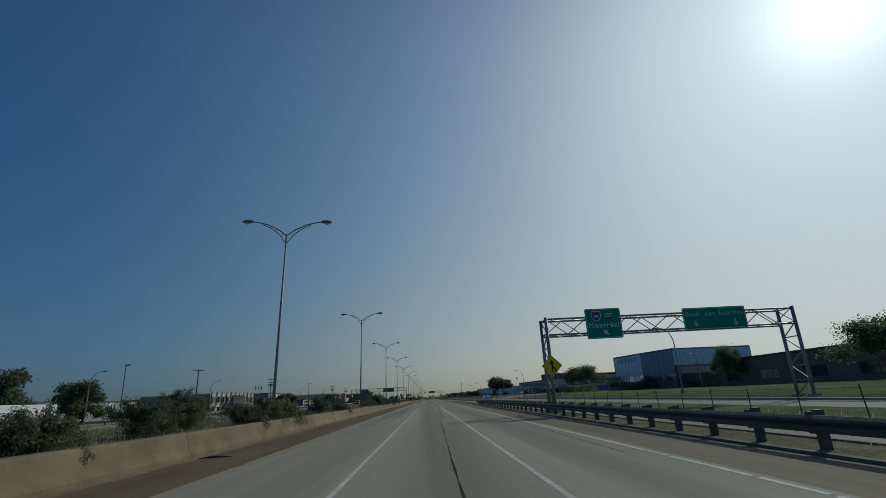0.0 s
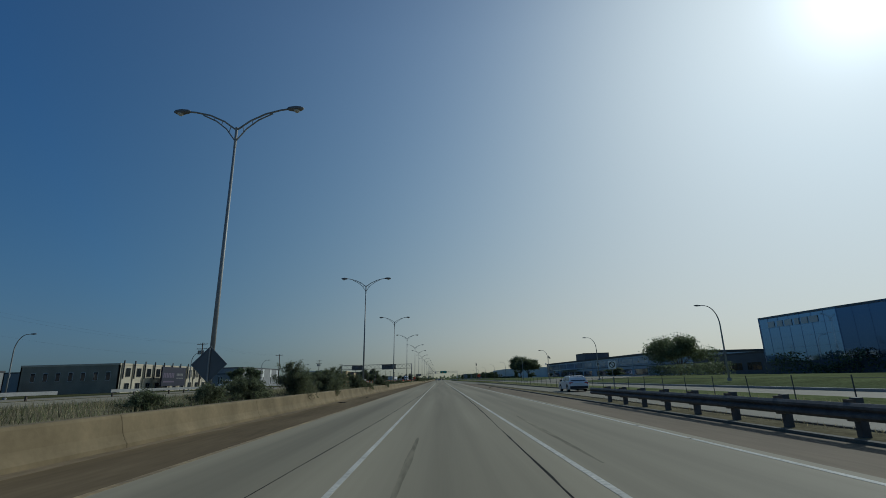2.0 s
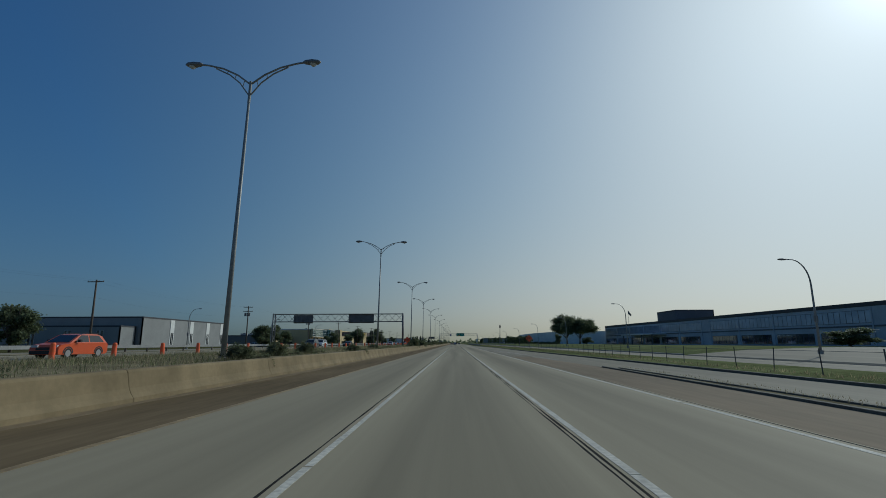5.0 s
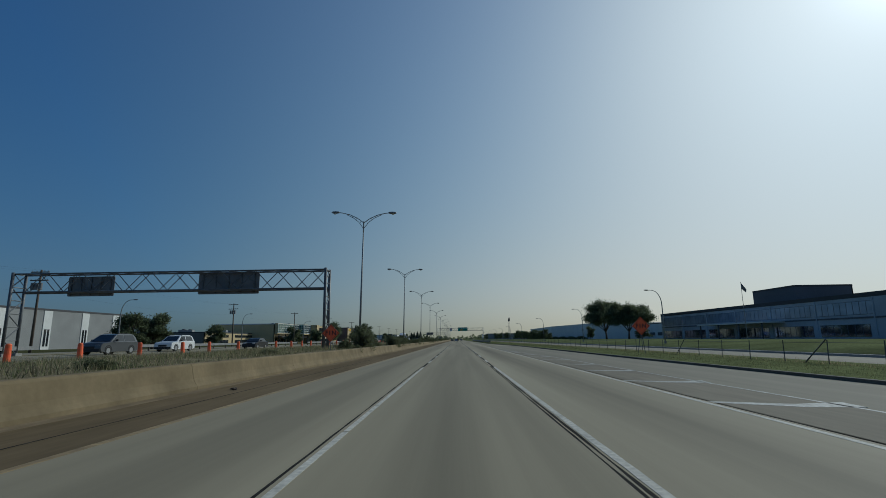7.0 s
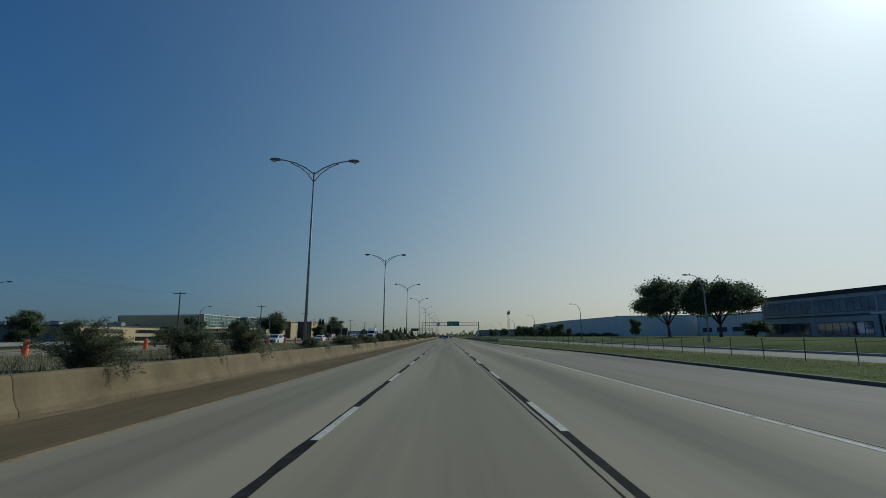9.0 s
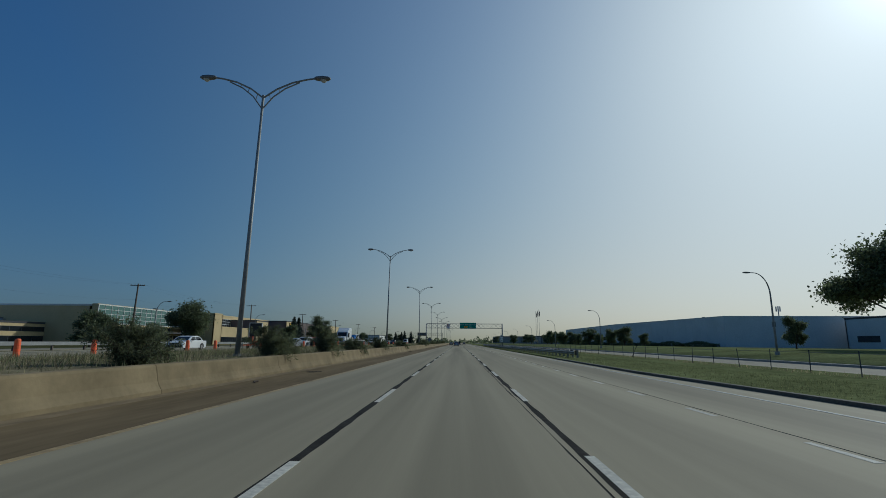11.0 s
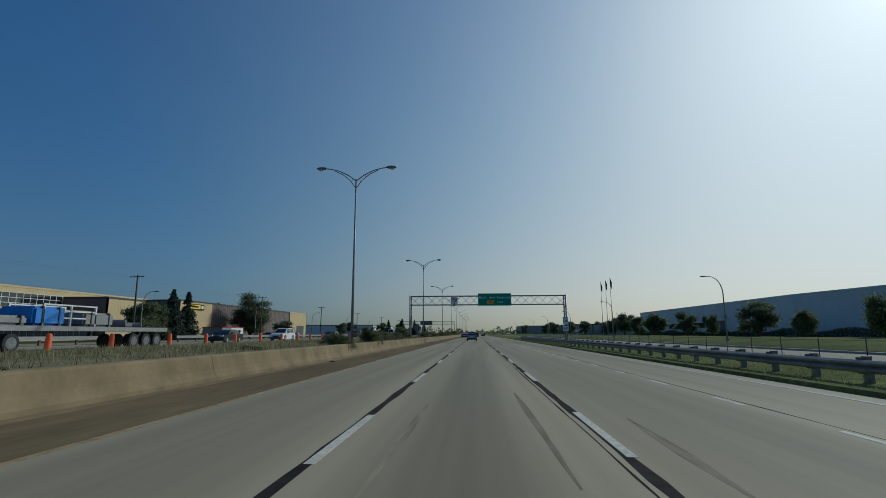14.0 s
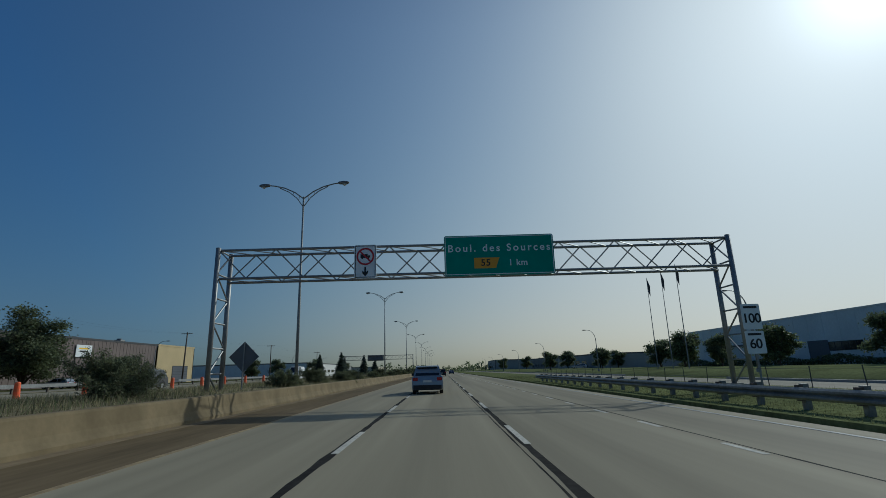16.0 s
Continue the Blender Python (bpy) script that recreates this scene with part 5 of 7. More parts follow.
def windows(parent, p, q, spans, z0, z1, frame_mat=M_TRIM, glass=M_WINDOW, out=0.05, bars=1, name="window"):
    """Windows along a wall: each a frame with a recessed pane under it."""
    for a0, a1 in spans:
        b = bmesh.new()
        on_wall(b, p, q, a0, a1, z0, z1, out - 0.02)
        w = part(name, b, frame_mat, parent)
        n = bars
        for i in range(n):
            b = bmesh.new()
            g = 0.07
            x0, x1 = a0 + (a1 - a0) * i / n, a0 + (a1 - a0) * (i + 1) / n
            on_wall(b, p, q, x0 + g, x1 - g, z0 + g, z1 - g, out)
            part("pane", b, glass, w)


def shell(name, label, poly, z0, z1, wall, roof=M_ROOF, trim=M_TRIM, category="building", group="", coping=0.35):
    """A flat-roofed hall: a wall for each side, a roof, and a coping."""
    t = thing(name, label, category, group)
    turn = 1 if sum(p[0] * q[1] - q[0] * p[1] for p, q in zip(poly, poly[1:] + poly[:1])) > 0 else -1
    walls = []
    k = len(poly)
    for i in range(k):
        b = bmesh.new()
        quadwall(b, poly[i], poly[(i + 1) % k], z0, z1, 0.3, turn)
        walls.append(part("wall", b, wall if not isinstance(wall, list) else wall[i], t))
    b = bmesh.new()
    c = Vector((sum(p[0] for p in poly) / k, sum(p[1] for p in poly) / k))
    prism(b, [tuple(c + (Vector(p) - c) * 0.995) for p in poly], z1 - 0.5, z1 - 0.25)
    part("roof", b, roof, t)
    for i in range(k):
        b = bmesh.new()
        quadwall(b, poly[i], poly[(i + 1) % k], z1 - coping, z1 + 0.06, 0.4, turn)
        q = part("coping", b, trim, t)
        d = (Vector(poly[(i + 1) % k]) - Vector(poly[i])).normalized()
        q.location = (d.y * 0.06 * turn, -d.x * 0.06 * turn, 0)
    return t


def unit(x, y, z, sx, sy, sz, label="small grey rooftop ventilation unit", material=M_GREYWALL):
    t = thing("rooftop_unit", label, "rooftop unit", "rooftop units", at=(x, y, z))
    b = bmesh.new()
    box(b, -sx / 2, sx / 2, -sy / 2, sy / 2, 0.0, sz)
    bmesh.ops.bevel(b, geom=b.edges[:], offset=0.05, segments=1, affect="EDGES")
    part("housing", b, material, t)
    b = bmesh.new()
    tube(b, [(0, 0, sz), (0, 0, sz + 0.3)], 0.35 * min(sx, sy), 10)
    part("fan_cowl", b, M_DARKSTEEL, t)


# cream office block with pilasters; shade is coloured into its end and back walls
A = shell("office_block", "two-storey cream precast office block with dark window strips", [(-75, 221), (-75, 176), (-98, 176), (-98, 221)][::-1], 0.1, 6.9, [M_SHADEWALL, M_SHADEWALL, M_CREAM, M_SHADEWALL], trim=M_CREAM)
p, q = (-74.9, 176), (-74.9, 221)
for i in range(11):
    a = 1.0 + 4.3 * i
    b = bmesh.new()
    on_wall(b, p, q, a - 0.3, a + 0.3, 0.1, 6.95, 0.14, 0.18)
    part("pilaster", b, M_CREAM, A)
    b = bmesh.new()
    on_wall(b, p, q, a - 0.09, a + 0.09, 3.4, 7.6, 0.36, 0.24)
    part("fin", b, M_TRIM, A)
windows(A, p, q, [(2.4 + 4.3 * i, 4.1 + 4.3 * i) for i in range(10)], 3.9, 5.9)
windows(A, p, q, [(2.4 + 4.3 * i, 4.1 + 4.3 * i) for i in range(10)], 0.5, 2.4, bars=2)
windows(A, (-98, 175.95), (-75, 175.95), [(20 - 2.9 * i, 21.1 - 2.9 * i) for i in range(7)], 3.1, 5.1, M_WHITEWALL)
bb = thing("billboard", "large navy sign board with faded violet lettering", "sign board", at=(-71.7, 193.8, 0.2))
b = bmesh.new()
box(b, -0.2, 0.2, -5.9, 5.9, 1.3, 6.1)
part("board", b, M_NAVY, bb)
for i in range(7):
    b = bmesh.new()
    box(b, 0.2, 0.215, -5.3 + 0.78 * i, -4.75 + 0.78 * i, 3.4, 4.6)
    part("lettering_bar", b, M_VIOLET, bb)
for i in range(5):
    b = bmesh.new()
    box(b, 0.2, 0.215, 1.2 + 0.7 * i, 1.7 + 0.7 * i, 3.8, 4.5)
    part("lettering_bar", b, M_BACK, bb)
b = bmesh.new()
box(b, 0.2, 0.215, 1.2, 4.7, 3.15, 3.4)
part("lettering_bar", b, M_BACK, bb)
b = bmesh.new()
box(b, 0.2, 0.215, -5.1, 0.2, 2.2, 2.6)
part("lettering_bar", b, M_VIOLET, bb)
for y in (-4, 4):
    b = bmesh.new()
    tube(b, [(0, y, 0), (0, y, 1.4)], 0.15, 8)
    part("leg", b, M_TRIM, bb)
for y in (206.6, 210.4, 213.8):
    t = thing("flagpole", "thin tapering flagpole with a limp flag", "flagpole", "flagpoles", at=(-70, y, 0.2))
    b = bmesh.new()
    tube(b, [(0, 0, 0), (0, 0, 10)], [0.07, 0.03], 7)
    part("pole", b, M_DARKSTEEL, t)
    b = bmesh.new()
    rings(b, [[(0.04, 0.0, 9.8), (0.34, 0.1, 9.3), (0.3, 0.15, 8.2), (0.04, 0.02, 8.3)], [(0.04, 0.02, 9.8), (0.34, 0.14, 9.3), (0.3, 0.19, 8.2), (0.04, 0.05, 8.3)]])
    part("flag", b, M_DARKSTEEL, t)

# grey hall with white piers, and a lower one before the office block
for nm, x, ya, yb, z1, piers in (("grey", -90, 288, 339, 9.0, (303, 314.5, 325.5, 336)), ("low", -92, 118, 165, 5.4, (126, 138, 150, 160))):
    B = shell("warehouse", "grey block warehouse with white painted piers", [(x, yb), (x, ya), (x - 46, ya), (x - 46, yb)][::-1], 0.1, z1, M_GREYWALL)
    for i, y in enumerate(piers):
        b = bmesh.new()
        on_wall(b, (x, ya), (x, yb), y - ya - 1.1, y - ya + 1.1, 0.1, z1 - 0.4, 0.12, 0.16)
        part("pier", b, M_WHITEWALL, B)
        windows(B, (x + 0.1, ya), (x + 0.1, yb), [(y - ya - 0.7, y - ya - 0.1), (y - ya + 0.15, y - ya + 0.7)], 0.9, min(4.6, z1 - 1.2), out=0.07)
    if nm == "grey":
        windows(B, (x, ya), (x, yb), [(yb - ya - 2.6, yb - ya - 0.6)], 4.5, 7.5)
        front = shell("loading_hall", "low pale grey annex with tall white-framed windows", [(-91.5, 287.5), (-91.5, 281), (-131, 281), (-131, 287.5)][::-1], 0.1, 6.2, M_GREYWALL)
        for a in (4, 14, 24, 33):
            windows(front, (-131, 281), (-91.5, 281), [(a, a + 0.8), (a + 1.1, a + 1.9)], 0.8, 5.0, M_WHITEWALL)
# yellow low factory; the shade on its end wall is put into the colour
C = shell("factory", "low factory with a shaded dark end wall and a cream front", [(-97, 470), (-97, 396), (-150, 396), (-150, 470)][::-1], 0.0, 5.3, [M_GREYWALL, M_ENDWALL, M_BUFF, M_GREYWALL])
windows(C, (-97, 396), (-97, 470), [(4, 20), (26, 44), (50, 70)], 3.2, 4.3, bars=6)
windows(C, (-97, 396), (-97, 470), [(4, 20), (26, 44), (50, 70)], 0.9, 2.2, bars=6)
for i, (x, y) in enumerate(((-106, 402), (-112, 408), (-120, 400), (-128, 405), (-137, 402), (-102, 420), (-108, 440), (-143, 410))):
    unit(x, y, 5.0, 2.5 + i % 3, 2.0, 1.2 + 0.3 * (i % 2))

# glass-fronted office with buff tower
D = shell("glass_office", "buff office building with a teal glass front over columns", [(-86.5, 483.5), (-86.5, 440), (-115, 440), (-115, 483.5)][::-1], 0.1, 9.7, M_BUFF, trim=M_WHITEWALL)


def curtain(p, q, ln, n, z0, z1, rows):
    b = bmesh.new()
    on_wall(b, p, q, 0.05, ln - 0.05, z0, z1, 0.1, 0.14)
    cw = part("curtain_wall", b, M_TEAL, D, "teal glass curtain wall")
    for i in range(n + 1):
        b = bmesh.new()
        a = 0.12 + (ln - 0.24) * i / n
        w = 0.1 if i in (0, n) else 0.045
        on_wall(b, p, q, a - w, a + w, z0, z1, 0.18, 0.1)
        part("mullion", b, M_WHITEWALL, cw)
    for i in range(rows + 1):
        b = bmesh.new()
        z = z0 + (z1 - z0) * i / rows
        w = 0.1 if i in (0, rows) else 0.045
        on_wall(b, p, q, 0.05, ln - 0.05, z - w, z + w, 0.17, 0.08)
        part("transom", b, M_WHITEWALL, cw)


b = bmesh.new()
prism(b, [(-86.4, 440.2), (-85.0, 440.2), (-85.0, 471.8), (-86.4, 471.8)], 4.9, 9.9)
part("upper_storey", b, M_BUFF, D)
b = bmesh.new()
prism(b, [(-86.4, 472), (-82.5, 472), (-82.5, 483.6), (-86.4, 483.6)], 4.7, 10.0)
part("glass_bay", b, M_BUFF, D)
curtain((-85.0, 440.2), (-85.0, 471.8), 31.6, 14, 5.4, 9.7, 4)
curtain((-82.5, 472), (-82.5, 483.6), 11.6, 9, 5.4, 9.9, 4)
curtain((-86.4, 472), (-82.5, 472), 3.9, 3, 5.4, 9.9, 4)
windows(D, (-86.5, 440), (-86.5, 483.5), [(1 + 4.2 * i, 4.8 + 4.2 * i) for i in range(10)], 0.8, 2.8, bars=3)
b = bmesh.new()
on_wall(b, (-86.5, 440), (-86.5, 483.5), 1.0, 43.2, 3.3, 3.7, 3.4, 3.4)
part("canopy", b, M_TRIM, D)
for a in (3, 12, 21, 30, 33.5, 41):
    b = bmesh.new()
    on_wall(b, (-86.5, 440), (-86.5, 483.5), a, a + 0.45, 0.1, 4.9, 3.4 if a > 32 else 1.4, 0.45)
    part("column", b, M_TRIM, D)
D2 = shell("stair_tower", "plain windowless buff stair tower", [(-79, 489.5), (-79, 484), (-88, 484), (-88, 489.5)][::-1], 0.1, 10.2, M_BUFF, trim=M_BUFF)
D3 = shell("office_wing", "buff office wing with a long strip of windows", [(-88, 560), (-88, 489.6), (-112, 489.6), (-112, 560)][::-1], 0.1, 10.7, M_BUFF, trim=M_BUFF)
windows(D3, (-88, 489.6), (-88, 560), [(1, 25.0)], 6.4, 9.4, M_WHITEWALL, M_WINDOW, bars=16, out=0.08)
for z in (7.4, 8.4):
    b = bmesh.new()
    on_wall(b, (-88, 489.6), (-88, 560), 1, 25.0, z - 0.05, z + 0.05, 0.12, 0.1)
    part("transom", b, M_WHITEWALL, D3)
D5 = shell("front_wing", "low buff wing with a dark ground floor window strip", [(-80.2, 514.8), (-80.2, 489.7), (-87.9, 489.7), (-87.9, 514.8)][::-1], 0.1, 6.1, M_BUFF, trim=M_BUFF)
windows(D5, (-80.2, 489.7), (-80.2, 514.8), [(0.8, 24.3)], 0.9, 2.7, bars=16)
# brown on three sides stands for shade, only the sunny front keeps the buff
D4 = shell("storage_block", "plain buff storage block with its shaded sides coloured brown", [(-78, 527), (-78, 515), (-92, 515), (-92, 527)][::-1], 0.1, 9.3, [M_BROWN, M_BROWN, M_BUFF, M_BROWN])
for x, y in ((-92, 500), (-95, 510), (-98, 492), (-104, 505), (-90, 470), (-95, 460)):
    unit(x, y, 9.5, 2.6, 1.8, 0.9)

# dealership: buff, brown and cream sections
E1 = shell("dealership", "buff and brown clad machinery dealership hall", [(-72, 602), (-72, 531), (-118, 531), (-118, 602)][::-1], 0.1, 9.75, [M_BROWN, M_BROWN, M_BROWN, M_BROWN], trim=M_TRIM)
b = bmesh.new()
on_wall(b, (-72, 531), (-72, 602), 0, 14.5, 0.1, 9.4, 0.12, 0.12)
part("buff_front", b, M_BUFF, E1, "buff metal cladding")
for a in [14.5 + 1.2 * i for i in range(47)]:
    b = bmesh.new()
    on_wall(b, (-72, 531), (-72, 602), a, a + 0.12, 0.2, 9.4, 0.04, 0.05)
    part("rib", b, M_BROWN, E1)
b = bmesh.new()
on_wall(b, (-72, 531), (-72, 602), 3.2, 10.2, 7.6, 9.0, 0.35, 0.2)
sg = part("sign_board", b, M_SIGNBLACK, E1, "black and yellow company sign")
b = bmesh.new()
on_wall(b, (-72, 531), (-72, 602), 3.4, 8.4, 7.8, 8.8, 0.37, 0.03)
part("sign_panel", b, M_SIGNYELLOW, sg)
b = bmesh.new()
on_wall(b, (-72, 531), (-72, 602), 4.4, 7.4, 8.1, 8.5, 0.385, 0.02)
part("lettering_bar", b, M_SIGNBLACK, sg)
b = bmesh.new()
on_wall(b, (-72, 531), (-72, 602), 8.8, 9.8, 7.95, 8.65, 0.37, 0.03)
part("emblem", b, M_SIGNWHITE, sg)
ban = thing("banner", "white advertising banner on the brown wall", "banner", at=(-71.8, 573.8, 6.0))
b = bmesh.new()
box(b, -0.02, 0.06, 0, 4.4, 0, 2.35)
part("sheet", b, M_SIGNWHITE, ban)
for z, y0, y1 in ((1.5, 0.8, 3.6), (0.95, 1.0, 3.4)):
    b = bmesh.new()
    box(b, 0.06, 0.07, y0, y1, z, z + 0.3)
    part("lettering_bar", b, M_SIGNYELLOW if z > 1.2 else M_SIGNBLACK, ban)
cab = thing("site_cabin", "low grey and white site cabin with a red roof edge", "cabin", at=(-62, 538.5, 0.2))
b = bmesh.new()
box(b, -5, 0, -5.5, 5.5, 0, 2.8)
bmesh.ops.bevel(b, geom=b.edges[:], offset=0.04, segments=1, affect="EDGES")
part("body", b, M_GREYWALL, cab)
b = bmesh.new()
box(b, -5.1, 0.1, -5.6, 5.6, 2.8, 2.95)
part("roof", b, M_SIGNRED, cab)
b = bmesh.new()
box(b, -0.02, 0.05, -1.0, 5.4, 0.05, 2.75)
part("white_panel", b, M_WHITEWALL, cab)
for y in (0.2, 2.6):
    b = bmesh.new()
    box(b, 0.0, 0.08, y, y + 1.3, 1.1, 2.2)
    part("window", b, M_WINDOW, cab)

E2 = shell("garage_block", "cream garage block with a roller door", [(-72, 621), (-72, 602.2), (-118, 602.2), (-118, 621)][::-1], 0.1, 9.85, M_BUFF, trim=M_BUFF)
b = bmesh.new()
on_wall(b, (-72, 602), (-72, 621), 8, 16, 0.1, 4.6, 0.05, 0.1)
gdoor = part("roller_door", b, M_TRIM, E2, "dark roller door")
for i in range(6):
    b = bmesh.new()
    on_wall(b, (-72, 602), (-72, 621), 8.2, 15.8, 0.3 + 0.7 * i, 0.9 + 0.7 * i, 0.07, 0.03)
    part("slat", b, M_DARKWALL, gdoor)
for x, y in ((-78, 560), (-84, 572), (-80, 584), (-90, 548), (-76, 593)):
    unit(x, y, 9.6, 1.6, 1.6, 0.9, material=M_STEEL)

# far low halls on the left
for x, y, w, l, h, m in ((-60, 700, 60, 70, 6.5, M_WHITEWALL), (-75, 800, 60, 90, 7, M_GREYWALL), (-150, 560, 50, 80, 8, M_GREYWALL), (-140, 250, 40, 30, 8, M_GREYWALL), (-55, 905, 50, 60, 6, M_CREAM)):
    F = shell("far_hall", "distant flat-roofed industrial hall", [(x, y + l), (x, y), (x - w, y), (x - w, y + l)][::-1], 0.0, h, m, group="far halls")
    windows(F, (x, y), (x, y + l), [(3 + 9 * i, 9 + 9 * i) for i in range(int(l / 9) - 1)], 2.0, 3.4, bars=3)

# glass showroom on the right, standing on a dark base
G = thing("glass_building", "blue mirrored-glass office building with angled fronts", "building")
GP = [(52.3, 138.5), (54.2, 124.7), (55.6, 118.4), (56.8, 113.2), (77.3, 116.0), (80, 140)]
GZ = 9.6
for i in range(len(GP)):
    p, q = GP[i], GP[(i + 1) % len(GP)]
    ln = (Vector(q) - Vector(p)).length
    b = bmesh.new()
    quadwall(b, p, q, 3.9 if i == 3 else 2.6, GZ, 0.3, 1)
    # fronts that mirror dark trees get the dark copy: the reflection is coloured in
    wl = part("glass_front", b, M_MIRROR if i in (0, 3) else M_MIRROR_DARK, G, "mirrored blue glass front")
    n = max(2, round(ln / 1.9))
    for k in range(n + 1):
        b = bmesh.new()
        a = min(max(ln * k / n, 0.05), ln - 0.05)
        on_wall(b, p, q, a - 0.014, a + 0.014, 3.95 if i == 3 else 2.65, GZ - 0.05, 0.035, 0.06)
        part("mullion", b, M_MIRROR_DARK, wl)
    for z in (4.6, 6.2, 7.8):
        b = bmesh.new()
        on_wall(b, p, q, 0.03, ln - 0.03, z - 0.014, z + 0.014, 0.03, 0.05)
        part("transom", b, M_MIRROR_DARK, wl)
    b = bmesh.new()
    quadwall(b, p, q, 0.2, 3.9 if i == 3 else 2.6, 0.25, 1)
    part("base_wall", b, M_DARKWALL, G)
b = bmesh.new()
prism(b, GP, GZ - 0.3, GZ + 0.06)
part("roof", b, M_ROOF, G)
for k, (u, w) in enumerate(((2.0, 1.2), (3.8, 1.0), (5.2, 1.3), (7.0, 0.8), (8.2, 1.1), (9.6, 1.4))):
    b = bmesh.new()
    on_wall(b, GP[0], GP[1], u, u + w, 7.9, 8.8, 0.1, 0.06)
    part("lettering_bar", b, M_BLUEWALL, G)
R0 = shell("brown_hall", "long dark brown flat-roofed hall beside the glass building", [(63, 20), (63, 108), (110, 110), (110, 20)], 0.3, 6.0, M_BROWN)
windows(R0, (63, 108), (63, 20), [(4 + 11 * i, 9 + 11 * i) for i in range(7)], 1.6, 3.4, bars=3)
R0b = shell("low_hall", "low dark hall behind the hedge", [(70, 150), (70, 196), (110, 196), (110, 150)], 0.3, 5.4, M_DARKWALL)
windows(R0b, (70, 196), (70, 150), [(3 + 7 * i, 8 + 7 * i) for i in range(6)], 1.5, 3.2, bars=3)

# long blue-grey warehouse
RP = [(77, 234), (73, 293), (67.7, 374), (120, 380), (122, 234)]
R2 = shell("long_warehouse", "long blue-grey warehouse with a dark roof edge and window bands", RP, 0.4, 8.7, M_SLATE, coping=0.75)
for i in (0, 1, 4):
    p, q = RP[(i + 1) % 5], RP[i]
    ln = (Vector(q) - Vector(p)).length
    bays = int((ln - 2) / 12.8)
    windows(R2, p, q, [(1.0 + 12.8 * k, 13.6 + 12.8 * k) for k in range(bays)], 4.9, 7.3, M_DARKWALL, M_PANEGREY, bars=9)
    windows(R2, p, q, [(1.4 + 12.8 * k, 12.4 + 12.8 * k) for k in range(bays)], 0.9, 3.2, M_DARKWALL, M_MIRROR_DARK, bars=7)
    for k in range(bays + 1):
        b = bmesh.new()
        on_wall(b, p, q, 0.62 + 12.8 * k, 0.9 + 12.8 * k, 0.5, 7.8, 0.12, 0.14)
        part("pilaster", b, M_SLATE, R2)
    b = bmesh.new()
    on_wall(b, p, q, 0.2, ln - 0.2, 4.2, 4.5, 0.1, 0.12)
    part("band", b, M_DARKWALL, R2)
b = bmesh.new()
on_wall(b, RP[2], RP[1], 30, 56, 4.1, 4.4, 5.0, 5.0)
part("canopy", b, M_WHITEWALL, R2)
for a in (31, 39, 47, 55):
    b = bmesh.new()
    on_wall(b, RP[2], RP[1], a, a + 0.25, 0.5, 4.1, 4.8, 0.25)
    part("canopy_post", b, M_DARKWALL, R2)
box_r = shell("plant_room", "dark windowless rooftop plant room", [(77, 322), (76.5, 337), (90, 338), (90, 322)], 8.4, 12.6, M_DARKWALL)
for x, y in ((82, 300), (85, 285), (88, 350), (80, 360), (90, 270)):
    unit(x, y, 8.4, 1.4, 1.4, 0.7)
t = thing("flagpole", "flagpole with a limp flag in front of the warehouse", "flagpole", at=(53, 301, 0.7))
b = bmesh.new()
tube(b, [(0, 0, 0), (0, 0, 10.6)], [0.07, 0.03], 7)
part("pole", b, M_STEEL, t)
b = bmesh.new()
rings(b, [[(0.04, 0, 10.4), (1.1, 0.3, 9.2), (1.0, 0.35, 8.6), (0.04, 0.02, 9.3)], [(0.04, 0.04, 10.4), (1.1, 0.34, 9.2), (1.0, 0.39, 8.6), (0.04, 0.06, 9.3)]])
part("flag", b, M_DARKSTEEL, t)

# second long warehouse
WP = [(65, 450), (56.8, 508), (56.2, 588), (110, 588), (112, 447)]
# the thin white coping paints in the sunlit gleam of the roof edge
R3 = shell("long_warehouse", "long pale blue-grey clad warehouse behind young trees", WP, 0.4, 8.15, M_BLUEWALL, trim=M_WHITEWALL, coping=0.16)
for i in (0, 1):
    p, q = WP[i + 1], WP[i]
    ln = (Vector(q) - Vector(p)).length
    for k in range(int(ln / 3.0)):
        b = bmesh.new()
        on_wall(b, p, q, 0.5 + 3.0 * k, 0.62 + 3.0 * k, 0.6, 7.9, 0.03, 0.05)
        part("rib", b, M_BLUEWALL, R3)
p, q = WP[2], WP[1]
windows(R3, p, q, [(24, 32), (40, 46), (62, 74)], 2.6, 3.9, bars=5)
b = bmesh.new()
on_wall(b, p, q, 8, 22, 4.2, 4.5, 0.3, 0.3)
part("band", b, M_DARKWALL, R3)
for a in (10, 36, 52):
    b = bmesh.new()
    on_wall(b, p, q, a, a + 4, 0.5, 4.2, 0.06, 0.1)
    part("loading_door", b, M_DARKWALL, R3)
for x, y in ((70, 470), (75, 500), (72, 540), (80, 560)):
    unit(x, y, 7.9, 1.2, 1.2, 0.8)
mast = thing("antenna_mast", "rooftop mobile antenna on a short mast", "antenna", at=(86, 462, 7.9))
b = bmesh.new()
tube(b, [(0, 0, 0), (0, 0, 3.4)], 0.12, 7)
part("mast", b, M_STEEL, mast)
for a in (0, 120, 240):
    b = bmesh.new()
    c, s_ = math.cos(radians(a)), math.sin(radians(a))
    box(b, 0.5 * c - 0.12, 0.5 * c + 0.12, 0.5 * s_ - 0.12, 0.5 * s_ + 0.12, 2.2, 3.6)
    tube(b, [(0, 0, 2.9), (0.5 * c, 0.5 * s_, 2.9)], 0.04, 5)
    part("panel_antenna", b, M_WHITEWALL, mast)
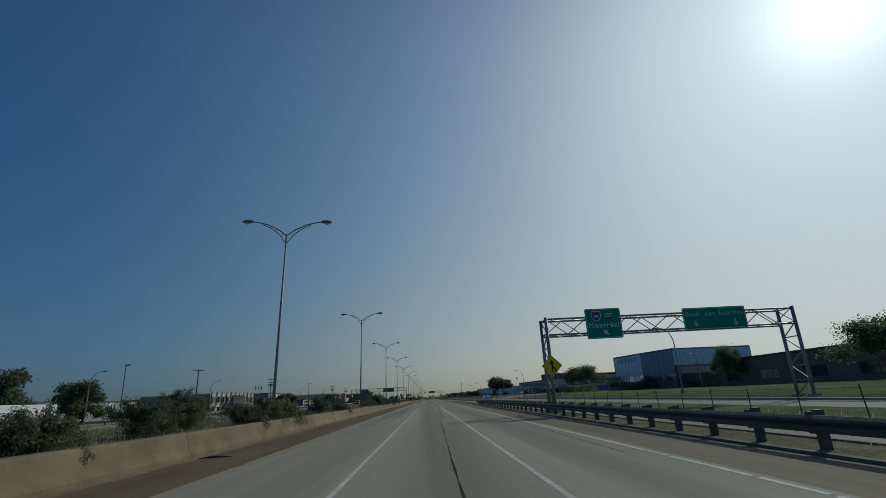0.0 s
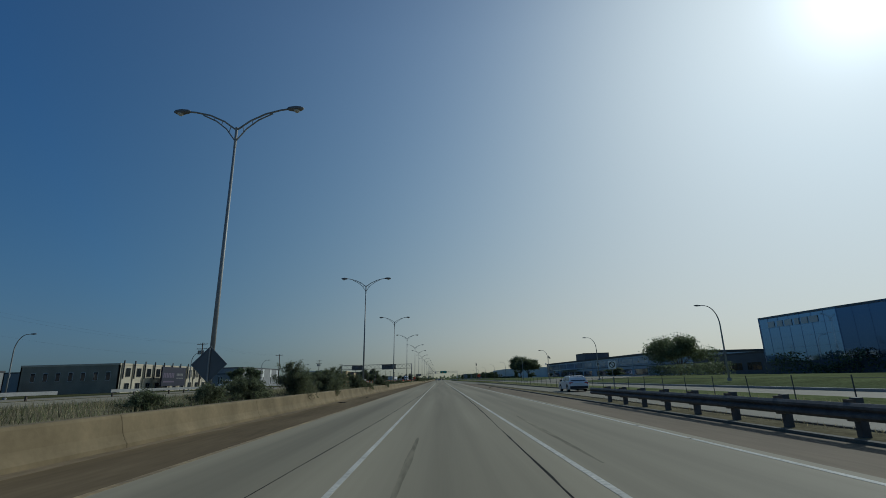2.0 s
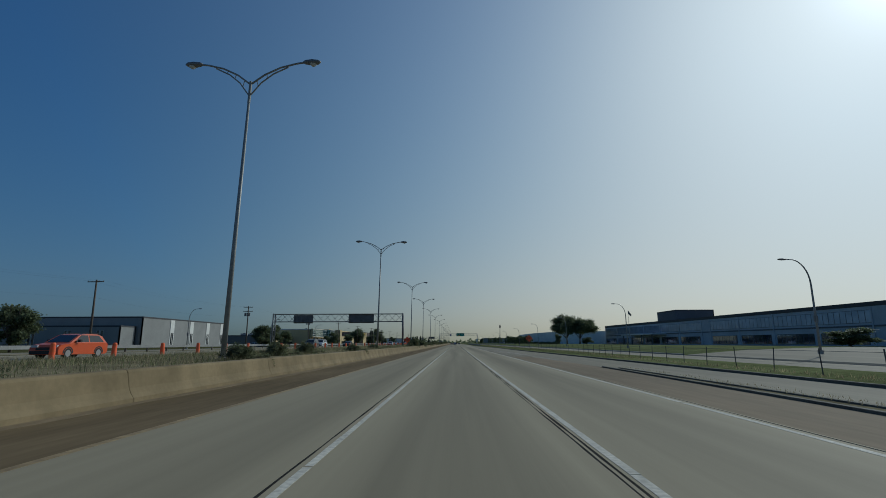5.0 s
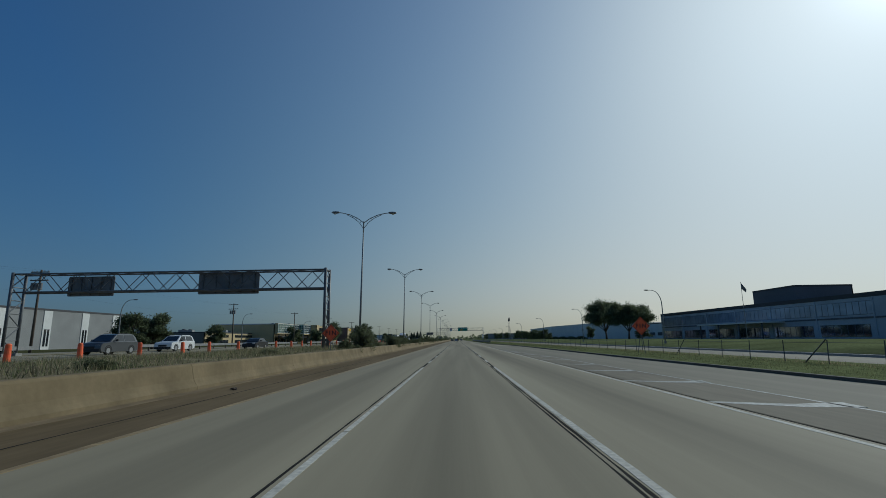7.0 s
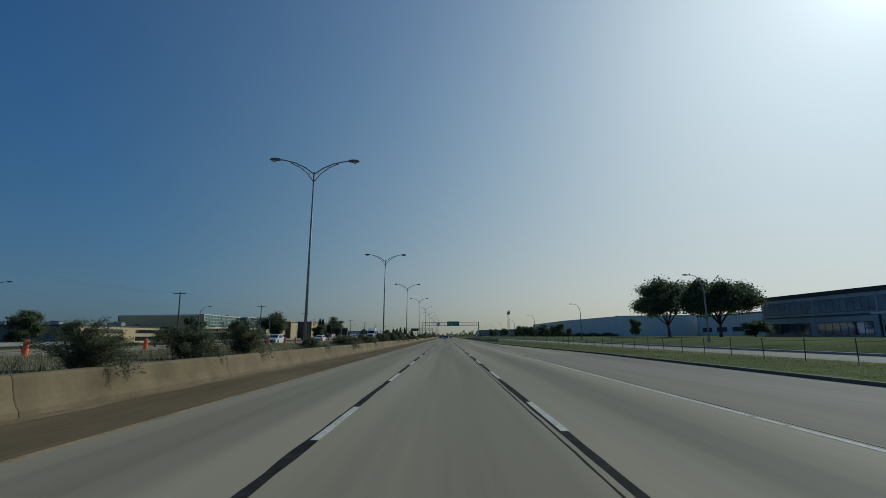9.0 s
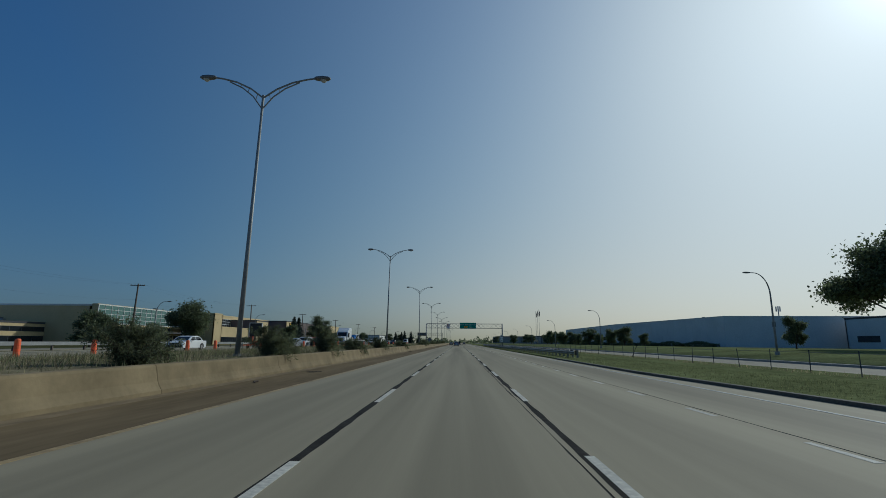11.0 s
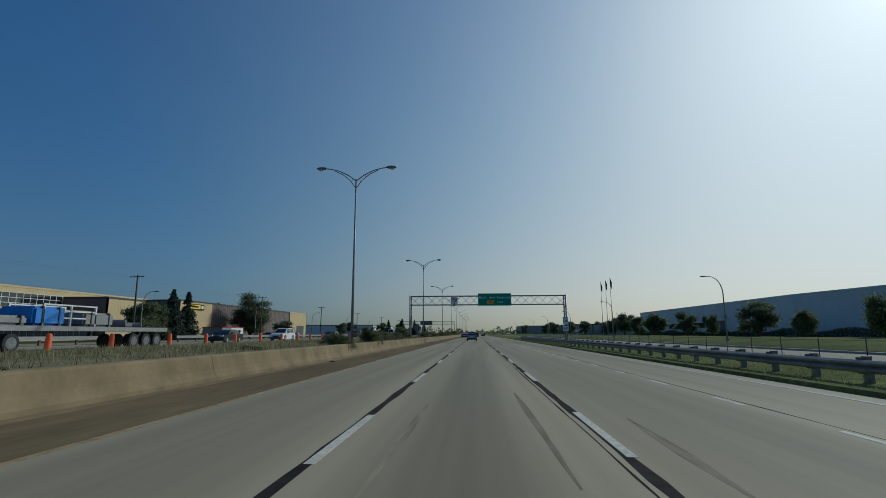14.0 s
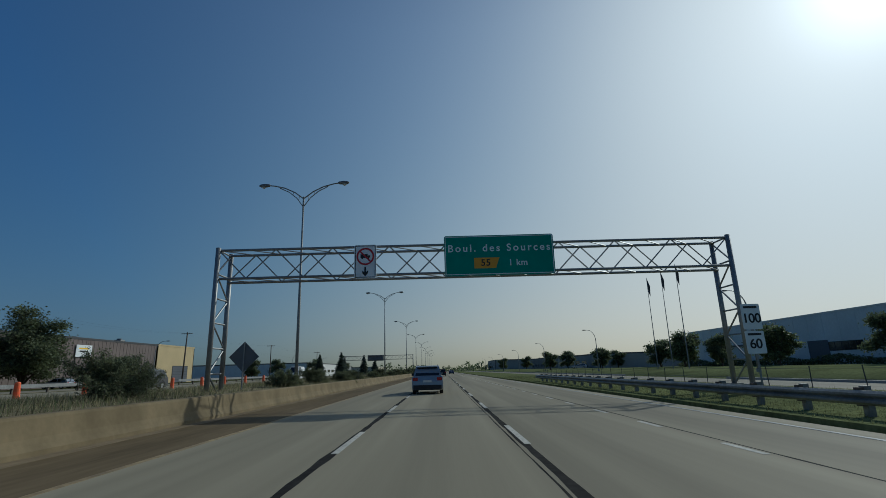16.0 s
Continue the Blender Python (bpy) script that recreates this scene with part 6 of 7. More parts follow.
for x, y in ((36, 548.5), (36.2, 554), (36.4, 560)):
    t = thing("flagpole", "tall white flagpole with a furled flag", "flagpole", "flagpoles", at=(x, y, 0.7))
    b = bmesh.new()
    tube(b, [(0, 0, 0), (0, 0, 15.5)], [0.09, 0.035], 7)
    part("pole", b, M_STEEL, t)
    b = bmesh.new()
    rings(b, [[(0.05, 0, 15.3), (0.5, 0.1, 14.0), (0.4, 0.15, 12.2), (0.05, 0.02, 13)], [(0.05, 0.04, 15.3), (0.5, 0.14, 14.0), (0.4, 0.19, 12.2), (0.05, 0.06, 13)]])
    part("flag", b, M_TRIM, t)
for x, y, w, l, h, m in ((52, 640, 50, 60, 5.5, M_GREYWALL), (60, 730, 60, 80, 7, M_DARKWALL), (40, 850, 70, 60, 8, M_GREYWALL), (120, 600, 60, 60, 7, M_BLUEWALL), (90, 395, 60, 50, 7.5, M_BLUEWALL)):
    F = shell("far_hall", "distant flat-roofed industrial hall", [(x, y), (x, y + l), (x + w, y + l), (x + w, y)], 0.0, h, m, group="far halls")
    windows(F, (x, y + l), (x, y), [(3 + 9 * i, 9 + 9 * i) for i in range(int(l / 9) - 1)], 2.0, 3.4, bars=3)

# ---- small signs and roadworks ----
for x, y, post in ((-9.68, 246.5, 0.5), (14.7, 249, 0.0)):
    d = diamond("roadworks_sign", "orange diamond end-of-works sign on a thin stand", 0.72 if x > 0 else 0.66, M_SIGNORANGE, (x, y, 2.27 if x > 0 else 1.97))
    lettering("FIN", 0.46, 0, 0, -0.004, M_SIGNBLACK, d, spread=1.35)
    b = bmesh.new()
    for s_ in (-0.3, 0.3):
        tube(b, [(0, 0.05, -0.3), (s_, 0.3, -2.2 if x > 0 else -1.4)], 0.025, 6)
    tube(b, [(0, 0.05, -1.9 if x > 0 else -1.3), (0, 0.05, 0.6)], 0.025, 6)
    part("stand", b, M_DARKSTEEL, d)
for x, y, z in ((-10.5, 80.6, 2.28), (-10.3, 502.5, 2.4)):
    d = diamond("warning_sign", "diamond sign seen from its bare metal back", 0.8, M_BACK, (x, y, z), M_DARKSTEEL)
    b = bmesh.new()
    tube(b, [(0, -0.05, -z + 0.5), (0, -0.05, 0.7)], 0.04, 6)
    part("post", b, M_STEEL, d)
np_ = thing("prohibition_sign", "square white sign with a black prohibition ring", "road sign", at=(14.4, 101, 0.1))
b = bmesh.new()
plate(b, -0.33, 0.33, 1.75, 2.42, 0, 0.02, 0.05)
part("panel", b, M_SIGNWHITE, np_)
b = bmesh.new()
for k in range(20):
    a0, a1 = 2 * math.pi * k / 20, 2 * math.pi * (k + 1) / 20
    pts = [(r_ * math.cos(a), 2.085 + r_ * math.sin(a)) for r_, a in ((0.26, a0), (0.26, a1), (0.19, a1), (0.19, a0))]
    rings(b, [[(u, -0.006, v) for u, v in pts], [(u, 0.001, v) for u, v in pts]])
pts = [(-0.18, 2.22), (-0.14, 2.27), (0.18, 1.95), (0.14, 1.9)]
rings(b, [[(u, -0.007, v) for u, v in pts], [(u, 0.001, v) for u, v in pts]])
part("ring", b, M_SIGNBLACK, np_)
b = bmesh.new()
tube(b, [(0, 0.05, -0.2), (0, 0.05, 2.4)], 0.03, 6)
part("post", b, M_STEEL, np_)
mk = thing("hazard_marker", "yellow and black chevron hazard marker on a post", "road sign", at=(16.5, 67.4, 0.1))
b = bmesh.new()
plate(b, -0.2, 0.2, -0.15, 1.24, 0, 0.02, 0.03)
part("panel", b, M_SIGNYELLOW, mk)
for k in range(3):
    b = bmesh.new()
    z = -0.12 + 0.47 * k
    pts = [(-0.19, z), (0, z + 0.16), (0.19, z), (0.19, z + 0.22), (0, z + 0.38), (-0.19, z + 0.22)]
    for tri_ in ((0, 1, 4, 5), (1, 2, 3, 4)):
        rings(b, [[(pts[i][0], -0.006, pts[i][1]) for i in tri_], [(pts[i][0], 0.001, pts[i][1]) for i in tri_]])
    part("chevron", b, M_SIGNBLACK, mk)
b = bmesh.new()
tube(b, [(0, 0.05, -0.3), (0, 0.05, 1.2)], 0.03, 6)
part("post", b, M_STEEL, mk)


def drum():
    t = thing("traffic_drum", "tall orange roadworks drum with pale bands", "traffic drum", "roadworks drums")
    b = bmesh.new()
    tube(b, [(0, 0, 0), (0, 0, 0.1)], [0.28, 0.26], 14)
    part("base", b, M_RUBBER, t)
    b = bmesh.new()
    tube(b, [(0, 0, 0.1), (0, 0, 0.35), (0, 0, 0.36), (0, 0, 0.7), (0, 0, 0.71), (0, 0, 1.1), (0, 0, 1.18)], [0.175, 0.172, 0.165, 0.162, 0.155, 0.15, 0.09], 14)
    part("body", b, M_DRUM, t, smooth=False)
    for z in (0.5, 0.85):
        b = bmesh.new()
        tube(b, [(0, 0, z - 0.07), (0, 0, z + 0.07)], [0.17 if z < 0.6 else 0.162, 0.168 if z < 0.6 else 0.159], 14)
        part("band", b, M_SIGNORANGE, t, "faded reflective band")
    return t


dr = drum()
dr.matrix_basis = pose(-22.4, 170.7, OPP) @ Matrix.Diagonal((0.95, 0.95, 0.92, 1))
for i in range(1, 74):
    if i % 11 == 7:
        continue
    y = 170.7 + 5.19 * i
    copy_thing(dr, pose(-22.4 + random.uniform(-0.2, 0.2), y + random.uniform(-0.3, 0.3), OPP, random.uniform(-3, 3), random.uniform(-2, 2), random.uniform(0, 360)) @ Matrix.Diagonal((0.95, 0.95, 0.92, 1)))
# debris along the shoulders
for x, y, l in ((-6.9, 16.5, 1.0), (-7.1, 52, .8), (-7.0, 93, .6), (-6.7, 224, .5), (-6.9, 345, .9), (-7.1, 402, .7), (-7.2, 441, .5), (7.0, 132, .5), (-6.4, 101, .4)):
    t = thing("debris", "thin dry scrap of bark on the shoulder", "debris", "debris", at=(x, y, 0.0), turn=random.uniform(0, 180))
    b = bmesh.new()
    tube(b, [(-l / 2, 0, 0.01), (-l / 5, 0.08, 0.03), (0, -0.02, 0.035), (l / 5, 0.03, 0.025), (l / 2, 0.1, 0.01)], [0.012, 0.03, 0.035, 0.028, 0.01], 6)
    part("scrap", b, M_BARK, t)


# ---- vehicles ----
def wheel(t, x, y, r, w=0.22, dual=False):
    b = bmesh.new()
    s = 1 if x > 0 else -1
    k = 18
    prof = [(-w / 2, r * 0.62), (-w / 2, r * 0.93), (-w / 2 + 0.03, r), (w / 2 - 0.03, r), (w / 2, r * 0.93), (w / 2, r * 0.62)]
    rings(b, [[(x + u, y + q * math.cos(2 * math.pi * i / k), r + q * math.sin(2 * math.pi * i / k)) for i in range(k)] for u, q in prof])
    wh = part("wheel", b, M_RUBBER, t, smooth=False)
    b = bmesh.new()
    rr = [(s * (w / 2 + 0.004), r * 0.62), (s * (w / 2 - 0.02), r * 0.5), (s * (w / 2 - 0.05), r * 0.22), (s * (w / 2 + 0.0), r * 0.18), (s * (w / 2 + 0.005), 0.02)]
    rings(b, [[(x + u, y + q * math.cos(2 * math.pi * i / k), r + q * math.sin(2 * math.pi * i / k)) for i in range(k)] for u, q in rr])
    part("rim", b, M_RIM if r < 0.45 else M_DARKSTEEL, wh)


SHAPES = {
    # length, width, height, belt, body outline, roof outline (along, up), wheel radius, wheel places
    "suv": (4.8, 1.92, 1.74, 1.08,
            [(-2.36, 0.32), (-2.4, 0.5), (-2.38, 0.78), (-2.3, 1.08), (1.2, 1.08), (2.15, 0.98), (2.34, 0.82), (2.4, 0.55), (2.33, 0.3), (2.0, 0.24), (-2.1, 0.24)],
            [(-2.28, 1.06), (-2.12, 1.45), (-1.92, 1.68), (-1.5, 1.74), (-0.2, 1.74), (0.3, 1.67), (1.22, 1.06)], 0.36, (-1.42, 1.45)),
    "sedan": (4.6, 1.8, 1.45, 0.95,
              [(-2.26, 0.3), (-2.3, 0.5), (-2.28, 0.9), (-2.15, 0.97), (-1.5, 0.95), (1.1, 0.93), (2.0, 0.8), (2.25, 0.62), (2.28, 0.4), (2.2, 0.24), (-2.1, 0.22)],
              [(-1.75, 0.93), (-1.1, 1.36), (-0.6, 1.45), (0.1, 1.43), (0.45, 1.36), (1.25, 0.92)], 0.32, (-1.35, 1.4)),
    "hatch": (4.4, 1.84, 1.58, 1.0,
              [(-2.16, 0.32), (-2.2, 0.52), (-2.18, 0.85), (-2.08, 1.02), (1.1, 0.99), (1.95, 0.88), (2.15, 0.7), (2.2, 0.45), (2.12, 0.26), (-2.0, 0.24)],
              [(-2.08, 1.0), (-1.75, 1.42), (-1.35, 1.55), (-0.4, 1.58), (0.25, 1.5), (1.2, 0.98)], 0.34, (-1.3, 1.35)),
    "pickup": (5.8, 2.0, 1.88, 1.2,
               [(-2.86, 0.5), (-2.9, 0.62), (-2.88, 1.18), (-2.8, 1.22), (1.2, 1.2), (2.6, 1.12), (2.85, 0.95), (2.9, 0.55), (2.8, 0.36), (-2.6, 0.42)],
               [(-1.1, 1.18), (-1.0, 1.76), (-0.8, 1.87), (0.3, 1.88), (0.6, 1.8), (1.35, 1.18)], 0.4, (-1.75, 1.8)),
    "van": (5.4, 2.0, 2.3, 1.25,
            [(-2.66, 0.4), (-2.7, 0.6), (-2.68, 1.25), (1.7, 1.25), (2.5, 1.08), (2.66, 0.8), (2.7, 0.5), (2.6, 0.32), (-2.5, 0.32)],
            [(-2.66, 1.23), (-2.6, 2.15), (-2.4, 2.28), (0.9, 2.3), (1.2, 2.2), (1.85, 1.23)], 0.36, (-1.5, 1.6)),
}


def car(shape, material, label, at, turn=0.0, group=""):
    ln, w, h, belt, body, roof, r, ws = SHAPES[shape]
    t = thing("car" if shape != "pickup" else "pickup_truck", label, "car", group, at=at, turn=turn)
    b = bmesh.new()
    cy, cz = 0.0, 0.65
    secs = []
    for x, s in ((-w / 2, 0.955), (-w / 2 + 0.05, 0.985), (-w / 2 + 0.16, 1.0), (w / 2 - 0.16, 1.0), (w / 2 - 0.05, 0.985), (w / 2, 0.955)):
        secs.append([(x, cy + (u - cy) * (s + 1) / 2, cz + (v - cz) * s) for u, v in body])
    rings(b, secs)
    part("body", b, material, t)

    def half(z, f=0.0):
        return w / 2 - 0.07 - (z - belt) * 0.27 + f

    b = bmesh.new()
    rings(b, [[(-half(v), u, v) for u, v in roof], [(half(v), u, v) for u, v in roof]])
    part("cabin", b, material, t)
    # glass: side windows, windscreen, rear window
    ys = [u for u, v in roof]
    top = max(v for u, v in roof) - 0.1
    low = belt + 0.05

    def along(z, front):
        pts = roof if front else roof[::-1]
        best = None
        for (u0, v0), (u1, v1) in zip(pts, pts[1:]):
            if (v0 - z) * (v1 - z) <= 0 and v0 != v1:
                best = u0 + (u1 - u0) * (z - v0) / (v1 - v0)
        return best

    fr_low, fr_top = along(low, True), along(top, True)
    re_low, re_top = along(low, False), along(top, False)
    mid = (fr_low + re_low) / 2
    for s in (-1, 1):
        spans = ((mid + 0.05, fr_low - 0.3, mid + 0.05, fr_top - 0.12), (re_low + 0.22, mid - 0.05, re_top + 0.15, mid - 0.05))
        if shape == "van":
            spans = spans[:1]
        for a0, a1, c0, c1 in spans:
            b = bmesh.new()
            q = [(a0, low), (a1, low), (c1, top), (c0, top)]
            rings(b, [[(s * half(v, -0.02), u, v) for u, v in q], [(s * half(v, 0.012), u, v) for u, v in q]])
            part("side_window", b, M_AUTOGLASS, t)
        b = bmesh.new()
        box(b, s * (w / 2 + 0.0), s * (w / 2 + 0.2), fr_low - 0.55, fr_low - 0.4, belt + 0.02, belt + 0.2)
        part("mirror", b, M_PLASTIC, t)
    for nm, zl, sgn in (("windscreen", True, 1), ("rear_window", False, -1)):
        a, c = (fr_low, fr_top) if zl else (re_low, re_top)
        b = bmesh.new()
        g = 0.12
        lo_q = [(-half(low) + g, a, low), (half(low) - g, a, low), (half(top) - g, c, top), (-half(top) + g, c, top)]
        rings(b, [[(x, y + sgn * 0.02, z + 0.012) for x, y, z in lo_q], [(x, y - sgn * 0.03, z - 0.02) for x, y, z in lo_q]])
        part(nm, b, M_AUTOGLASS, t)
    yb = min(u for u, v in body)
    yf = max(u for u, v in body)
    for s in (-1, 1):
        b = bmesh.new()
        box(b, s * (w / 2 - 0.36), s * (w / 2 - 0.04), yb + 0.02, yb + 0.16, belt - 0.26, belt - 0.06)
        part("tail_lamp", b, M_TAIL, t, "red tail lamp")
        b = bmesh.new()
        box(b, s * (w / 2 - 0.5), s * (w / 2 - 0.1), yf - 0.22, yf - 0.06, 0.68, 0.84)
        part("head_lamp", b, M_HEAD, t, "clear head lamp")
    b = bmesh.new()
    box(b, -w / 2 + 0.08, w / 2 - 0.08, yb - 0.03, yb + 0.12, 0.3, 0.56)
    part("rear_bumper", b, M_PLASTIC, t)
    b = bmesh.new()
    box(b, -w / 2 + 0.1, w / 2 - 0.1, yf - 0.1, yf + 0.02, 0.3, 0.5)
    part("front_bumper", b, M_PLASTIC, t)
    b = bmesh.new()
    box(b, -0.45, 0.45, yf - 0.12, yf + 0.01, 0.54, 0.72)
    part("grille", b, M_PLASTIC, t)
    b = bmesh.new()
    box(b, -0.26, 0.26, yb - 0.012, yb + 0.05, 0.72, 0.86)
    part("number_plate", b, M_WHITEWALL, t, "blank pale plate")
    if shape in ("suv", "hatch"):
        for s in (-1, 1):
            b = bmesh.new()
            tube(b, [(s * (half(h) - 0.06), -1.6, h - 0.03), (s * (half(h) - 0.06), -1.4, h + 0.05), (s * (half(h) - 0.06), -0.1, h + 0.05), (s * (half(h) - 0.06), 0.1, h - 0.05)], 0.02, 5)
            part("roof_rail", b, M_PLASTIC, t)
        b = bmesh.new()
        box(b, -half(h) + 0.1, half(h) - 0.1, roof[2][0] - 0.22, roof[2][0] + 0.1, h - 0.1, h - 0.05)
        part("spoiler", b, material, t)
    if shape == "pickup":
        b = bmesh.new()
        box(b, -w / 2 + 0.15, w / 2 - 0.15, -2.75, -1.2, 1.19, 1.235)
        part("bed", b, M_PLASTIC, t)
    for y in ws:
        for s in (-1, 1):
            b = bmesh.new()
            k = 12
            arch = [(y + (r + 0.09) * math.cos(math.pi * i / k), r + (r + 0.09) * math.sin(math.pi * i / k)) for i in range(k + 1)]
            arch2 = [(y + (r + 0.01) * math.cos(math.pi * i / k), r + (r + 0.01) * math.sin(math.pi * i / k)) for i in range(k + 1)]
            loop = arch + arch2[::-1]
            rings(b, [[(s * (w / 2 - 0.12), u, v) for u, v in loop], [(s * (w / 2 + 0.012), u, v) for u, v in loop]])
            part("wheel_arch", b, M_PLASTIC, t)
            wheel(t, s * (w / 2 - 0.1), y, r)
    return t


# traffic ahead on the carriageway
car("suv", P_SILVER, "silver-blue crossover in the middle lane under the gantry", (-0.75, 509.9, 0))
car("sedan", P_GREY, "dark grey car far ahead in the lane beside the barrier", (-3.6, 572, 0))
car("suv", P_BLACK, "black crossover far ahead in the middle lane", (0.1, 598, 0))
car("sedan", P_BLUE, "dark blue car in the distance in the outer lane", (3.5, 660, 0))
car("hatch", P_WHITE, "white hatchback on the entrance ramp", (11.85, 104.6, 0)).scale = (0.92, 0.92, 0.86)
# queue on the opposite carriageway
Q = "opposite traffic"
car("pickup", P_WHITE, "white pickup truck on the far service road", (-43.0, 161, 0.42), 180, Q)
car("sedan", P_BLACK, "black saloon on the opposite carriageway", (-30, 175.5, OPP), 180, Q)
car("hatch", P_ORANGE, "orange-red car on the opposite carriageway", (-25.4, 181, OPP), 180, Q)
car("suv", P_GREY, "grey crossover beside the roadworks drums", (-30, 251, OPP), 180, Q)
car("suv", P_WHITE, "white crossover beside the roadworks drums", (-31.5, 263.5, OPP), 180, Q)
car("sedan", P_BLACK, "black car waiting beside the drums", (-28, 277, OPP), 180, Q)
car("sedan", P_WHITE, "white car far down the opposite carriageway", (-25.4, 342, OPP), 180, Q)
car("sedan", P_WHITE, "white saloon waiting on the opposite carriageway", (-28, 378, OPP), 180, Q)
car("suv", P_WHITE, "white crossover waiting on the opposite carriageway", (-28.2, 417.5, OPP), 180, Q)
car("sedan", P_GREY, "dark grey saloon behind the white one", (-31, 412.5, OPP), 180, Q)
car("sedan", P_SILVER, "pale silver saloon beside the drums", (-27.6, 410, OPP), 180, Q)
car("suv", P_BLACK, "black crossover in front of the lorry", (-25.4, 417.5, OPP), 180, Q)
car("sedan", P_BLACK, "black coupe beside the drums", (-28, 470, OPP), 180, Q)
car("suv", P_WHITE, "white crossover farther down the queue", (-27.5, 485, OPP), 180, Q)
car("sedan", P_BLACK, "black saloon behind the white crossover", (-25.4, 502, OPP), 180, Q)
car("suv", P_GREY, "grey crossover at the end of the queue", (-25.4, 519, OPP), 180, Q)
car("van", P_WHITE, "white van far down the opposite carriageway", (-25.4, 564, OPP), 180, Q)
for i, (x, y, p_) in enumerate(((-60, 555, P_SILVER), (-60, 560, P_GREY), (-60, 566, P_WHITE), (-60, 572, P_BLUE), (-62, 580, P_SILVER), (-62, 300, P_WHITE), (-62, 306, P_GREY), (45, 640, P_SILVER), (47, 646, P_WHITE), (49, 652, P_GREY))):
    car("sedan" if i % 2 else "hatch", p_, "parked car in front of the factory", (x, y, 0.27 if x < 0 else 0.72), 90, "parked cars")


# lorry with a flatbed trailer
L = thing("semi_truck", "white long-nose lorry with a loaded flatbed trailer", "truck", at=(-25.2, 432, OPP))
b = bmesh.new()
hood = [(0.25, 0.6), (0.05, 1.0), (0.1, 1.75), (0.35, 1.95), (1.9, 2.12), (1.9, 0.6)]
rings(b, [[(x, u, 0.62 + (v - 0.62) * f) for u, v in hood] for x, f in ((-1.05, 0.93), (-0.85, 1.0), (0.85, 1.0), (1.05, 0.93))])
part("hood", b, P_WHITE, L)
b = bmesh.new()
cab = [(1.85, 0.6), (1.85, 2.1), (2.45, 2.95), (2.6, 3.1), (4.2, 3.9), (5.9, 3.95), (5.95, 0.6)]
rings(b, [[(x, u, 0.62 + (v - 0.62) * f) for u, v in cab] for x, f in ((-1.22, 0.97), (-1.1, 1.0), (1.1, 1.0), (1.22, 0.97))])
part("cab", b, P_WHITE, L)
b = bmesh.new()
rings(b, [[(x, 1.84 + 0.6 * f * 0.95 - 0.03, 2.15 + 0.78 * f) for x, f in ((-1.0, 0), (1.0, 0), (0.95, 1), (-0.95, 1))], [(x, 1.84 + 0.6 * f * 0.95 + 0.05, 2.12 + 0.78 * f) for x, f in ((-1.0, 0), (1.0, 0), (0.95, 1), (-0.95, 1))]])
part("windscreen", b, M_AUTOGLASS, L)
for s in (-1, 1):
    b = bmesh.new()
    pts = [(2.2, 2.05), (3.3, 2.05), (3.3, 2.8), (2.6, 2.8)]
    rings(b, [[(s * 1.19, u, v) for u, v in pts], [(s * 1.235, u, v) for u, v in pts]])
    part("side_window", b, M_AUTOGLASS, L)
    b = bmesh.new()
    box(b, s * 1.2, s * 1.24, 3.35, 3.4, 0.9, 2.9)
    part("door_gap", b, M_PLASTIC, L)
    b = bmesh.new()
    box(b, s * 1.35, s * 1.6, 1.95, 2.1, 1.9, 2.8)
    part("mirror", b, M_PLASTIC, L)
    b = bmesh.new()
    box(b, s * 0.75, s * 1.07, 0.1, 0.3, 1.05, 1.3)
    part("head_lamp", b, M_HEAD, L)
    b = bmesh.new()
    tube(b, [(s * 0.95, 4.0, 0.75), (s * 0.95, 5.5, 0.75)], 0.32, 12)
    part("fuel_tank", b, M_STEEL, L)
b = bmesh.new()
box(b, -0.7, 0.7, 0.02, 0.12, 0.95, 1.75)
part("grille", b, M_PLASTIC, L)
b = bmesh.new()
box(b, -1.15, 1.15, -0.1, 0.3, 0.4, 0.8)
part("bumper", b, M_PLASTIC, L)
b = bmesh.new()
box(b, -0.45, 0.45, 1.0, 9.0, 0.75, 1.0)
part("chassis", b, M_PLASTIC, L)
for y in (1.25, 7.0, 8.3):
    for s in (-1, 1):
        wheel(L, s * 1.05, y, 0.5, 0.3)
trailer = thing("flatbed_trailer", "loaded flatbed trailer behind the white lorry", "trailer", at=(-25.2, 432, OPP))
b = bmesh.new()
box(b, -1.28, 1.28, 6.3, 21.0, 1.25, 1.45)
part("deck", b, M_WOOD, trailer)
b = bmesh.new()
box(b, -1.3, -1.25, 6.3, 21.0, 1.15, 1.42)
box(b, 1.25, 1.3, 6.3, 21.0, 1.15, 1.42)
part("side_rail", b, M_STEEL, trailer)
for y in (17.5, 18.8, 20.0):
    for s in (-1, 1):
        wheel(trailer, s * 1.05, y, 0.5, 0.3)
for y0, y1, z1, mt, lb in ((6.6, 9.2, 1.95, M_STEEL, "grey steel load on the trailer"), (9.5, 11.6, 2.5, M_TARP, "load under a bright blue tarpaulin"), (13.0, 15.5, 2.3, M_GREYWALL, "grey machine parts on the trailer")):
    t = thing("cargo", lb, "cargo", at=(-25.2, 432, OPP))
    b = bmesh.new()
    box(b, -1.1, 1.1, y0, y1, 1.45, z1)
    bmesh.ops.bevel(b, geom=b.edges[:], offset=0.12, segments=2, affect="EDGES")
    part("load", b, mt, t)
    b = bmesh.new()
    for y in (y0 + 0.5, y1 - 0.5):
        box(b, -1.13, 1.13, y, y + 0.08, 1.43, z1 + 0.015)
    part("strap", b, M_PLASTIC, t)
rack = thing("steel_rack", "pale welded steel rack carried on the trailer", "rack", at=(-25.2, 444.0, OPP + 1.45))
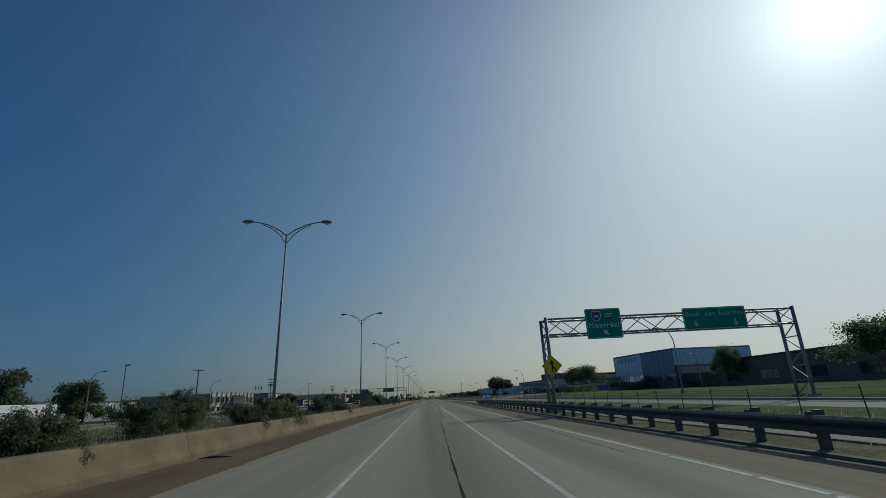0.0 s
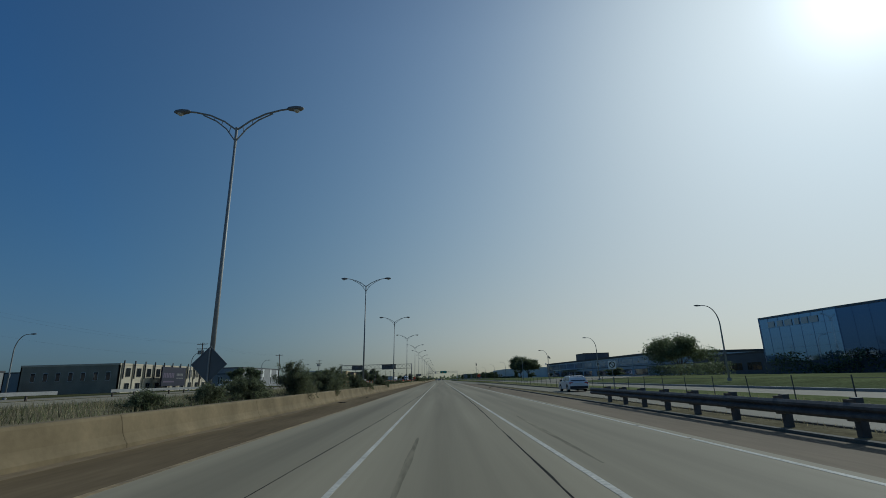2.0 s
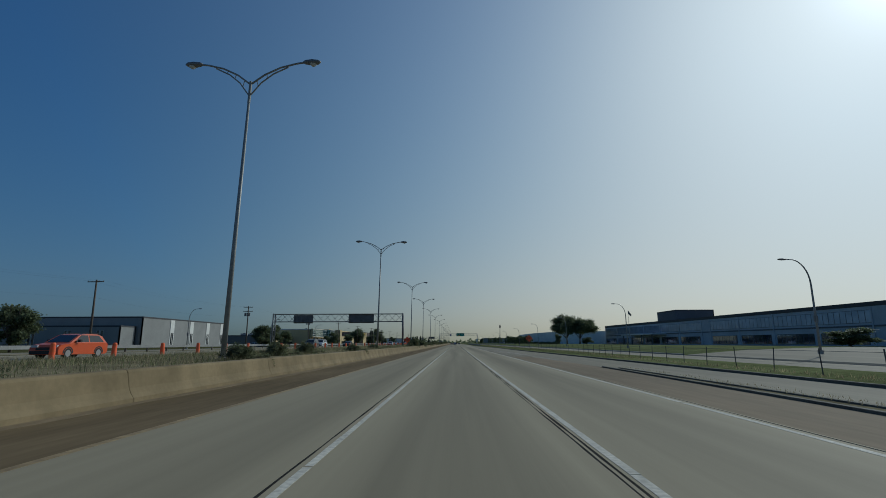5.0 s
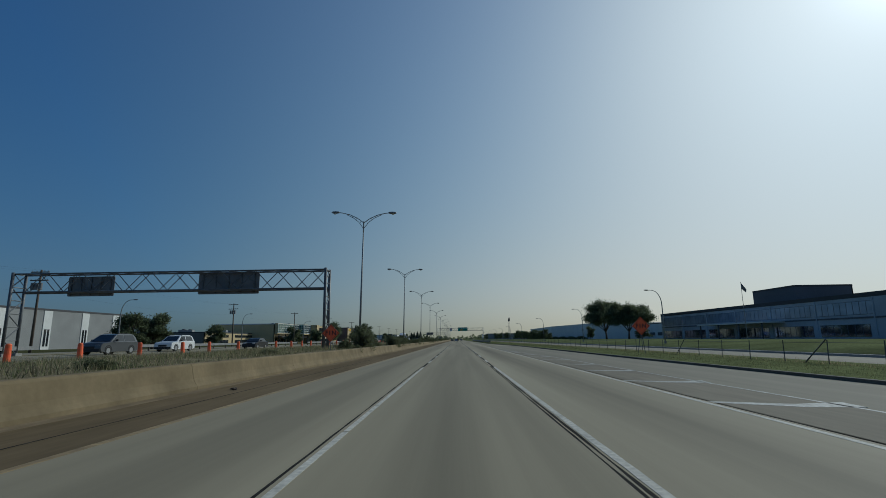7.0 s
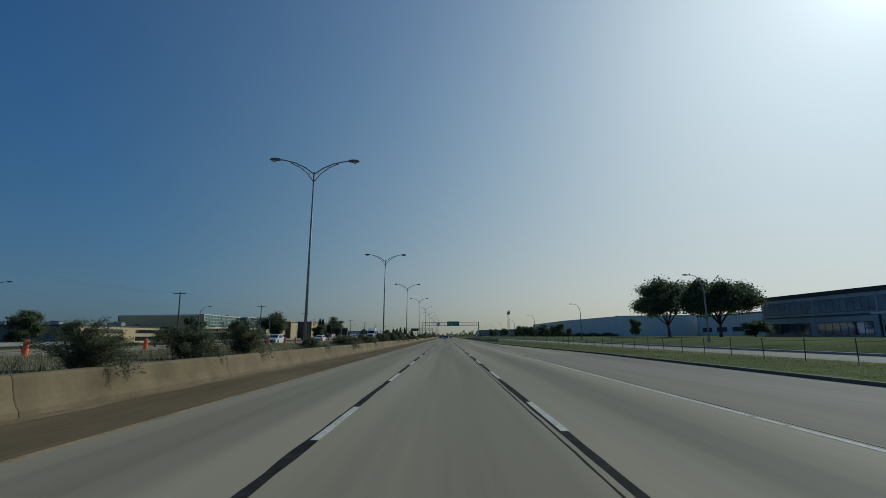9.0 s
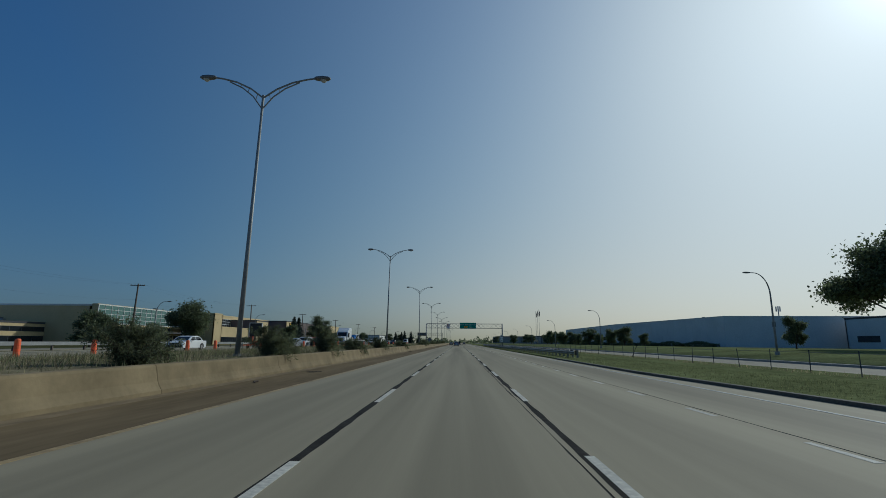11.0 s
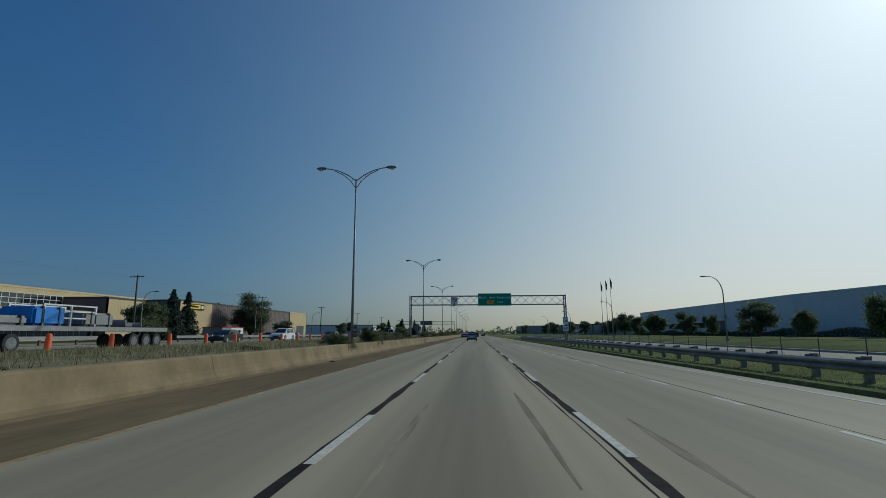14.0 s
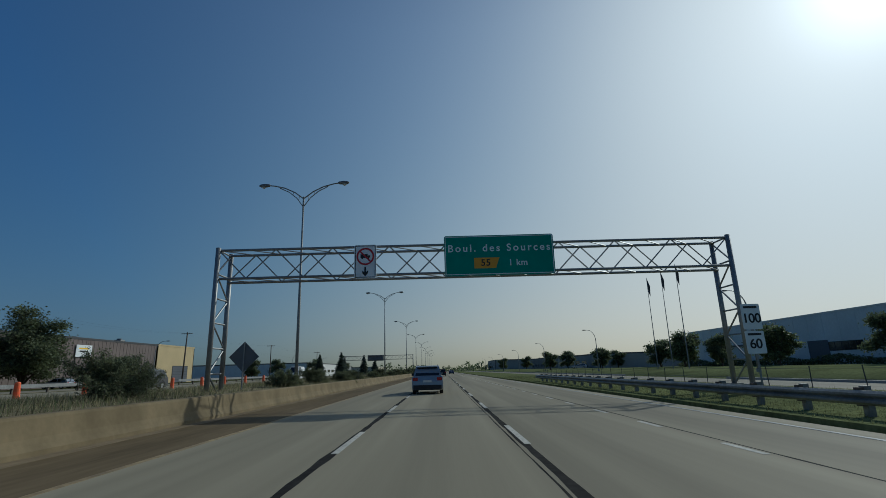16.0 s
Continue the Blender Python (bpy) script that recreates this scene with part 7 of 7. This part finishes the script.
for sx in (-1, 1):
    for y in (-1.9, 0.0, 1.9):
        b = bmesh.new()
        box(b, sx * 1.05 - 0.05, sx * 1.05 + 0.05, y - 0.05, y + 0.05, 0, 1.25)
        part("upright", b, M_WHITEWALL, rack)
    for z in (0.45, 0.85, 1.2):
        b = bmesh.new()
        box(b, sx * 1.05 - 0.04, sx * 1.05 + 0.04, -1.95, 1.95, z - 0.04, z + 0.04)
        part("rail", b, M_WHITEWALL, rack)
for k, (x, y, sx, sy, sz) in enumerate(((0.1, 434.6, 1.2, 1.4, 0.55), (-0.3, 436.9, 0.9, 1.0, 0.8), (0.2, 446.0, 1.5, 1.8, 0.5), (-0.2, 448.2, 1.1, 1.2, 0.35))):
    t = thing("machine_part", "dark machine part lashed to the flatbed trailer", "machine part", "trailer load", at=(-25.2 + x, y + 3, OPP + 1.45), turn=12 * k)
    b = bmesh.new()
    box(b, -sx / 2, sx / 2, -sy / 2, sy / 2, 0, sz * 0.6)
    bmesh.ops.bevel(b, geom=b.edges[:], offset=0.06, segments=1, affect="EDGES")
    part("housing", b, M_DARKSTEEL, t)
    b = bmesh.new()
    tube(b, [(-sx * 0.35, 0, sz * 0.75), (sx * 0.35, 0, sz * 0.75)], sz * 0.3, 10)
    part("drum", b, M_STEEL, t)

W = thing("box_trailer", "white box trailer parked beyond the opposite carriageway", "trailer", at=(-51.3, 66, 0.25))
b = bmesh.new()
box(b, -1.3, 1.3, -6, 3.9, 0.55, 3.0)
bmesh.ops.bevel(b, geom=b.edges[:], offset=0.06, segments=1, affect="EDGES")
part("box_body", b, M_WHITEWALL, W)
for y in (-4.5, -3.3):
    for s in (-1, 1):
        wheel(W, s * 1.05, y, 0.5, 0.3)
b = bmesh.new()
box(b, -0.4, 0.4, 2.2, 2.6, 0.0, 0.6)
part("landing_leg", b, M_PLASTIC, W)

# yard light beyond the service road
t = thing("yard_light", "thin dark yard light with a flat lantern", "lamp post", at=(-50, 84, 0.25))
b = bmesh.new()
tube(b, [(0, 0, 0), (0, 0, 9.0)], [0.1, 0.07], 8)
part("pole", b, M_DARKSTEEL, t)
b = bmesh.new()
box(b, -0.1, 0.75, -0.18, 0.18, 8.95, 9.13)
part("lantern", b, M_LUMI, t)

# arrow board on its trailer behind the drums
ab = thing("arrow_board", "black arrow board on an orange roadworks trailer", "arrow board", at=(-24.2, 386, OPP))
b = bmesh.new()
box(b, -0.72, 0.72, -0.06, 0.06, 1.5, 3.05)
bmesh.ops.bevel(b, geom=b.edges[:], offset=0.02, segments=1, affect="EDGES")
board = part("board", b, M_SIGNBLACK, ab, "black lamp board")
for x in (-0.75, 0.75):
    b = bmesh.new()
    box(b, x - 0.04, x + 0.04, -0.08, 0.08, 1.46, 3.09)
    part("side_rail", b, M_WHITEWALL, board)
b = bmesh.new()
box(b, -0.79, 0.79, -0.08, 0.08, 3.05, 3.12)
part("top_rail", b, M_WHITEWALL, board)
for x in (-0.35, 0.35):
    b = bmesh.new()
    box(b, x - 0.05, x + 0.05, 0.06, 0.16, 0.5, 3.0)
    part("mast", b, M_DRUM, ab, "orange painted mast")
for x in (-0.7, 0.7):
    b = bmesh.new()
    box(b, x - 0.05, x + 0.05, -1.6, 1.6, 0.42, 0.54)
    part("beam", b, M_DRUM, ab)
for y in (-1.55, 0.0, 1.55):
    b = bmesh.new()
    box(b, -0.75, 0.75, y - 0.05, y + 0.05, 0.44, 0.52)
    part("crossbeam", b, M_DRUM, ab)
for y in (-1.4, 1.4):
    for x in (-0.85, 0.85):
        b = bmesh.new()
        box(b, x - 0.04, x + 0.04, y - 0.04, y + 0.04, 0.03, 0.75)
        box(b, x - 0.12, x + 0.12, y - 0.12, y + 0.12, 0.0, 0.035)
        part("jack", b, M_STEEL, ab)
for x in (-0.95, 0.95):
    wheel(ab, x, 0.3, 0.3, 0.18)
b = bmesh.new()
box(b, -0.5, 0.5, 0.35, 1.2, 0.54, 1.0)
bmesh.ops.bevel(b, geom=b.edges[:], offset=0.04, segments=1, affect="EDGES")
part("battery_box", b, M_DRUM, ab)
